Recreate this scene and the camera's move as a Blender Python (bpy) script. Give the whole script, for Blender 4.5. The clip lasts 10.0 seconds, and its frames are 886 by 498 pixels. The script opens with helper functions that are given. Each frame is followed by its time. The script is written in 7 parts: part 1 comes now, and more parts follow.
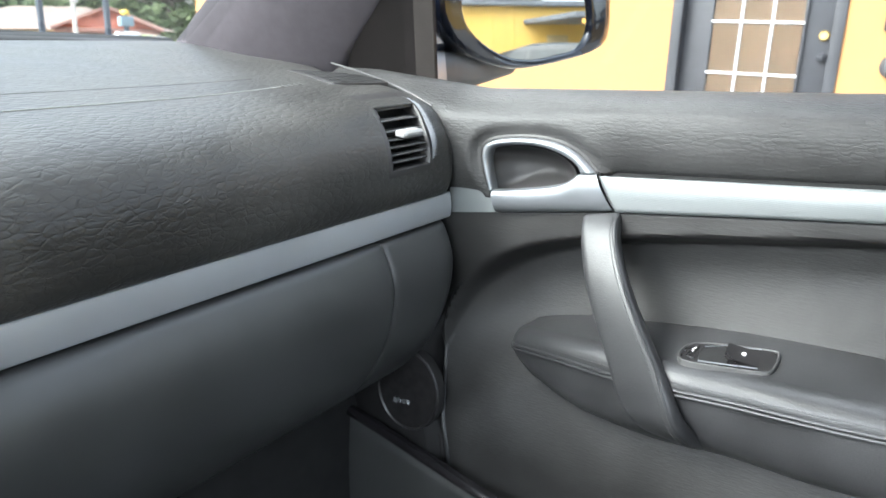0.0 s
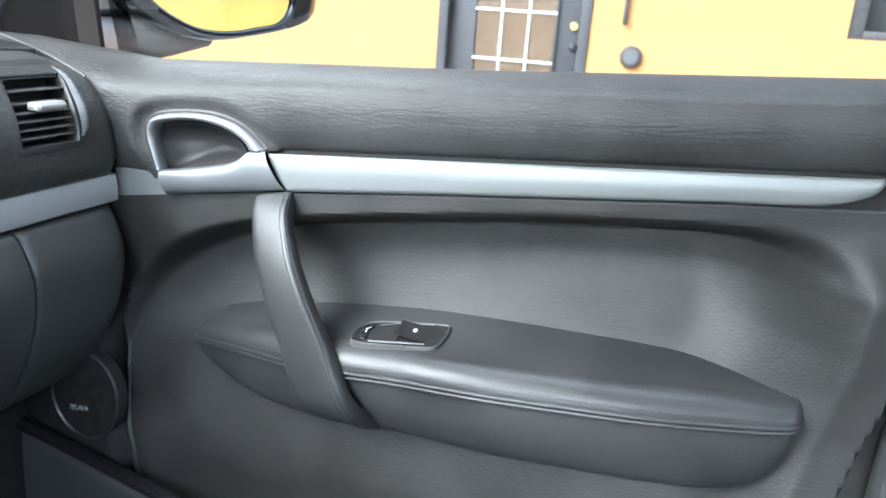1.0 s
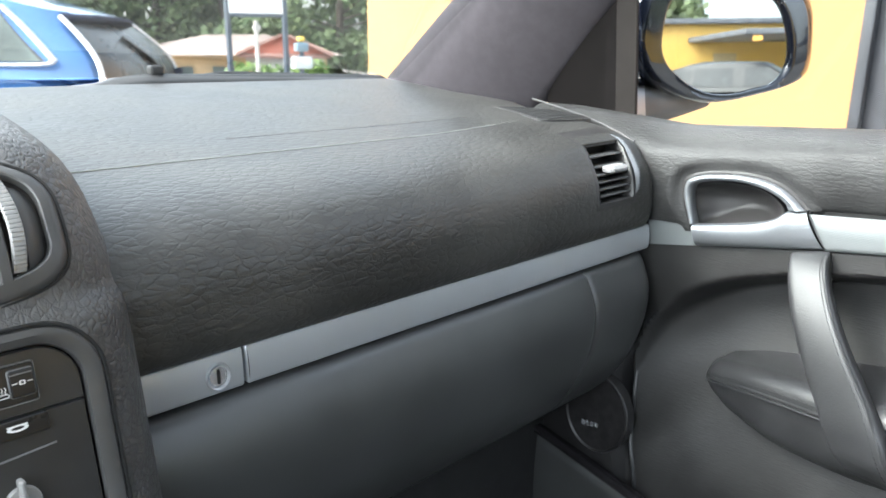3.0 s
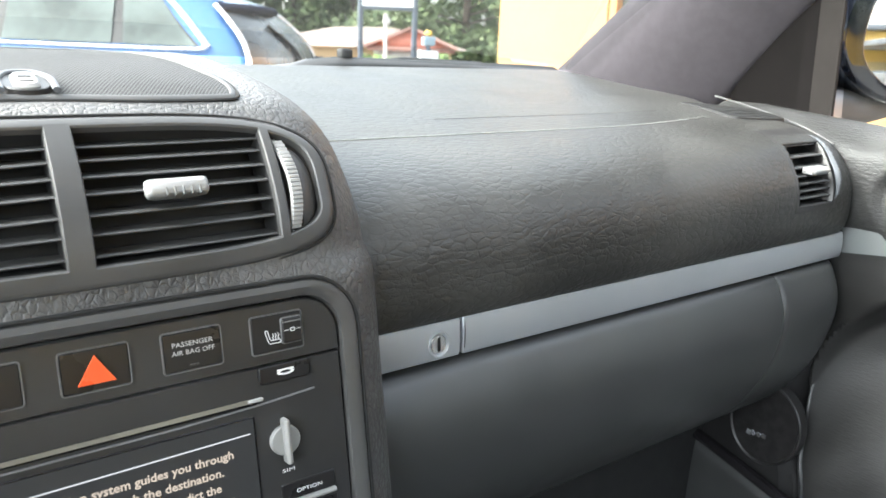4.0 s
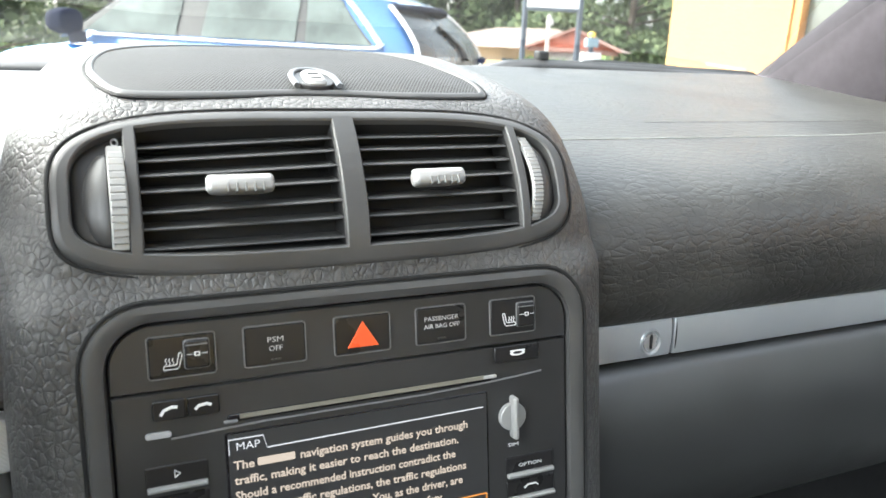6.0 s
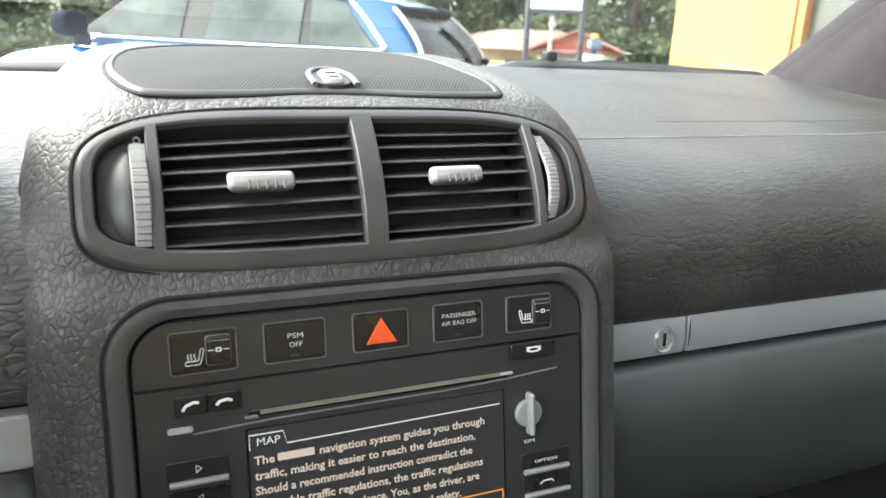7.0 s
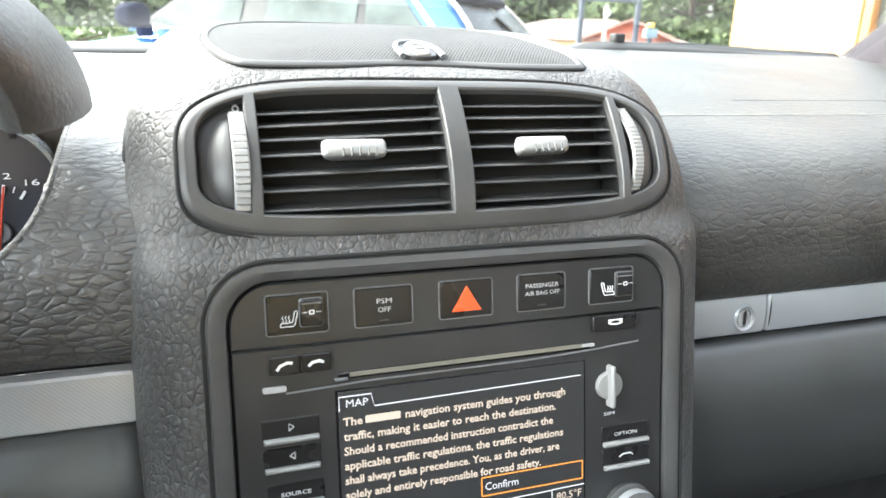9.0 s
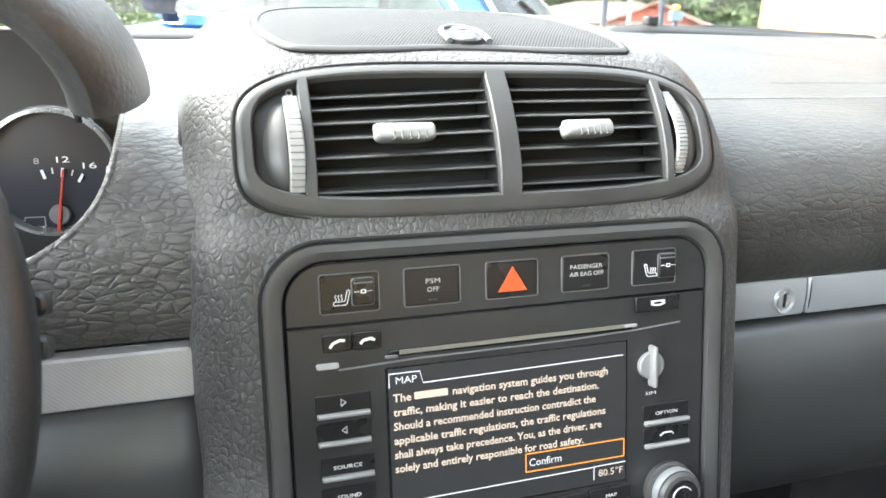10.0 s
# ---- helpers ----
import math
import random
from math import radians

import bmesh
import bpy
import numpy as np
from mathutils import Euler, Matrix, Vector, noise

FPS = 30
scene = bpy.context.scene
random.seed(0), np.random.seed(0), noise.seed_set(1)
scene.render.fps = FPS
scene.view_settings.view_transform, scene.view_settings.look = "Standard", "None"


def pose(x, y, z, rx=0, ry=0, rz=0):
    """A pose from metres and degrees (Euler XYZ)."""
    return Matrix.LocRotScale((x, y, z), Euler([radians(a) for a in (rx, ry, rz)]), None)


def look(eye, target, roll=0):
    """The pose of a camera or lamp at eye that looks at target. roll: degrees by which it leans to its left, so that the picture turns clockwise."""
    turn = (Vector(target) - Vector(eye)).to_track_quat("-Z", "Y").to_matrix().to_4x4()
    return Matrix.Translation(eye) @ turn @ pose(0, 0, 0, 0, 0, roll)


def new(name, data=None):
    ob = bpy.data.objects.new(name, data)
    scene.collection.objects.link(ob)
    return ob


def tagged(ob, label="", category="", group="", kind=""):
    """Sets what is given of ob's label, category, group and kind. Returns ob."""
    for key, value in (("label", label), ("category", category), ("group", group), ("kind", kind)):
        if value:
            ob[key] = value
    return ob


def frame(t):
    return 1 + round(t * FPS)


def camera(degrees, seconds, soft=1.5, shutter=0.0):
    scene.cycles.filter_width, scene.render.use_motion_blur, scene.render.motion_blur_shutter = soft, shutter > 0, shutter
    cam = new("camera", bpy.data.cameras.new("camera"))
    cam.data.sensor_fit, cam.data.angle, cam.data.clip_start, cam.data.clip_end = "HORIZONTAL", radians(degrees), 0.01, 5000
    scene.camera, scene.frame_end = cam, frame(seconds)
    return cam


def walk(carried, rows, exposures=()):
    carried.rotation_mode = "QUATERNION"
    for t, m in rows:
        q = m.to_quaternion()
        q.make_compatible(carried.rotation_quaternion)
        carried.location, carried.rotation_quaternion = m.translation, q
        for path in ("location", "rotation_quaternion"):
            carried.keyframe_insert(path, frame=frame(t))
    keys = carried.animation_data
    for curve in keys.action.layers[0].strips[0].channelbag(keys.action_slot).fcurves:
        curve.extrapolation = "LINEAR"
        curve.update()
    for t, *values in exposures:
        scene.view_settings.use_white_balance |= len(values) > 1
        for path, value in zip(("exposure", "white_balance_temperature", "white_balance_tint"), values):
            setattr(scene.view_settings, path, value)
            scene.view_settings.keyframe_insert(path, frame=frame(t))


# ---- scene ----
cam = camera(61.8, 10.0)
cam.data.dof.use_dof, cam.data.dof.focus_distance, cam.data.dof.aperture_fstop = True, 0.52, 15.0
PATH = [
    (0, (0.0, 0.012, 1.283), (1.595, 1.071, 0.705), 1.6),
    (0.5, (0.042, -0.026, 1.28), (1.791, 0.747, 0.694), 3.4),
    (1, (0.081, -0.078, 1.277), (1.905, 0.486, 0.683), 4.2),
    (1.5, (0.071, -0.068, 1.278), (1.888, 0.516, 0.679), 3.8),
    (2, (0.009, -0.021, 1.297), (1.695, 0.885, 0.717), 2.1),
    (2.5, (-0.037, 0.006, 1.308), (1.46, 1.213, 0.759), 0.6),
    (4, (-0.139, 0.067, 1.294), (0.985, 1.627, 0.744), 2.3),
    (4.5, (-0.168, 0.077, 1.295), (0.816, 1.727, 0.738), 2.7),
    (5, (-0.191, 0.072, 1.293), (0.663, 1.792, 0.734), 2.8),
    (5.5, (-0.195, 0.069, 1.294), (0.591, 1.818, 0.728), 2.8),
    (7, (-0.204, 0.069, 1.292), (0.569, 1.826, 0.732), 2.6),
    (7.5, (-0.214, 0.072, 1.283), (0.531, 1.839, 0.713), 2.6),
    (8, (-0.221, 0.07, 1.282), (0.483, 1.85, 0.704), 2.5),
    (8.5, (-0.224, 0.07, 1.281), (0.449, 1.86, 0.696), 2.3),
    (9, (-0.225, 0.069, 1.281), (0.424, 1.867, 0.693), 2.2),
    (9.5, (-0.229, 0.068, 1.28), (0.403, 1.869, 0.681), 2.0),
    (10, (-0.241, 0.065, 1.281), (0.35, 1.87, 0.653), 1.8),
]
EXPOSURE = [(t, s, k, 5) for t, s, k in ((0, 3.5, 5950), (1, 3.45, 5650), (1.5, 3.25, 5400), (2, 3.05, 5400), (2.5, 3.22, 5700), (4, 3.85, 6250), (5.5, 3.92, 6250), (7, 3.52, 6400), (8, 4.08, 6300), (9, 4.25, 6300), (10, 4.3, 6300))]
walk(cam, [(t, look(eye, target, roll)) for t, eye, target, roll in PATH], EXPOSURE)

# ---- light ----
SUN_AZ, SUN_EL = radians(302), radians(40)
world = bpy.data.worlds.new("overcast_sky")
scene.world = world
world.use_nodes = True
wn = world.node_tree
sky = wn.nodes.new("ShaderNodeTexSky")
sky.sky_type, sky.sun_disc = "NISHITA", False
sky.sun_elevation, sky.sun_rotation = SUN_EL, SUN_AZ
sky.air_density, sky.dust_density, sky.ozone_density = 1.0, 4.0, 1.0
soft = wn.nodes.new("ShaderNodeHueSaturation")
soft.inputs["Saturation"].default_value = 0.35
wn.links.new(sky.outputs[0], soft.inputs["Color"])
wn.links.new(soft.outputs[0], wn.nodes["Background"].inputs["Color"])
wn.nodes["Background"].inputs["Strength"].default_value = 0.17
sun = new("sun", bpy.data.lights.new("sun", "SUN"))
sun.data.energy, sun.data.angle, sun.data.color = 0.65, radians(70), (1.0, 0.95, 0.88)
sun.matrix_world = look((0, 0, 30), (-30 * math.sin(SUN_AZ) / math.tan(SUN_EL), -30 * math.cos(SUN_AZ) / math.tan(SUN_EL), 0))
# fill lamp added in the open driver's window, standing in for daylight
side = new("window_fill_lamp", bpy.data.lights.new("window_fill_lamp", "AREA"))
side.data.shape, side.data.size, side.data.size_y, side.data.energy, side.data.color = "RECTANGLE", 0.85, 0.30, 0.64, (0.97, 0.99, 1.0)
side.matrix_world = look((-0.845, 0.05, 1.43), (0.0, 0.25, 1.05))


# ---- materials ----
def nodes_of(name):
    m = bpy.data.materials.new(name)
    m.use_nodes = True
    t = m.node_tree
    return m, t, t.nodes["Principled BSDF"]


def noise_node(t, scale, detail=4.0, stretch=(1, 1, 1), rough=0.55):
    co = t.nodes.new("ShaderNodeTexCoord")
    mp = t.nodes.new("ShaderNodeMapping")
    mp.inputs["Scale"].default_value = stretch
    n = t.nodes.new("ShaderNodeTexNoise")
    n.inputs["Scale"].default_value, n.inputs["Detail"].default_value, n.inputs["Roughness"].default_value = scale, detail, rough
    t.links.new(co.outputs["Object"], mp.inputs["Vector"])
    t.links.new(mp.outputs[0], n.inputs["Vector"])
    return n


def ramp(t, src, lo, hi, a, b):
    r = t.nodes.new("ShaderNodeMapRange")
    r.interpolation_type = "SMOOTHSTEP" if (a, b) == (0, 1) else "LINEAR"
    r.inputs["From Min"].default_value, r.inputs["From Max"].default_value = lo, hi
    r.inputs["To Min"].default_value, r.inputs["To Max"].default_value = a, b
    t.links.new(src, r.inputs["Value"])
    return r.outputs[0]


def mixed(t, fac, a, b):
    m = t.nodes.new("ShaderNodeMix")
    m.data_type = "RGBA"
    t.links.new(fac, m.inputs["Factor"])
    m.inputs["A"].default_value, m.inputs["B"].default_value = (*a, 1), (*b, 1)
    return m.outputs["Result"]


def bump(t, height, strength, distance, bsdf, before=None):
    b = t.nodes.new("ShaderNodeBump")
    b.inputs["Strength"].default_value, b.inputs["Distance"].default_value = strength, distance
    t.links.new(height, b.inputs["Height"])
    if before:
        t.links.new(before.outputs[0], b.inputs["Normal"])
    t.links.new(b.outputs[0], bsdf.inputs["Normal"])
    return b


def plain(name, color, rough=0.5, metal=0.0, vary=0.15, scale=30.0, bumps=0.0, bump_scale=900.0, coat=0.0, spec=0.5):
    """A surface with mottling at a large scale and grain at a fine one."""
    m, t, p = nodes_of(name)
    n = noise_node(t, scale)
    dark = tuple(c * (1 - vary) for c in color)
    lite = tuple(min(1, c * (1 + vary)) for c in color)
    t.links.new(mixed(t, ramp(t, n.outputs[0], 0.3, 0.7, 0, 1), dark, lite), p.inputs["Base Color"])
    t.links.new(ramp(t, n.outputs[0], 0.3, 0.7, max(0.02, rough - 0.06), min(1, rough + 0.06)), p.inputs["Roughness"])
    p.inputs["Metallic"].default_value = metal
    p.inputs["Coat Weight"].default_value = coat
    p.inputs["Specular IOR Level"].default_value = spec
    if bumps:
        bump(t, noise_node(t, bump_scale, 3).outputs[0], bumps, 0.0006, p)
    return m


def leather(name, color, rough=0.45, cell=150.0, depth=0.5, stretch=(1, 1, 1), fine=700.0, wear=0.25, folds=0.5, crease_tone=0.75, spec=0.5):
    """Grained leather: broken creases round soft cells, finer wrinkles between them, pores, and large faint wear."""
    m, t, p = nodes_of(name)
    co = t.nodes.new("ShaderNodeTexCoord")
    mp = t.nodes.new("ShaderNodeMapping")
    mp.inputs["Scale"].default_value = stretch
    t.links.new(co.outputs["Object"], mp.inputs["Vector"])

    def warped(scale, amount):
        wob = t.nodes.new("ShaderNodeTexNoise")
        wob.inputs["Scale"].default_value, wob.inputs["Detail"].default_value = scale, 3
        t.links.new(mp.outputs[0], wob.inputs["Vector"])
        off = t.nodes.new("ShaderNodeVectorMath")
        off.operation = "MULTIPLY_ADD"
        t.links.new(wob.outputs["Color"], off.inputs[0])
        off.inputs[1].default_value = (amount,) * 3
        t.links.new(mp.outputs[0], off.inputs[2])
        return off.outputs[0]

    def cells(scale, src, feature="DISTANCE_TO_EDGE"):
        v = t.nodes.new("ShaderNodeTexVoronoi")
        v.feature = feature
        if feature == "SMOOTH_F1":
            v.inputs["Smoothness"].default_value = 0.22
        v.inputs["Scale"].default_value = scale
        t.links.new(src, v.inputs["Vector"])
        return v.outputs["Distance"]

    def math2(op, a, b, c=None):
        n = t.nodes.new("ShaderNodeMath")
        n.operation = op
        for i, q in enumerate((a, b, c)):
            if q is None:
                continue
            if isinstance(q, (int, float)):
                n.inputs[i].default_value = q
            else:
                t.links.new(q, n.inputs[i])
        return n.outputs[0]
    crease = ramp(t, cells(cell, warped(cell * 0.6, 1.1 / cell)), 0.0, 0.16, 0, 1)
    second = ramp(t, cells(cell * 1.9, warped(cell * 0.9, 0.5 / cell)), 0.0, 0.18, 0, 1)
    dome = ramp(t, cells(cell, warped(cell * 0.6, 1.1 / cell), "SMOOTH_F1"), 0.12, 0.66, 1.0, 0.0)
    gaps, gaps2 = noise_node(t, cell * 0.30, 2), noise_node(t, cell * 0.45, 2)
    broken = ramp(t, gaps.outputs[0], 0.34, 0.56, 0.20, 1.0)
    broken2 = ramp(t, gaps2.outputs[0], 0.42, 0.62, 0.0, 0.8)
    lump = noise_node(t, cell * 0.5, 2, stretch)
    height = math2("MULTIPLY_ADD", math2("MULTIPLY", crease, broken), folds, math2("MULTIPLY_ADD", math2("MULTIPLY", second, broken2), 0.32, math2("MULTIPLY_ADD", dome, 0.55, math2("MULTIPLY", lump.outputs[0], 0.3))))
    big = noise_node(t, 9.0, 3)
    lite = tuple(min(1, c * (1 + wear)) for c in color)
    dark = tuple(c * (1 - wear) for c in color)
    # base colour multiplied darker along the creases
    creased = t.nodes.new("ShaderNodeMix")
    creased.data_type, creased.blend_type = "RGBA", "MULTIPLY"
    creased.inputs["Factor"].default_value = 1.0
    t.links.new(mixed(t, ramp(t, big.outputs[0], 0.35, 0.65, 0, 1), dark, lite), creased.inputs["A"])
    t.links.new(mixed(t, crease, (crease_tone,) * 3, (1, 1, 1)), creased.inputs["B"])
    t.links.new(creased.outputs["Result"], p.inputs["Base Color"])
    t.links.new(ramp(t, big.outputs[0], 0.3, 0.7, rough - 0.05, rough + 0.07), p.inputs["Roughness"])
    p.inputs["Specular IOR Level"].default_value = spec
    b1 = bump(t, height, depth, 0.0010, p)
    bump(t, noise_node(t, fine, 2).outputs[0], depth * 0.4, 0.0003, p, b1)
    return m


def lined(name, color, rough, metal, pitch, direction, depth, vary=0.06):
    """Metal foil with fine parallel ribs, pitch metres apart."""
    m, t, p = nodes_of(name)
    n = noise_node(t, 14.0, 3)
    t.links.new(mixed(t, n.outputs[0], tuple(c * (1 - vary) for c in color), tuple(min(1, c * (1 + vary)) for c in color)), p.inputs["Base Color"])
    p.inputs["Metallic"].default_value, p.inputs["Roughness"].default_value = metal, rough
    co = t.nodes.new("ShaderNodeTexCoord")
    w = t.nodes.new("ShaderNodeTexWave")
    w.bands_direction = direction
    w.inputs["Scale"].default_value = math.pi / 10 / pitch
    t.links.new(co.outputs["Object"], w.inputs["Vector"])
    bump(t, w.outputs["Fac"], depth, 0.0004, p)
    return m


def glow(name, color, strength):
    m, t, p = nodes_of(name)
    p.inputs["Base Color"].default_value = (0.02, 0.02, 0.02, 1)
    p.inputs["Emission Color"].default_value = (*color, 1)
    p.inputs["Emission Strength"].default_value = strength
    return m


def pane(name, tint=(1, 1, 1), gloss=0.06):
    """Thin clear glass: it lets the view through and mirrors a little more at a slant."""
    m, t, p = nodes_of(name)
    t.nodes.remove(p)
    out = t.nodes["Material Output"]
    clear = t.nodes.new("ShaderNodeBsdfTransparent")
    clear.inputs[0].default_value = (*tint, 1)
    shine = t.nodes.new("ShaderNodeBsdfGlossy")
    shine.inputs["Roughness"].default_value = 0.02
    fr = t.nodes.new("ShaderNodeFresnel")
    fr.inputs["IOR"].default_value = 1.45
    mx = t.nodes.new("ShaderNodeMixShader")
    t.links.new(ramp(t, fr.outputs[0], 0.0, 1.0, 0.0, gloss * 10), mx.inputs[0])
    t.links.new(clear.outputs[0], mx.inputs[1])
    t.links.new(shine.outputs[0], mx.inputs[2])
    t.links.new(mx.outputs[0], out.inputs[0])
    return m


DASH = leather("dash_leather", (0.034, 0.0335, 0.031), 0.42, 185, 0.42, (0.52, 1, 1.0), folds=0.45, crease_tone=0.88, spec=0.45)
# dash leather again, the brighter light on the console put into its tone
HOODL_LIT = leather("console_leather_lit", (0.078, 0.0765, 0.075), 0.44, 265, 0.64, (0.95, 1, 0.72), folds=0.55, crease_tone=0.72)
HOODS = leather("hood_leather", (0.060, 0.0590, 0.058), 0.46, 210, 0.28, (1, 1, 1), folds=0.4, crease_tone=0.92)
# same leather as DASH, coloured lighter for the driver's window light on it
LEFTL_LIT = leather("driver_dash_leather_lit", (0.092, 0.0895, 0.087), 0.43, 205, 0.92, (0.55, 1, 1.0), folds=0.50, crease_tone=0.72)
DOORL = leather("door_leather", (0.032, 0.032, 0.0315), 0.46, 230, 0.34, (1, 0.40, 1.3), folds=0.5, crease_tone=0.88, spec=0.35)
DOORS = leather("door_insert_leather", (0.027, 0.0265, 0.026), 0.45, 300, 0.14, (1, 0.22, 1.6), 900, crease_tone=0.95, spec=0.28)
ARM = leather("armrest_leather", (0.031, 0.0315, 0.0325), 0.36, 520, 0.10, (1, 0.7, 1.2), 1400)
LOWER = plain("glovebox_plastic", (0.043, 0.044, 0.044), 0.36, spec=0.75, vary=0.12, scale=12, bumps=0.12, bump_scale=1400)
BLACK = plain("black_plastic", (0.022, 0.021, 0.021), 0.42, vary=0.12, bumps=0.08, bump_scale=1500)
BEZEL = plain("soft_black_bezel", (0.054, 0.0535, 0.053), 0.45, vary=0.1, bumps=0.06, bump_scale=1600)
PIANO = plain("gloss_black_panel", (0.012, 0.011, 0.012), 0.16, vary=0.1, spec=0.5)
FACE = plain("satin_black_faceplate", (0.025, 0.025, 0.0255), 0.40, vary=0.15, scale=18)
BUTTON = plain("button_black", (0.014, 0.0135, 0.014), 0.30, vary=0.12, spec=0.35)
# near-black in place of the shade inside ducts, gaps and seams
VOID = plain("recess_shade", (0.006, 0.006, 0.006), 0.8, vary=0.1)
SATIN = plain("satin_silver", (0.42, 0.44, 0.46), 0.36, 0.5, vary=0.05, scale=8)
LEVERM = plain("satin_handle_metal", (0.26, 0.275, 0.29), 0.36, 0.8, vary=0.03, scale=6)
RIBBED = lined("ribbed_silver", (0.185, 0.198, 0.20), 0.45, 0.5, 0.0016, "Z", 0.12)
KNURLB = lined("bright_knurled_foil", (0.62, 0.62, 0.63), 0.42, 0.5, 0.0013, "DIAGONAL", 0.2)
SILVER = plain("matt_silver_plastic", (0.25, 0.25, 0.245), 0.45, 0.1, vary=0.06)
CHROME = plain("satin_chrome", (0.66, 0.67, 0.68), 0.26, 0.8, vary=0.04)
FABRIC = plain("pillar_fabric", (0.043, 0.039, 0.044), 0.9, vary=0.1, scale=60, bumps=0.5, bump_scale=1200, spec=0.2)
CARPET = plain("black_carpet", (0.018, 0.017, 0.017), 0.95, vary=0.3, scale=80, bumps=0.9, bump_scale=700, spec=0.15)
CLOTH = plain("headliner_cloth", (0.42, 0.41, 0.40), 0.95, vary=0.08, scale=50, bumps=0.3, spec=0.2)
GREYP = plain("grey_primer_plastic", (0.15, 0.15, 0.155), 0.5, vary=0.12)
PAINTN = plain("dark_blue_paint", (0.012, 0.016, 0.030), 0.12, 0.2, vary=0.1, coat=1.0)
SLATM = plain("satin_vent_slat", (0.058, 0.0575, 0.057), 0.34, vary=0.06)
NOTCHM = plain("dark_silver_groove", (0.12, 0.12, 0.118), 0.5, vary=0.06)
MIRRORCAP = plain("dark_mirror_cap", (0.012, 0.016, 0.035), 0.85, vary=0.1, spec=0.15)
RUBBER = plain("rubber", (0.012, 0.012, 0.012), 0.6, vary=0.15)
LABELP = plain("printed_label_grey", (0.48, 0.48, 0.48), 0.5, vary=0.03)
WHITEP = plain("printed_white", (0.75, 0.75, 0.75), 0.5, vary=0.03)
GREYPR = plain("printed_grey", (0.33, 0.33, 0.33), 0.5, vary=0.03)
GREYW = plain("grey_plastic_wheel", (0.10, 0.106, 0.115), 0.45, vary=0.06)
OUTLINE = plain("worn_button_edge", (0.12, 0.12, 0.12), 0.4, vary=0.2, scale=90)
SEAMW = plain("airbag_seam_edge", (0.24, 0.25, 0.235), 0.5, vary=0.1)
STITCH = plain("grey_thread", (0.035, 0.035, 0.037), 0.7, vary=0.1)
ORANGE = plain("orange_lens", (0.80, 0.10, 0.03), 0.3, vary=0.05)
GLASS = pane("windshield_glass", (0.54, 0.555, 0.54), 0.03)
TINTED = pane("tinted_door_glass", (0.345, 0.35, 0.345), 0.05)
MIRROR = plain("mirror_silver", (0.80, 0.83, 0.83), 0.015, 1.0, vary=0.01)
for n in list(MIRROR.node_tree.links):
    if n.to_socket.name == "Roughness":
        MIRROR.node_tree.links.remove(n)
MIRROR.node_tree.nodes["Principled BSDF"].inputs["Roughness"].default_value = 0.0
SAILP = plain("sail_black", (0.006, 0.0053, 0.0052), 0.7, vary=0.12, spec=0.03)
SPKP = plain("speaker_panel_black", (0.016, 0.0155, 0.0155), 0.6, vary=0.12, spec=0.2)
TAUPE = plain("taupe_bar", (0.015, 0.0128, 0.0118), 0.6, vary=0.1, spec=0.12)


# ---- mesh helpers ----
def thing(name, label, category, base=(0, 0, 0), group="", kind=""):
    e = new(name)
    e.location = base
    e.empty_display_size = 0.05
    return tagged(e, label, category, group, kind)


def to_mesh(name, bm, mat, sharp=35, turn=True):
    bmesh.ops.remove_doubles(bm, verts=bm.verts, dist=1e-6)
    if turn:
        bmesh.ops.recalc_face_normals(bm, faces=bm.faces)
    me = bpy.data.meshes.new(name)
    bm.to_mesh(me)
    bm.free()
    me.materials.append(mat)
    me.shade_smooth()
    me.set_sharp_from_angle(angle=radians(sharp))
    return me


def part(name, bm, mat, parent=None, label="", sharp=35, turn=True):
    ob = new(name, to_mesh(name, bm, mat, sharp, turn))
    if parent:
        ob.parent = parent
        base = Vector(parent.location)
        top = parent
        while top.parent:
            top = top.parent
            base += Vector(top.location)
        ob.location = -base
    return tagged(ob, label)


def solid(ob, depth, offset=-1.0):
    m = ob.modifiers.new("thickness", "SOLIDIFY")
    m.thickness, m.offset = min(depth, 0.003), 0.0
    return ob


def spline(pts, n, closed=False):
    """n points, evenly in parameter, on a smooth curve through pts (tuples of any length)."""
    p = np.array(pts, float)
    k = len(p)
    seg = k if closed else k - 1
    out = []
    for s in np.linspace(0, seg, n, endpoint=not closed):
        i = min(int(s), seg - 1)
        u = s - i
        if closed:
            a, b, c, d = p[(i - 1) % k], p[i % k], p[(i + 1) % k], p[(i + 2) % k]
        else:
            b, c = p[i], p[i + 1]
            a = p[i - 1] if i else 2 * b - c
            d = p[i + 2] if i + 2 < k else 2 * c - b
        out.append(0.5 * (2 * b + (c - a) * u + (2 * a - 5 * b + 4 * c - d) * u * u + (3 * b - a - 3 * c + d) * u ** 3))
    return [tuple(float(v) for v in q) for q in out]


def curve_at(xs, ys):
    return lambda v: float(np.interp(v, xs, ys))


def smooth01(v):
    v = min(1.0, max(0.0, v))
    return v * v * (3 - 2 * v)


def sheet(fn, nu, nv, keep=None, wrap=False):
    """A grid of faces over fn(u, v), u and v from 0 to 1."""
    bm = bmesh.new()
    g = [[bm.verts.new(fn(i / nu, j / nv)) for j in range(nv + 1)] for i in range(nu + 1)]
    for i in range(nu):
        for j in range(nv):
            if keep is None or keep((i + 0.5) / nu, (j + 0.5) / nv):
                bm.faces.new((g[i][j], g[i + 1][j], g[i + 1][j + 1], g[i][j + 1]))
    loose = [v for v in bm.verts if not v.link_faces]
    for v in loose:
        bm.verts.remove(v)
    return bm


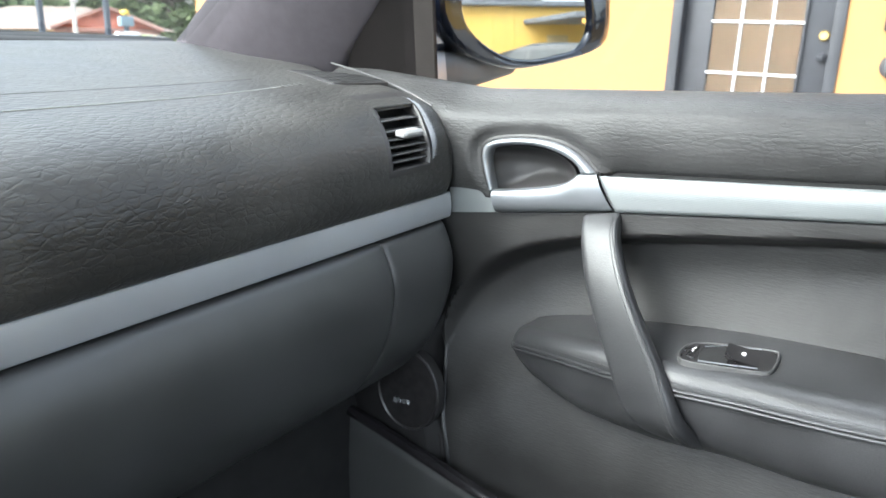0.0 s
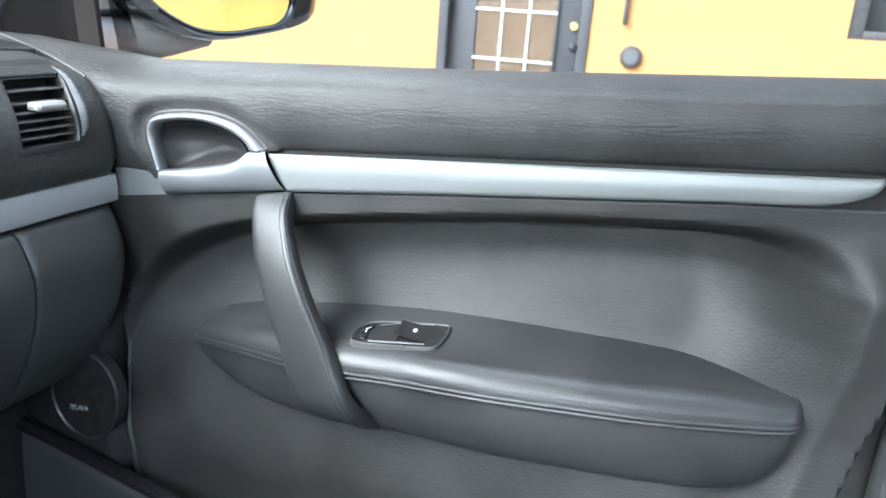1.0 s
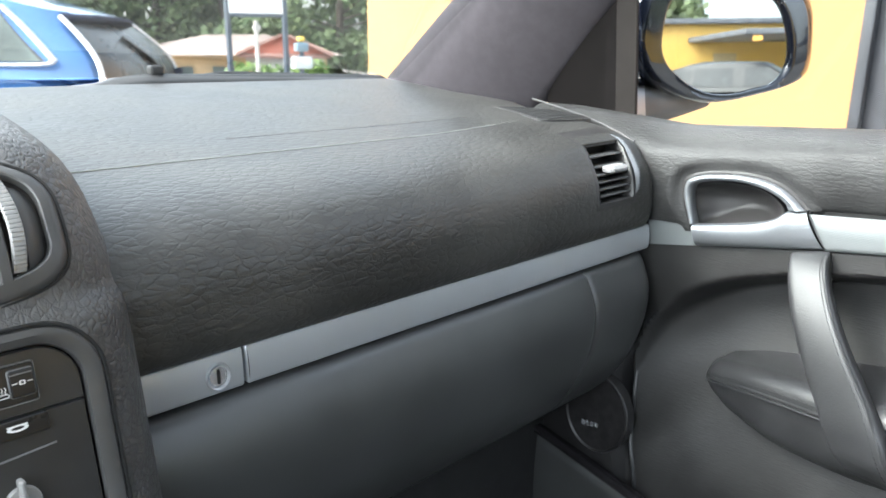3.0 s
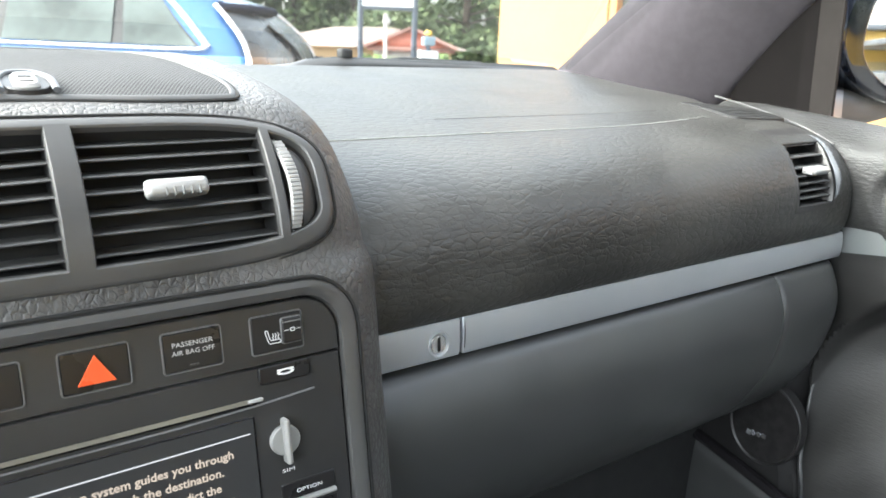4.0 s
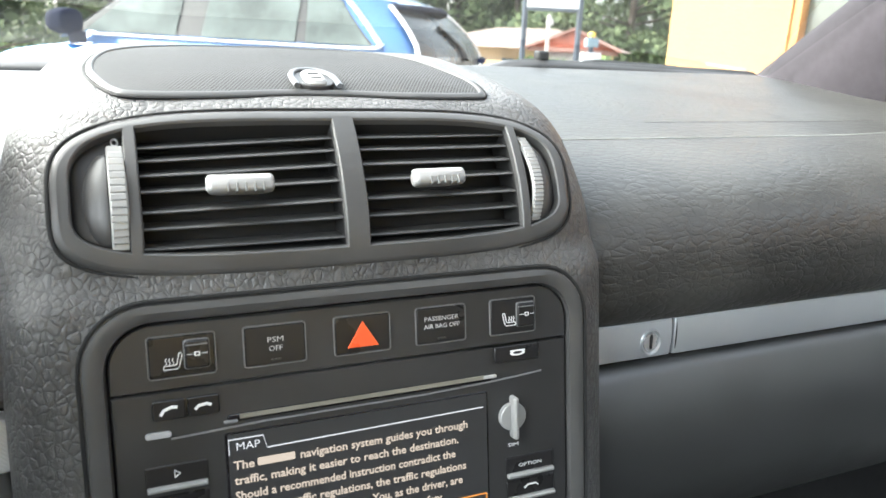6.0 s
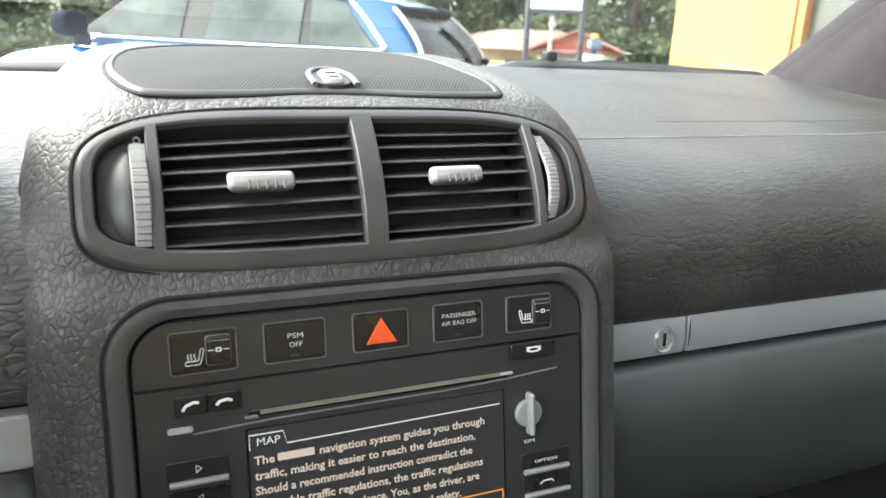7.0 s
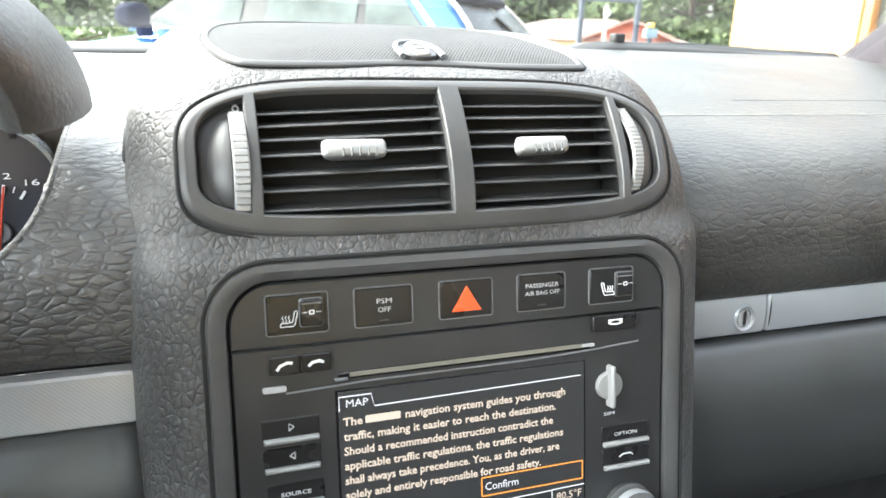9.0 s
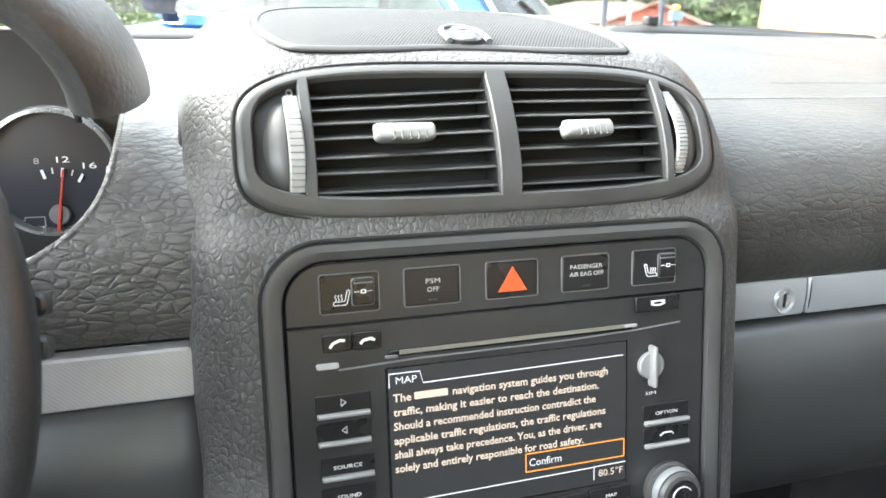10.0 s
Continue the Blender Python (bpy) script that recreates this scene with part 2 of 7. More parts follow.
def add_sheet(bm, fn, nu, nv):
    g = [[bm.verts.new(fn(i / nu, j / nv)) for j in range(nv + 1)] for i in range(nu + 1)]
    for i in range(nu):
        for j in range(nv):
            bm.faces.new((g[i][j], g[i + 1][j], g[i + 1][j + 1], g[i][j + 1]))
    return bm


def rrect(x0, z0, x1, z1, r, n=5):
    """Outline of a rounded rectangle, anticlockwise."""
    out = []
    for cx, cz, a in ((x1 - r, z0 + r, -90), (x1 - r, z1 - r, 0), (x0 + r, z1 - r, 90), (x0 + r, z0 + r, 180)):
        for i in range(n + 1):
            q = radians(a + 90 * i / n)
            out.append((cx + r * math.cos(q), cz + r * math.sin(q)))
    return out


def disc2(cx, cz, rx, rz=None, n=28):
    rz = rz or rx
    return [(cx + rx * math.cos(2 * math.pi * i / n), cz + rz * math.sin(2 * math.pi * i / n)) for i in range(n)]


def shrunk(out, d):
    """The outline moved inwards by d along its normals."""
    n = len(out)
    res = []
    for i in range(n):
        (ax, az), (bx, bz), (cx, cz) = out[i - 1], out[i], out[(i + 1) % n]
        t1 = Vector((bx - ax, bz - az))
        t2 = Vector((cx - bx, cz - bz))
        t = (t1.normalized() if t1.length > 1e-9 else Vector((0, 0))) + (t2.normalized() if t2.length > 1e-9 else Vector((0, 0)))
        t = t.normalized() if t.length > 1e-9 else Vector((1, 0))
        res.append((bx - t.y * d, bz + t.x * d))
    return res


def plate(outline, at, h0, h1, bevel=0.0006, bm=None, back=True):
    """A slab with a chamfered front: outline in the plane of at(u, w, h), from h0 up to h1."""
    bm = bm or bmesh.new()
    rings = [[bm.verts.new(at(u, w, h0)) for u, w in outline]]
    rings.append([bm.verts.new(at(u, w, h1 - bevel)) for u, w in outline])
    rings.append([bm.verts.new(at(u, w, h1)) for u, w in shrunk(outline, bevel)])
    n = len(outline)
    for a, b in zip(rings, rings[1:]):
        for i in range(n):
            bm.faces.new((a[i], a[(i + 1) % n], b[(i + 1) % n], b[i]))
    bm.faces.new(rings[-1])
    if back:
        bm.faces.new(rings[0][::-1])
    return bm


def rims(at, loops, bm=None, close=False):
    """Bands of faces between outlines of equal count; loops: (outline, height) pairs."""
    bm = bm or bmesh.new()
    rings = [[bm.verts.new(at(u, w, h)) for u, w in o] for o, h in loops]
    n = len(rings[0])
    pairs = list(zip(rings, rings[1:])) + ([(rings[-1], rings[0])] if close else [])
    for a, b in pairs:
        for i in range(n):
            bm.faces.new((a[i], a[(i + 1) % n], b[(i + 1) % n], b[i]))
    return bm


def sweep(path, section, bm=None, up=(0, 0, 1), scale=None, caps=True, closed=False):
    """A closed section (list of (side, up)) carried along a path of points."""
    bm = bm or bmesh.new()
    p = [Vector(q) for q in path]
    rings = []
    n = len(p)
    for i, q in enumerate(p):
        if closed:
            t = p[(i + 1) % n] - p[i - 1]
        else:
            t = p[min(i + 1, n - 1)] - p[max(i - 1, 0)]
        t.normalize()
        side = t.cross(Vector(up))
        side.normalize()
        u = side.cross(t)
        k = scale(i / (n - 1)) if scale else (1, 1)
        rings.append([bm.verts.new(q + side * (a * k[0]) + u * (b * k[1])) for a, b in section])
    m = len(section)
    for a, b in list(zip(rings, rings[1:])) + ([(rings[-1], rings[0])] if closed else []):
        for i in range(m):
            bm.faces.new((a[i], a[(i + 1) % m], b[(i + 1) % m], b[i]))
    if caps and not closed:
        bm.faces.new(rings[0][::-1])
        bm.faces.new(rings[-1])
    return bm


def oval(a, b, n=12, power=2.0):
    out = []
    for i in range(n):
        q = 2 * math.pi * i / n
        c, s = math.cos(q), math.sin(q)
        out.append((a * math.copysign(abs(c) ** (2 / power), c), b * math.copysign(abs(s) ** (2 / power), s)))
    return out


def box(x0, y0, z0, x1, y1, z1, bevel=0.0, bm=None):
    b2 = bmesh.new()
    bmesh.ops.create_cube(b2, size=1)
    for v in b2.verts:
        v.co = ((x0 + x1) / 2 + v.co.x * (x1 - x0), (y0 + y1) / 2 + v.co.y * (y1 - y0), (z0 + z1) / 2 + v.co.z * (z1 - z0))
    if bevel:
        bmesh.ops.bevel(b2, geom=b2.edges[:], offset=bevel, segments=2, affect="EDGES", profile=0.5)
    if bm is None:
        return b2
    me = bpy.data.meshes.new("tmp")
    b2.to_mesh(me)
    b2.free()
    bm.from_mesh(me)
    bpy.data.meshes.remove(me)
    return bm


def lettering(name, text, at, u, w, width, height, mat, parent, h=0.0004, anchor="LEFT", label="", bold=0.003):
    """Raised letters: u, w is the foot of the first letter (or the middle); they fill width when it is given."""
    cu = bpy.data.curves.new(name, "FONT")
    cu.body, cu.extrude, cu.resolution_u, cu.offset = text, 0.0, 2, (0.0 if "M" in text else bold)
    tmp = bpy.data.objects.new("tmp", cu)
    scene.collection.objects.link(tmp)
    me = bpy.data.meshes.new_from_object(tmp.evaluated_get(bpy.context.evaluated_depsgraph_get()))
    bpy.data.objects.remove(tmp)
    xs = [v.co.x for v in me.vertices]
    x0, x1 = min(xs), max(xs)
    sy = height / 0.70
    sx = width / (x1 - x0) if width else sy
    shift = u if anchor == "LEFT" else u - (x1 - x0) * sx / 2
    for v in me.vertices:
        v.co = at(shift + (v.co.x - x0) * sx, w + v.co.y * sy, h)
    me.materials.clear()
    me.materials.append(mat)
    ob = new(name, me)
    if parent:
        ob.parent = parent
        base = Vector(parent.location)
        top = parent
        while top.parent:
            top = top.parent
            base += Vector(top.location)
        ob.location = -base
    return tagged(ob, label)


def stroke(pts, at, width, h, bm=None, depth=0.0003):
    """A thin raised line through (u, w) points."""
    bm = bm or bmesh.new()
    path = [at(u, w, h) for u, w in pts]
    nrm = (Vector(at(pts[0][0], pts[0][1], h + 0.01)) - Vector(path[0])).normalized()
    s = width / 2
    return sweep(path, [(-s, -depth), (s, -depth), (s, depth), (-s, depth)], bm, up=nrm)


# ---- the car's shell ----
XC = -0.087          # the car's middle


def slab(name, x0, y0, z0, x1, y1, z1, mat, label, category, bevel=0.004):
    ob = part(name, box(x0, y0, z0, x1, y1, z1, bevel), mat)
    return tagged(ob, label, category, kind="structure")


slab("floor", -0.90, -1.60, 0.50, 0.70, 1.10, 0.54, CARPET, "black carpeted car floor", "floor")
slab("wall_firewall", -0.84, 0.94, 0.54, 0.64, 1.00, 1.20, CARPET, "dark carpeted bulkhead of the footwell", "wall")
slab("wall_rear", -0.90, -1.64, 0.54, 0.72, -1.60, 1.18, CARPET, "dark rear wall of the cabin", "wall")


def roof_fn(u, v):
    x = -0.70 + 1.23 * u
    y = 0.33 - 1.95 * v
    return (x, y, 1.60 + 0.05 * math.sin(math.pi * u) * 0.8 + 0.05 * math.sin(math.pi * v))


tagged(solid(part("ceiling", sheet(roof_fn, 16, 16), CLOTH), 0.03, 1), "light grey cloth headliner", "ceiling", kind="structure")


def glass_fn(u, v):
    s = 2 * u - 1
    s *= 1.09
    x = XC + s * (0.74 - 0.09 * v)
    y = 1.00 - 0.10 * abs(s) ** 2.5 - (0.64 - 0.04 * s * s) * v
    return (x, y, 1.262 + 0.335 * v + 0.02 * math.sin(math.pi * v) - 0.008 * s * s)


ws = part("windshield", sheet(glass_fn, 24, 14), GLASS)
ws.visible_shadow = False
tagged(ws, "clear curved windshield glass above the dash", "windshield", kind="structure")


def cowl_fn(u, v):
    s = 2 * u - 1
    x = XC + s * 0.755
    y0 = 0.968 - 0.07 * abs(s) ** 2.5
    return (x, y0 + 0.075 * v, 1.2535 - 0.008 * s * s - 0.02 * smooth01((0.32 - x) / 0.10) + 0.011 * math.sin(math.pi * min(1, v * 1.3)) - 0.05 * max(0, v - 0.6))


cowl = tagged(solid(part("cowl_panel", sheet(cowl_fn, 40, 8), RUBBER), 0.004), "black plastic cowl at the windshield foot", "cowl", kind="structure")


def bonnet_fn(u, v):
    s = 2 * u - 1
    return (XC + s * (0.78 - 0.05 * v), 1.06 + 1.0 * v, 1.20 - 0.13 * v * v - 0.04 * s * s)


tagged(solid(part("bonnet", sheet(bonnet_fn, 16, 12), PAINTN), 0.02), "dark blue painted car bonnet", "bonnet", kind="structure")

wiper = thing("windshield_wiper", "black windshield wiper resting on the cowl", "wiper", (0.3, 0.99, 1.26))
part("wiper_blade", sweep([(0.10, 1.02, 1.236), (0.28, 1.005, 1.243), (0.44, 0.985, 1.260), (0.56, 0.96, 1.256)], oval(0.006, 0.005, 8)), RUBBER, wiper)
part("wiper_arm", sweep([(0.02, 1.04, 1.228), (0.16, 1.03, 1.238), (0.30, 1.01, 1.250)], oval(0.008, 0.004, 8)), BLACK, wiper)
part("washer_nozzle", plate(rrect(0.335, 1.262, 0.352, 1.274, 0.003), lambda u, w, h: (u, 0.985 - h, w), 0, 0.014, 0.002), BLACK, wiper)


# the passenger-side pillar: a padded cloth strip that leans back from the dash corner
def pillar_fn(u, v):
    v = -0.10 + 1.10 * v
    # u across, from the glass to the door; v up
    fy, fz = 0.945 - 0.66 * v, 1.240 + 0.47 * v
    by, bz = 0.655 - 0.46 * v, 1.236 + 0.50 * v
    y, z = fy + (by - fy) * u, fz + (bz - fz) * u
    bulge = math.sin(math.pi * u) ** 0.7
    x = 0.690 + 0.055 * u ** 1.5 - 0.028 * bulge - 0.05 * v - 0.10 * max(0.0, v - 0.3)
    return (x, y, z)


tagged(solid(part("pillar_trim", sheet(pillar_fn, 20, 16), FABRIC), 0.012, -1), "grey-mauve cloth-covered windshield pillar trim", "pillar trim", kind="structure")


def pillar_left_fn(u, v):
    x, y, z = pillar_fn(u, v)
    return (2 * XC - x, y, z)


tagged(solid(part("pillar_trim_driver", sheet(pillar_left_fn, 12, 12), FABRIC), 0.012, 1), "grey cloth-covered pillar trim by the driver", "pillar trim", kind="structure")

# plain, unseen driver's side and rear sides close the cabin; rear ones block light
slab("wall_driver_door", -0.93, -0.46, 0.50, -0.86, 0.90, 1.08, DOORL, "plain dark driver's door with an open window", "door")
slab("wall_side_rear_driver", -0.93, -1.64, 0.50, -0.86, -0.47, 1.60, DOORL, "unseen plain dark rear side behind the driver, closed against light", "door")
slab("wall_side_rear", 0.72, -1.64, 0.54, 0.78, -0.47, 1.60, DOORL, "unseen plain dark rear side, closed against light", "door")
slab("post_middle", 0.66, -0.46, 0.54, 0.74, -0.32, 1.62, FABRIC, "cloth-covered middle door post", "door post", 0.02)
slab("trim_post_lower", 0.665, -0.46, 0.54, 0.70, -0.266, 1.10, LOWER, "dark grey lower trim of the middle post", "trim", 0.008)
slab("post_middle_driver", -0.90, -0.46, 0.54, -0.84, -0.32, 1.62, FABRIC, "cloth-covered middle door post on the driver's side", "door post", 0.02)


# ---- dashboard ----
DASH_Y = [0.452, 0.4455, 0.441, 0.4405, 0.443, 0.451, 0.466, 0.490, 0.525, 0.564, 0.640, 0.760, 0.880, 0.965]
DASH_Z = [1.1085, 1.112, 1.124, 1.142, 1.160, 1.177, 1.191, 1.2015, 1.2095, 1.2150, 1.2245, 1.236, 1.2455, 1.2515]
DASH_PROFILE = spline(list(zip(DASH_Y, DASH_Z)), 70)
PROF_T = np.linspace(0, 1, 70)


def dash_point(x, t):
    """On the dash cushion: x across, t from the silver strip (0) to the glass (1)."""
    y = float(np.interp(t, PROF_T, [p[0] for p in DASH_PROFILE]))
    z = float(np.interp(t, PROF_T, [p[1] for p in DASH_PROFILE]))
    s = abs(x - XC) / 0.755
    far = smooth01((t - 0.65) / 0.35)
    y -= 0.075 * s ** 2.5 * far
    z += 0.006 * smooth01((x - 0.40) / 0.2) * smooth01((t - 0.40) / 0.1) * (1 - smooth01((t - 0.66) / 0.15))
    # the end of the cushion rolls away towards the door
    e = max(0.0, (x - 0.648) / 0.026)
    if e > 0:
        drop = 0.026 * (1 - math.sqrt(max(0.0, 1 - min(1, e) ** 2)))
        ny, nz = (1.0, 0.1) if t < 0.42 else (0.35, -0.55)
        y += drop * ny
        z += drop * nz * (1 - far * 0.6)
    return (x, y, z)


def dash_t_for_z(z):
    zs = [p[1] for p in DASH_PROFILE]
    return float(np.interp(z, zs, PROF_T))


dashboard = thing("dashboard", "black grained leather dashboard with a silver strip and glovebox", "dashboard", (0.36, 0.6, 0.9))
VENT_L = curve_at([1.13, 1.1483, 1.1593, 1.1703, 1.181, 1.1905, 1.198, 1.2045, 1.212], [0.5535, 0.5550, 0.5560, 0.5578, 0.5610, 0.5655, 0.5695, 0.5730, 0.577])
VENT_R = curve_at([1.13, 1.1490, 1.1645, 1.1759, 1.1864, 1.1947, 1.2017, 1.212], [0.6130, 0.6150, 0.6178, 0.6205, 0.6254, 0.6315, 0.6385, 0.646])


def vent_outline(z):
    """Left and right edges of the side vent at a height: both lean outwards to the top."""
    return VENT_L(z), VENT_R(z)


def vent_keep(u, v):
    x, t = 0.055 + 0.617 * u, v
    if x < 0.52:
        return True
    p = dash_point(x, t)
    if 1.1480 < p[2] < 1.2025 and t < 0.6:
        a, b = vent_outline(p[2])
        return not (a - 0.002 < x < b + 0.003)
    return True


def pad_fn(u, v):
    return dash_point(0.055 + 0.617 * u, v)


solid(part("dash_cushion", sheet(pad_fn, 240, 150, vent_keep), DASH, dashboard, "grained black leather cushion"), 0.005)
seam = [dash_point(x, dash_t_for_z(1.2150)) for x in np.linspace(0.075, 0.53, 40)]
part("airbag_seam", sweep([(x, y - 0.0002, z + 0.0017) for x, y, z in seam], oval(0.0006, 0.0006, 6)), SEAMW, dashboard, "fine pale airbag seam")


fold = [dash_point(x, dash_t_for_z(1.2218)) for x in np.linspace(0.24, 0.535, 30)]
part("airbag_fold", sweep([(x, y, z + 0.0014) for x, y, z in fold], oval(0.0007, 0.0005, 6)), DASH, dashboard)


def strip_at(x, z, h):
    return (x, 0.447 + 0.05 * (z - 1.093) - h, z)


def strip_piece(name, x0, x1, mat, z0=1.0805, z1=1.1085, hole=None, yoff=0.0):
    at = (lambda x, z, h: (x, 0.447 + 0.05 * (z - 1.093) + yoff - h - 0.0018 * (1 - ((z - 1.0945) / 0.014) ** 2), z))
    o = rrect(x0, z0, x1, z1, 0.0022, 3)
    bm = rims(at, [(o, -0.008), (o, -0.0012), (shrunk(o, 0.0006), -0.0003), (shrunk(o, 0.0014), 0.0)])
    n = 40
    ins = 0.0014

    def fn(u, v):
        return at(x0 + ins + (x1 - x0 - 2 * ins) * u, z0 + ins + (z1 - z0 - 2 * ins) * v, 0.0001)
    add_sheet(bm, fn, n, 6)
    return part(name, bm, mat, dashboard, "satin silver trim strip")


strip_piece("trim_strip", 0.1545, 0.668, SATIN)
strip_piece("trim_strip", 0.058, 0.1525, SATIN)
key_at = strip_at
part("lock_ring", rims(key_at, [(disc2(0.133, 1.0935, 0.0092, 0.0098), 0.0016), (disc2(0.133, 1.0935, 0.0082, 0.0088), 0.0032), (disc2(0.133, 1.0935, 0.0070, 0.0076), 0.0026), (disc2(0.133, 1.0935, 0.0062, 0.0068), 0.0005)]), SATIN, dashboard)
part("lock_cylinder", plate(disc2(0.133, 1.0935, 0.0063, 0.0069), key_at, 0.0, 0.0022, 0.0003), CHROME, dashboard, "chrome glovebox lock")
part("key_slot", plate(rrect(0.1318, 1.0885, 0.1342, 1.0985, 0.001, 2), key_at, 0.0, 0.0026, 0.0001), VOID, dashboard)

LOW = spline([(0.466, 1.0762), (0.452, 1.0760), (0.4440, 1.0738), (0.4385, 1.0655), (0.4320, 1.050), (0.429, 1.034), (0.4305, 1.010), (0.438, 0.980), (0.452, 0.948), (0.474, 0.915), (0.505, 0.886), (0.545, 0.862), (0.60, 0.845), (0.70, 0.835)], 60)


def low_point(x, t, lift=0.0):
    y = float(np.interp(t, PROF60, [p[0] for p in LOW]))
    z = float(np.interp(t, PROF60, [p[1] for p in LOW]))
    e = max(0.0, (x - 0.632) / 0.038)
    y += 0.03 * (1 - math.sqrt(max(0.0, 1 - min(1, e) ** 2)))
    return (x, y - lift, z)


PROF60 = np.linspace(0, 1, 60)


def lid(name, x0, x1, mat, t1=1.0, label=""):
    def fn(u, v):
        x = x0 + (x1 - x0) * u
        edge = min(x - x0, x1 - x) if x1 < 0.6 else min(x - x0, 0.02)
        roll = 0.003 * (1 - math.sqrt(max(0, 1 - max(0, 1 - edge / 0.004) ** 2)))
        return low_point(x, v * t1, -roll)
    us = [0, 0.0015, 0.003, 0.006] + list(np.linspace(0.012, 0.988, 40)) + [0.994, 0.997, 0.9985, 1]
    bm = sheet(lambda u, v: fn(us[round(u * (len(us) - 1))], v), len(us) - 1, 60)
    return solid(part(name, bm, mat, dashboard, label), 0.004)


lid("glovebox_lid", 0.058, 0.5425, LOWER, 1.0, "smooth black glovebox lid")
lid("side_panel", 0.5455, 0.672, LOWER)
# solid block, near-black for the shade behind the joint
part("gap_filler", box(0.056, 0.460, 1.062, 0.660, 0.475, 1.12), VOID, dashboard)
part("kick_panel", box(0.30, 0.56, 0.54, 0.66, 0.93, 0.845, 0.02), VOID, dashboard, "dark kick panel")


# the side vent at the dash end
def on_dash(x, z, h):
    p = dash_point(x, dash_t_for_z(z))
    q = dash_point(x, dash_t_for_z(z) + 0.01)
    n = Vector((0, -(q[2] - p[2]), q[1] - p[1])).normalized()
    return (p[0], p[1] + n.y * h, p[2] + n.z * h)


def vent_loop(grow):
    out = []
    z0, z1 = 1.1488 - grow, 1.2020 + grow * 0.6
    for f in np.linspace(0, 1, 10):
        out.append((vent_outline(z0)[0] - grow + f * (vent_outline(z0)[1] - vent_outline(z0)[0] + 2 * grow), z0))
    for f in np.linspace(0.1, 1, 10):
        z = z0 + f * (z1 - z0)
        out.append((vent_outline(z)[1] + grow, z))
    for f in np.linspace(0.9, 0, 10):
        out.append((vent_outline(z1)[0] - grow + f * (vent_outline(z1)[1] - vent_outline(z1)[0] + 2 * grow), z1))
    for f in np.linspace(0.9, 0.1, 9):
        z = z0 + f * (z1 - z0)
        out.append((vent_outline(z)[0] - grow, z))
    return out


side_vent = part("side_vent", rims(on_dash, [(vent_loop(0.0080), -0.003), (vent_loop(0.0078), 0.0012), (vent_loop(0.0060), 0.0020), (vent_loop(0.001), 0.0016), (vent_loop(0.0), 0.0), (vent_loop(-0.0005), -0.016)]), BLACK, dashboard, "black air vent with a silver tab")
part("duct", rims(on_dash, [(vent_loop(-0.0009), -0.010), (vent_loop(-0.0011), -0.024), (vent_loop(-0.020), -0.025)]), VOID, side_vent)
for i in range(7):
    z = 1.1550 + i * 0.00690
    a, b = vent_outline(z)

    def slat_fn(u, v, z=z, a=a, b=b):
        x = a + (b - a) * u
        p = Vector(on_dash(x, z, -0.0015))
        return (p.x, p.y + 0.012 * v, p.z + 0.0005 * v)
    solid(part("slat", sheet(slat_fn, 8, 2), BEZEL, side_vent), 0.0012, 0)
tab_at = (lambda x, z, h: (x, on_dash(0.60, 1.1775, 0)[1] - h, z))
part("vent_tab", plate(rrect(0.5775, 1.1765, 0.6095, 1.1838, 0.003, 4), tab_at, -0.004, 0.009, 0.0025), SILVER, side_vent, "pale silver vent tab")


W_IN = curve_at([1.1505, 1.1533, 1.1716, 1.1853, 1.1954, 1.2015], [0.6180, 0.6195, 0.6228, 0.6273, 0.6335, 0.6385])
W_OUT = curve_at([1.1505, 1.1552, 1.1683, 1.1832, 1.1948, 1.2015], [0.6190, 0.6270, 0.6333, 0.6378, 0.6402, 0.6405])


def wheel_side(u, v):
    z = 1.1508 + 0.0505 * u
    x = W_IN(z) + (W_OUT(z) - W_IN(z)) * v
    rib = 0.0005 * (1 if int(u * 34) % 2 else 0) * smooth01((v - 0.3) / 0.2)
    h = 0.0016 + 0.0042 * math.sin(math.pi * u) ** 0.7 * math.sin(math.pi * (0.12 + 0.8 * v)) + rib
    return on_dash(x, z, h)


part("thumbwheel", sheet(wheel_side, 68, 8), GREYW, side_vent, "ribbed silver thumbwheel")

# demister slot on the dash top


def dash_level(x, y):
    """Height of the dash top at a place, level beyond the cushion's end."""
    t = float(np.interp(y, [p[0] for p in DASH_PROFILE[20:]], PROF_T[20:]))
    return dash_point(min(x, 0.646), t)[2]


def top_xy(x, y, h=0.0):
    return (x, y, dash_level(x, y) + 0.0030 + h)


D_FRONT = spline([(0.6235, 0.6440), (0.6155, 0.6060), (0.6025, 0.5720), (0.5975, 0.5530), (0.6280, 0.5420), (0.6640, 0.5365)], 24)
D_BACK = spline([(0.6245, 0.6450), (0.6540, 0.6270), (0.6740, 0.5960), (0.6750, 0.5620), (0.6660, 0.5375)], 24)





def leaf_loop(d):
    return shrunk(D_FRONT + D_BACK[::-1], d)


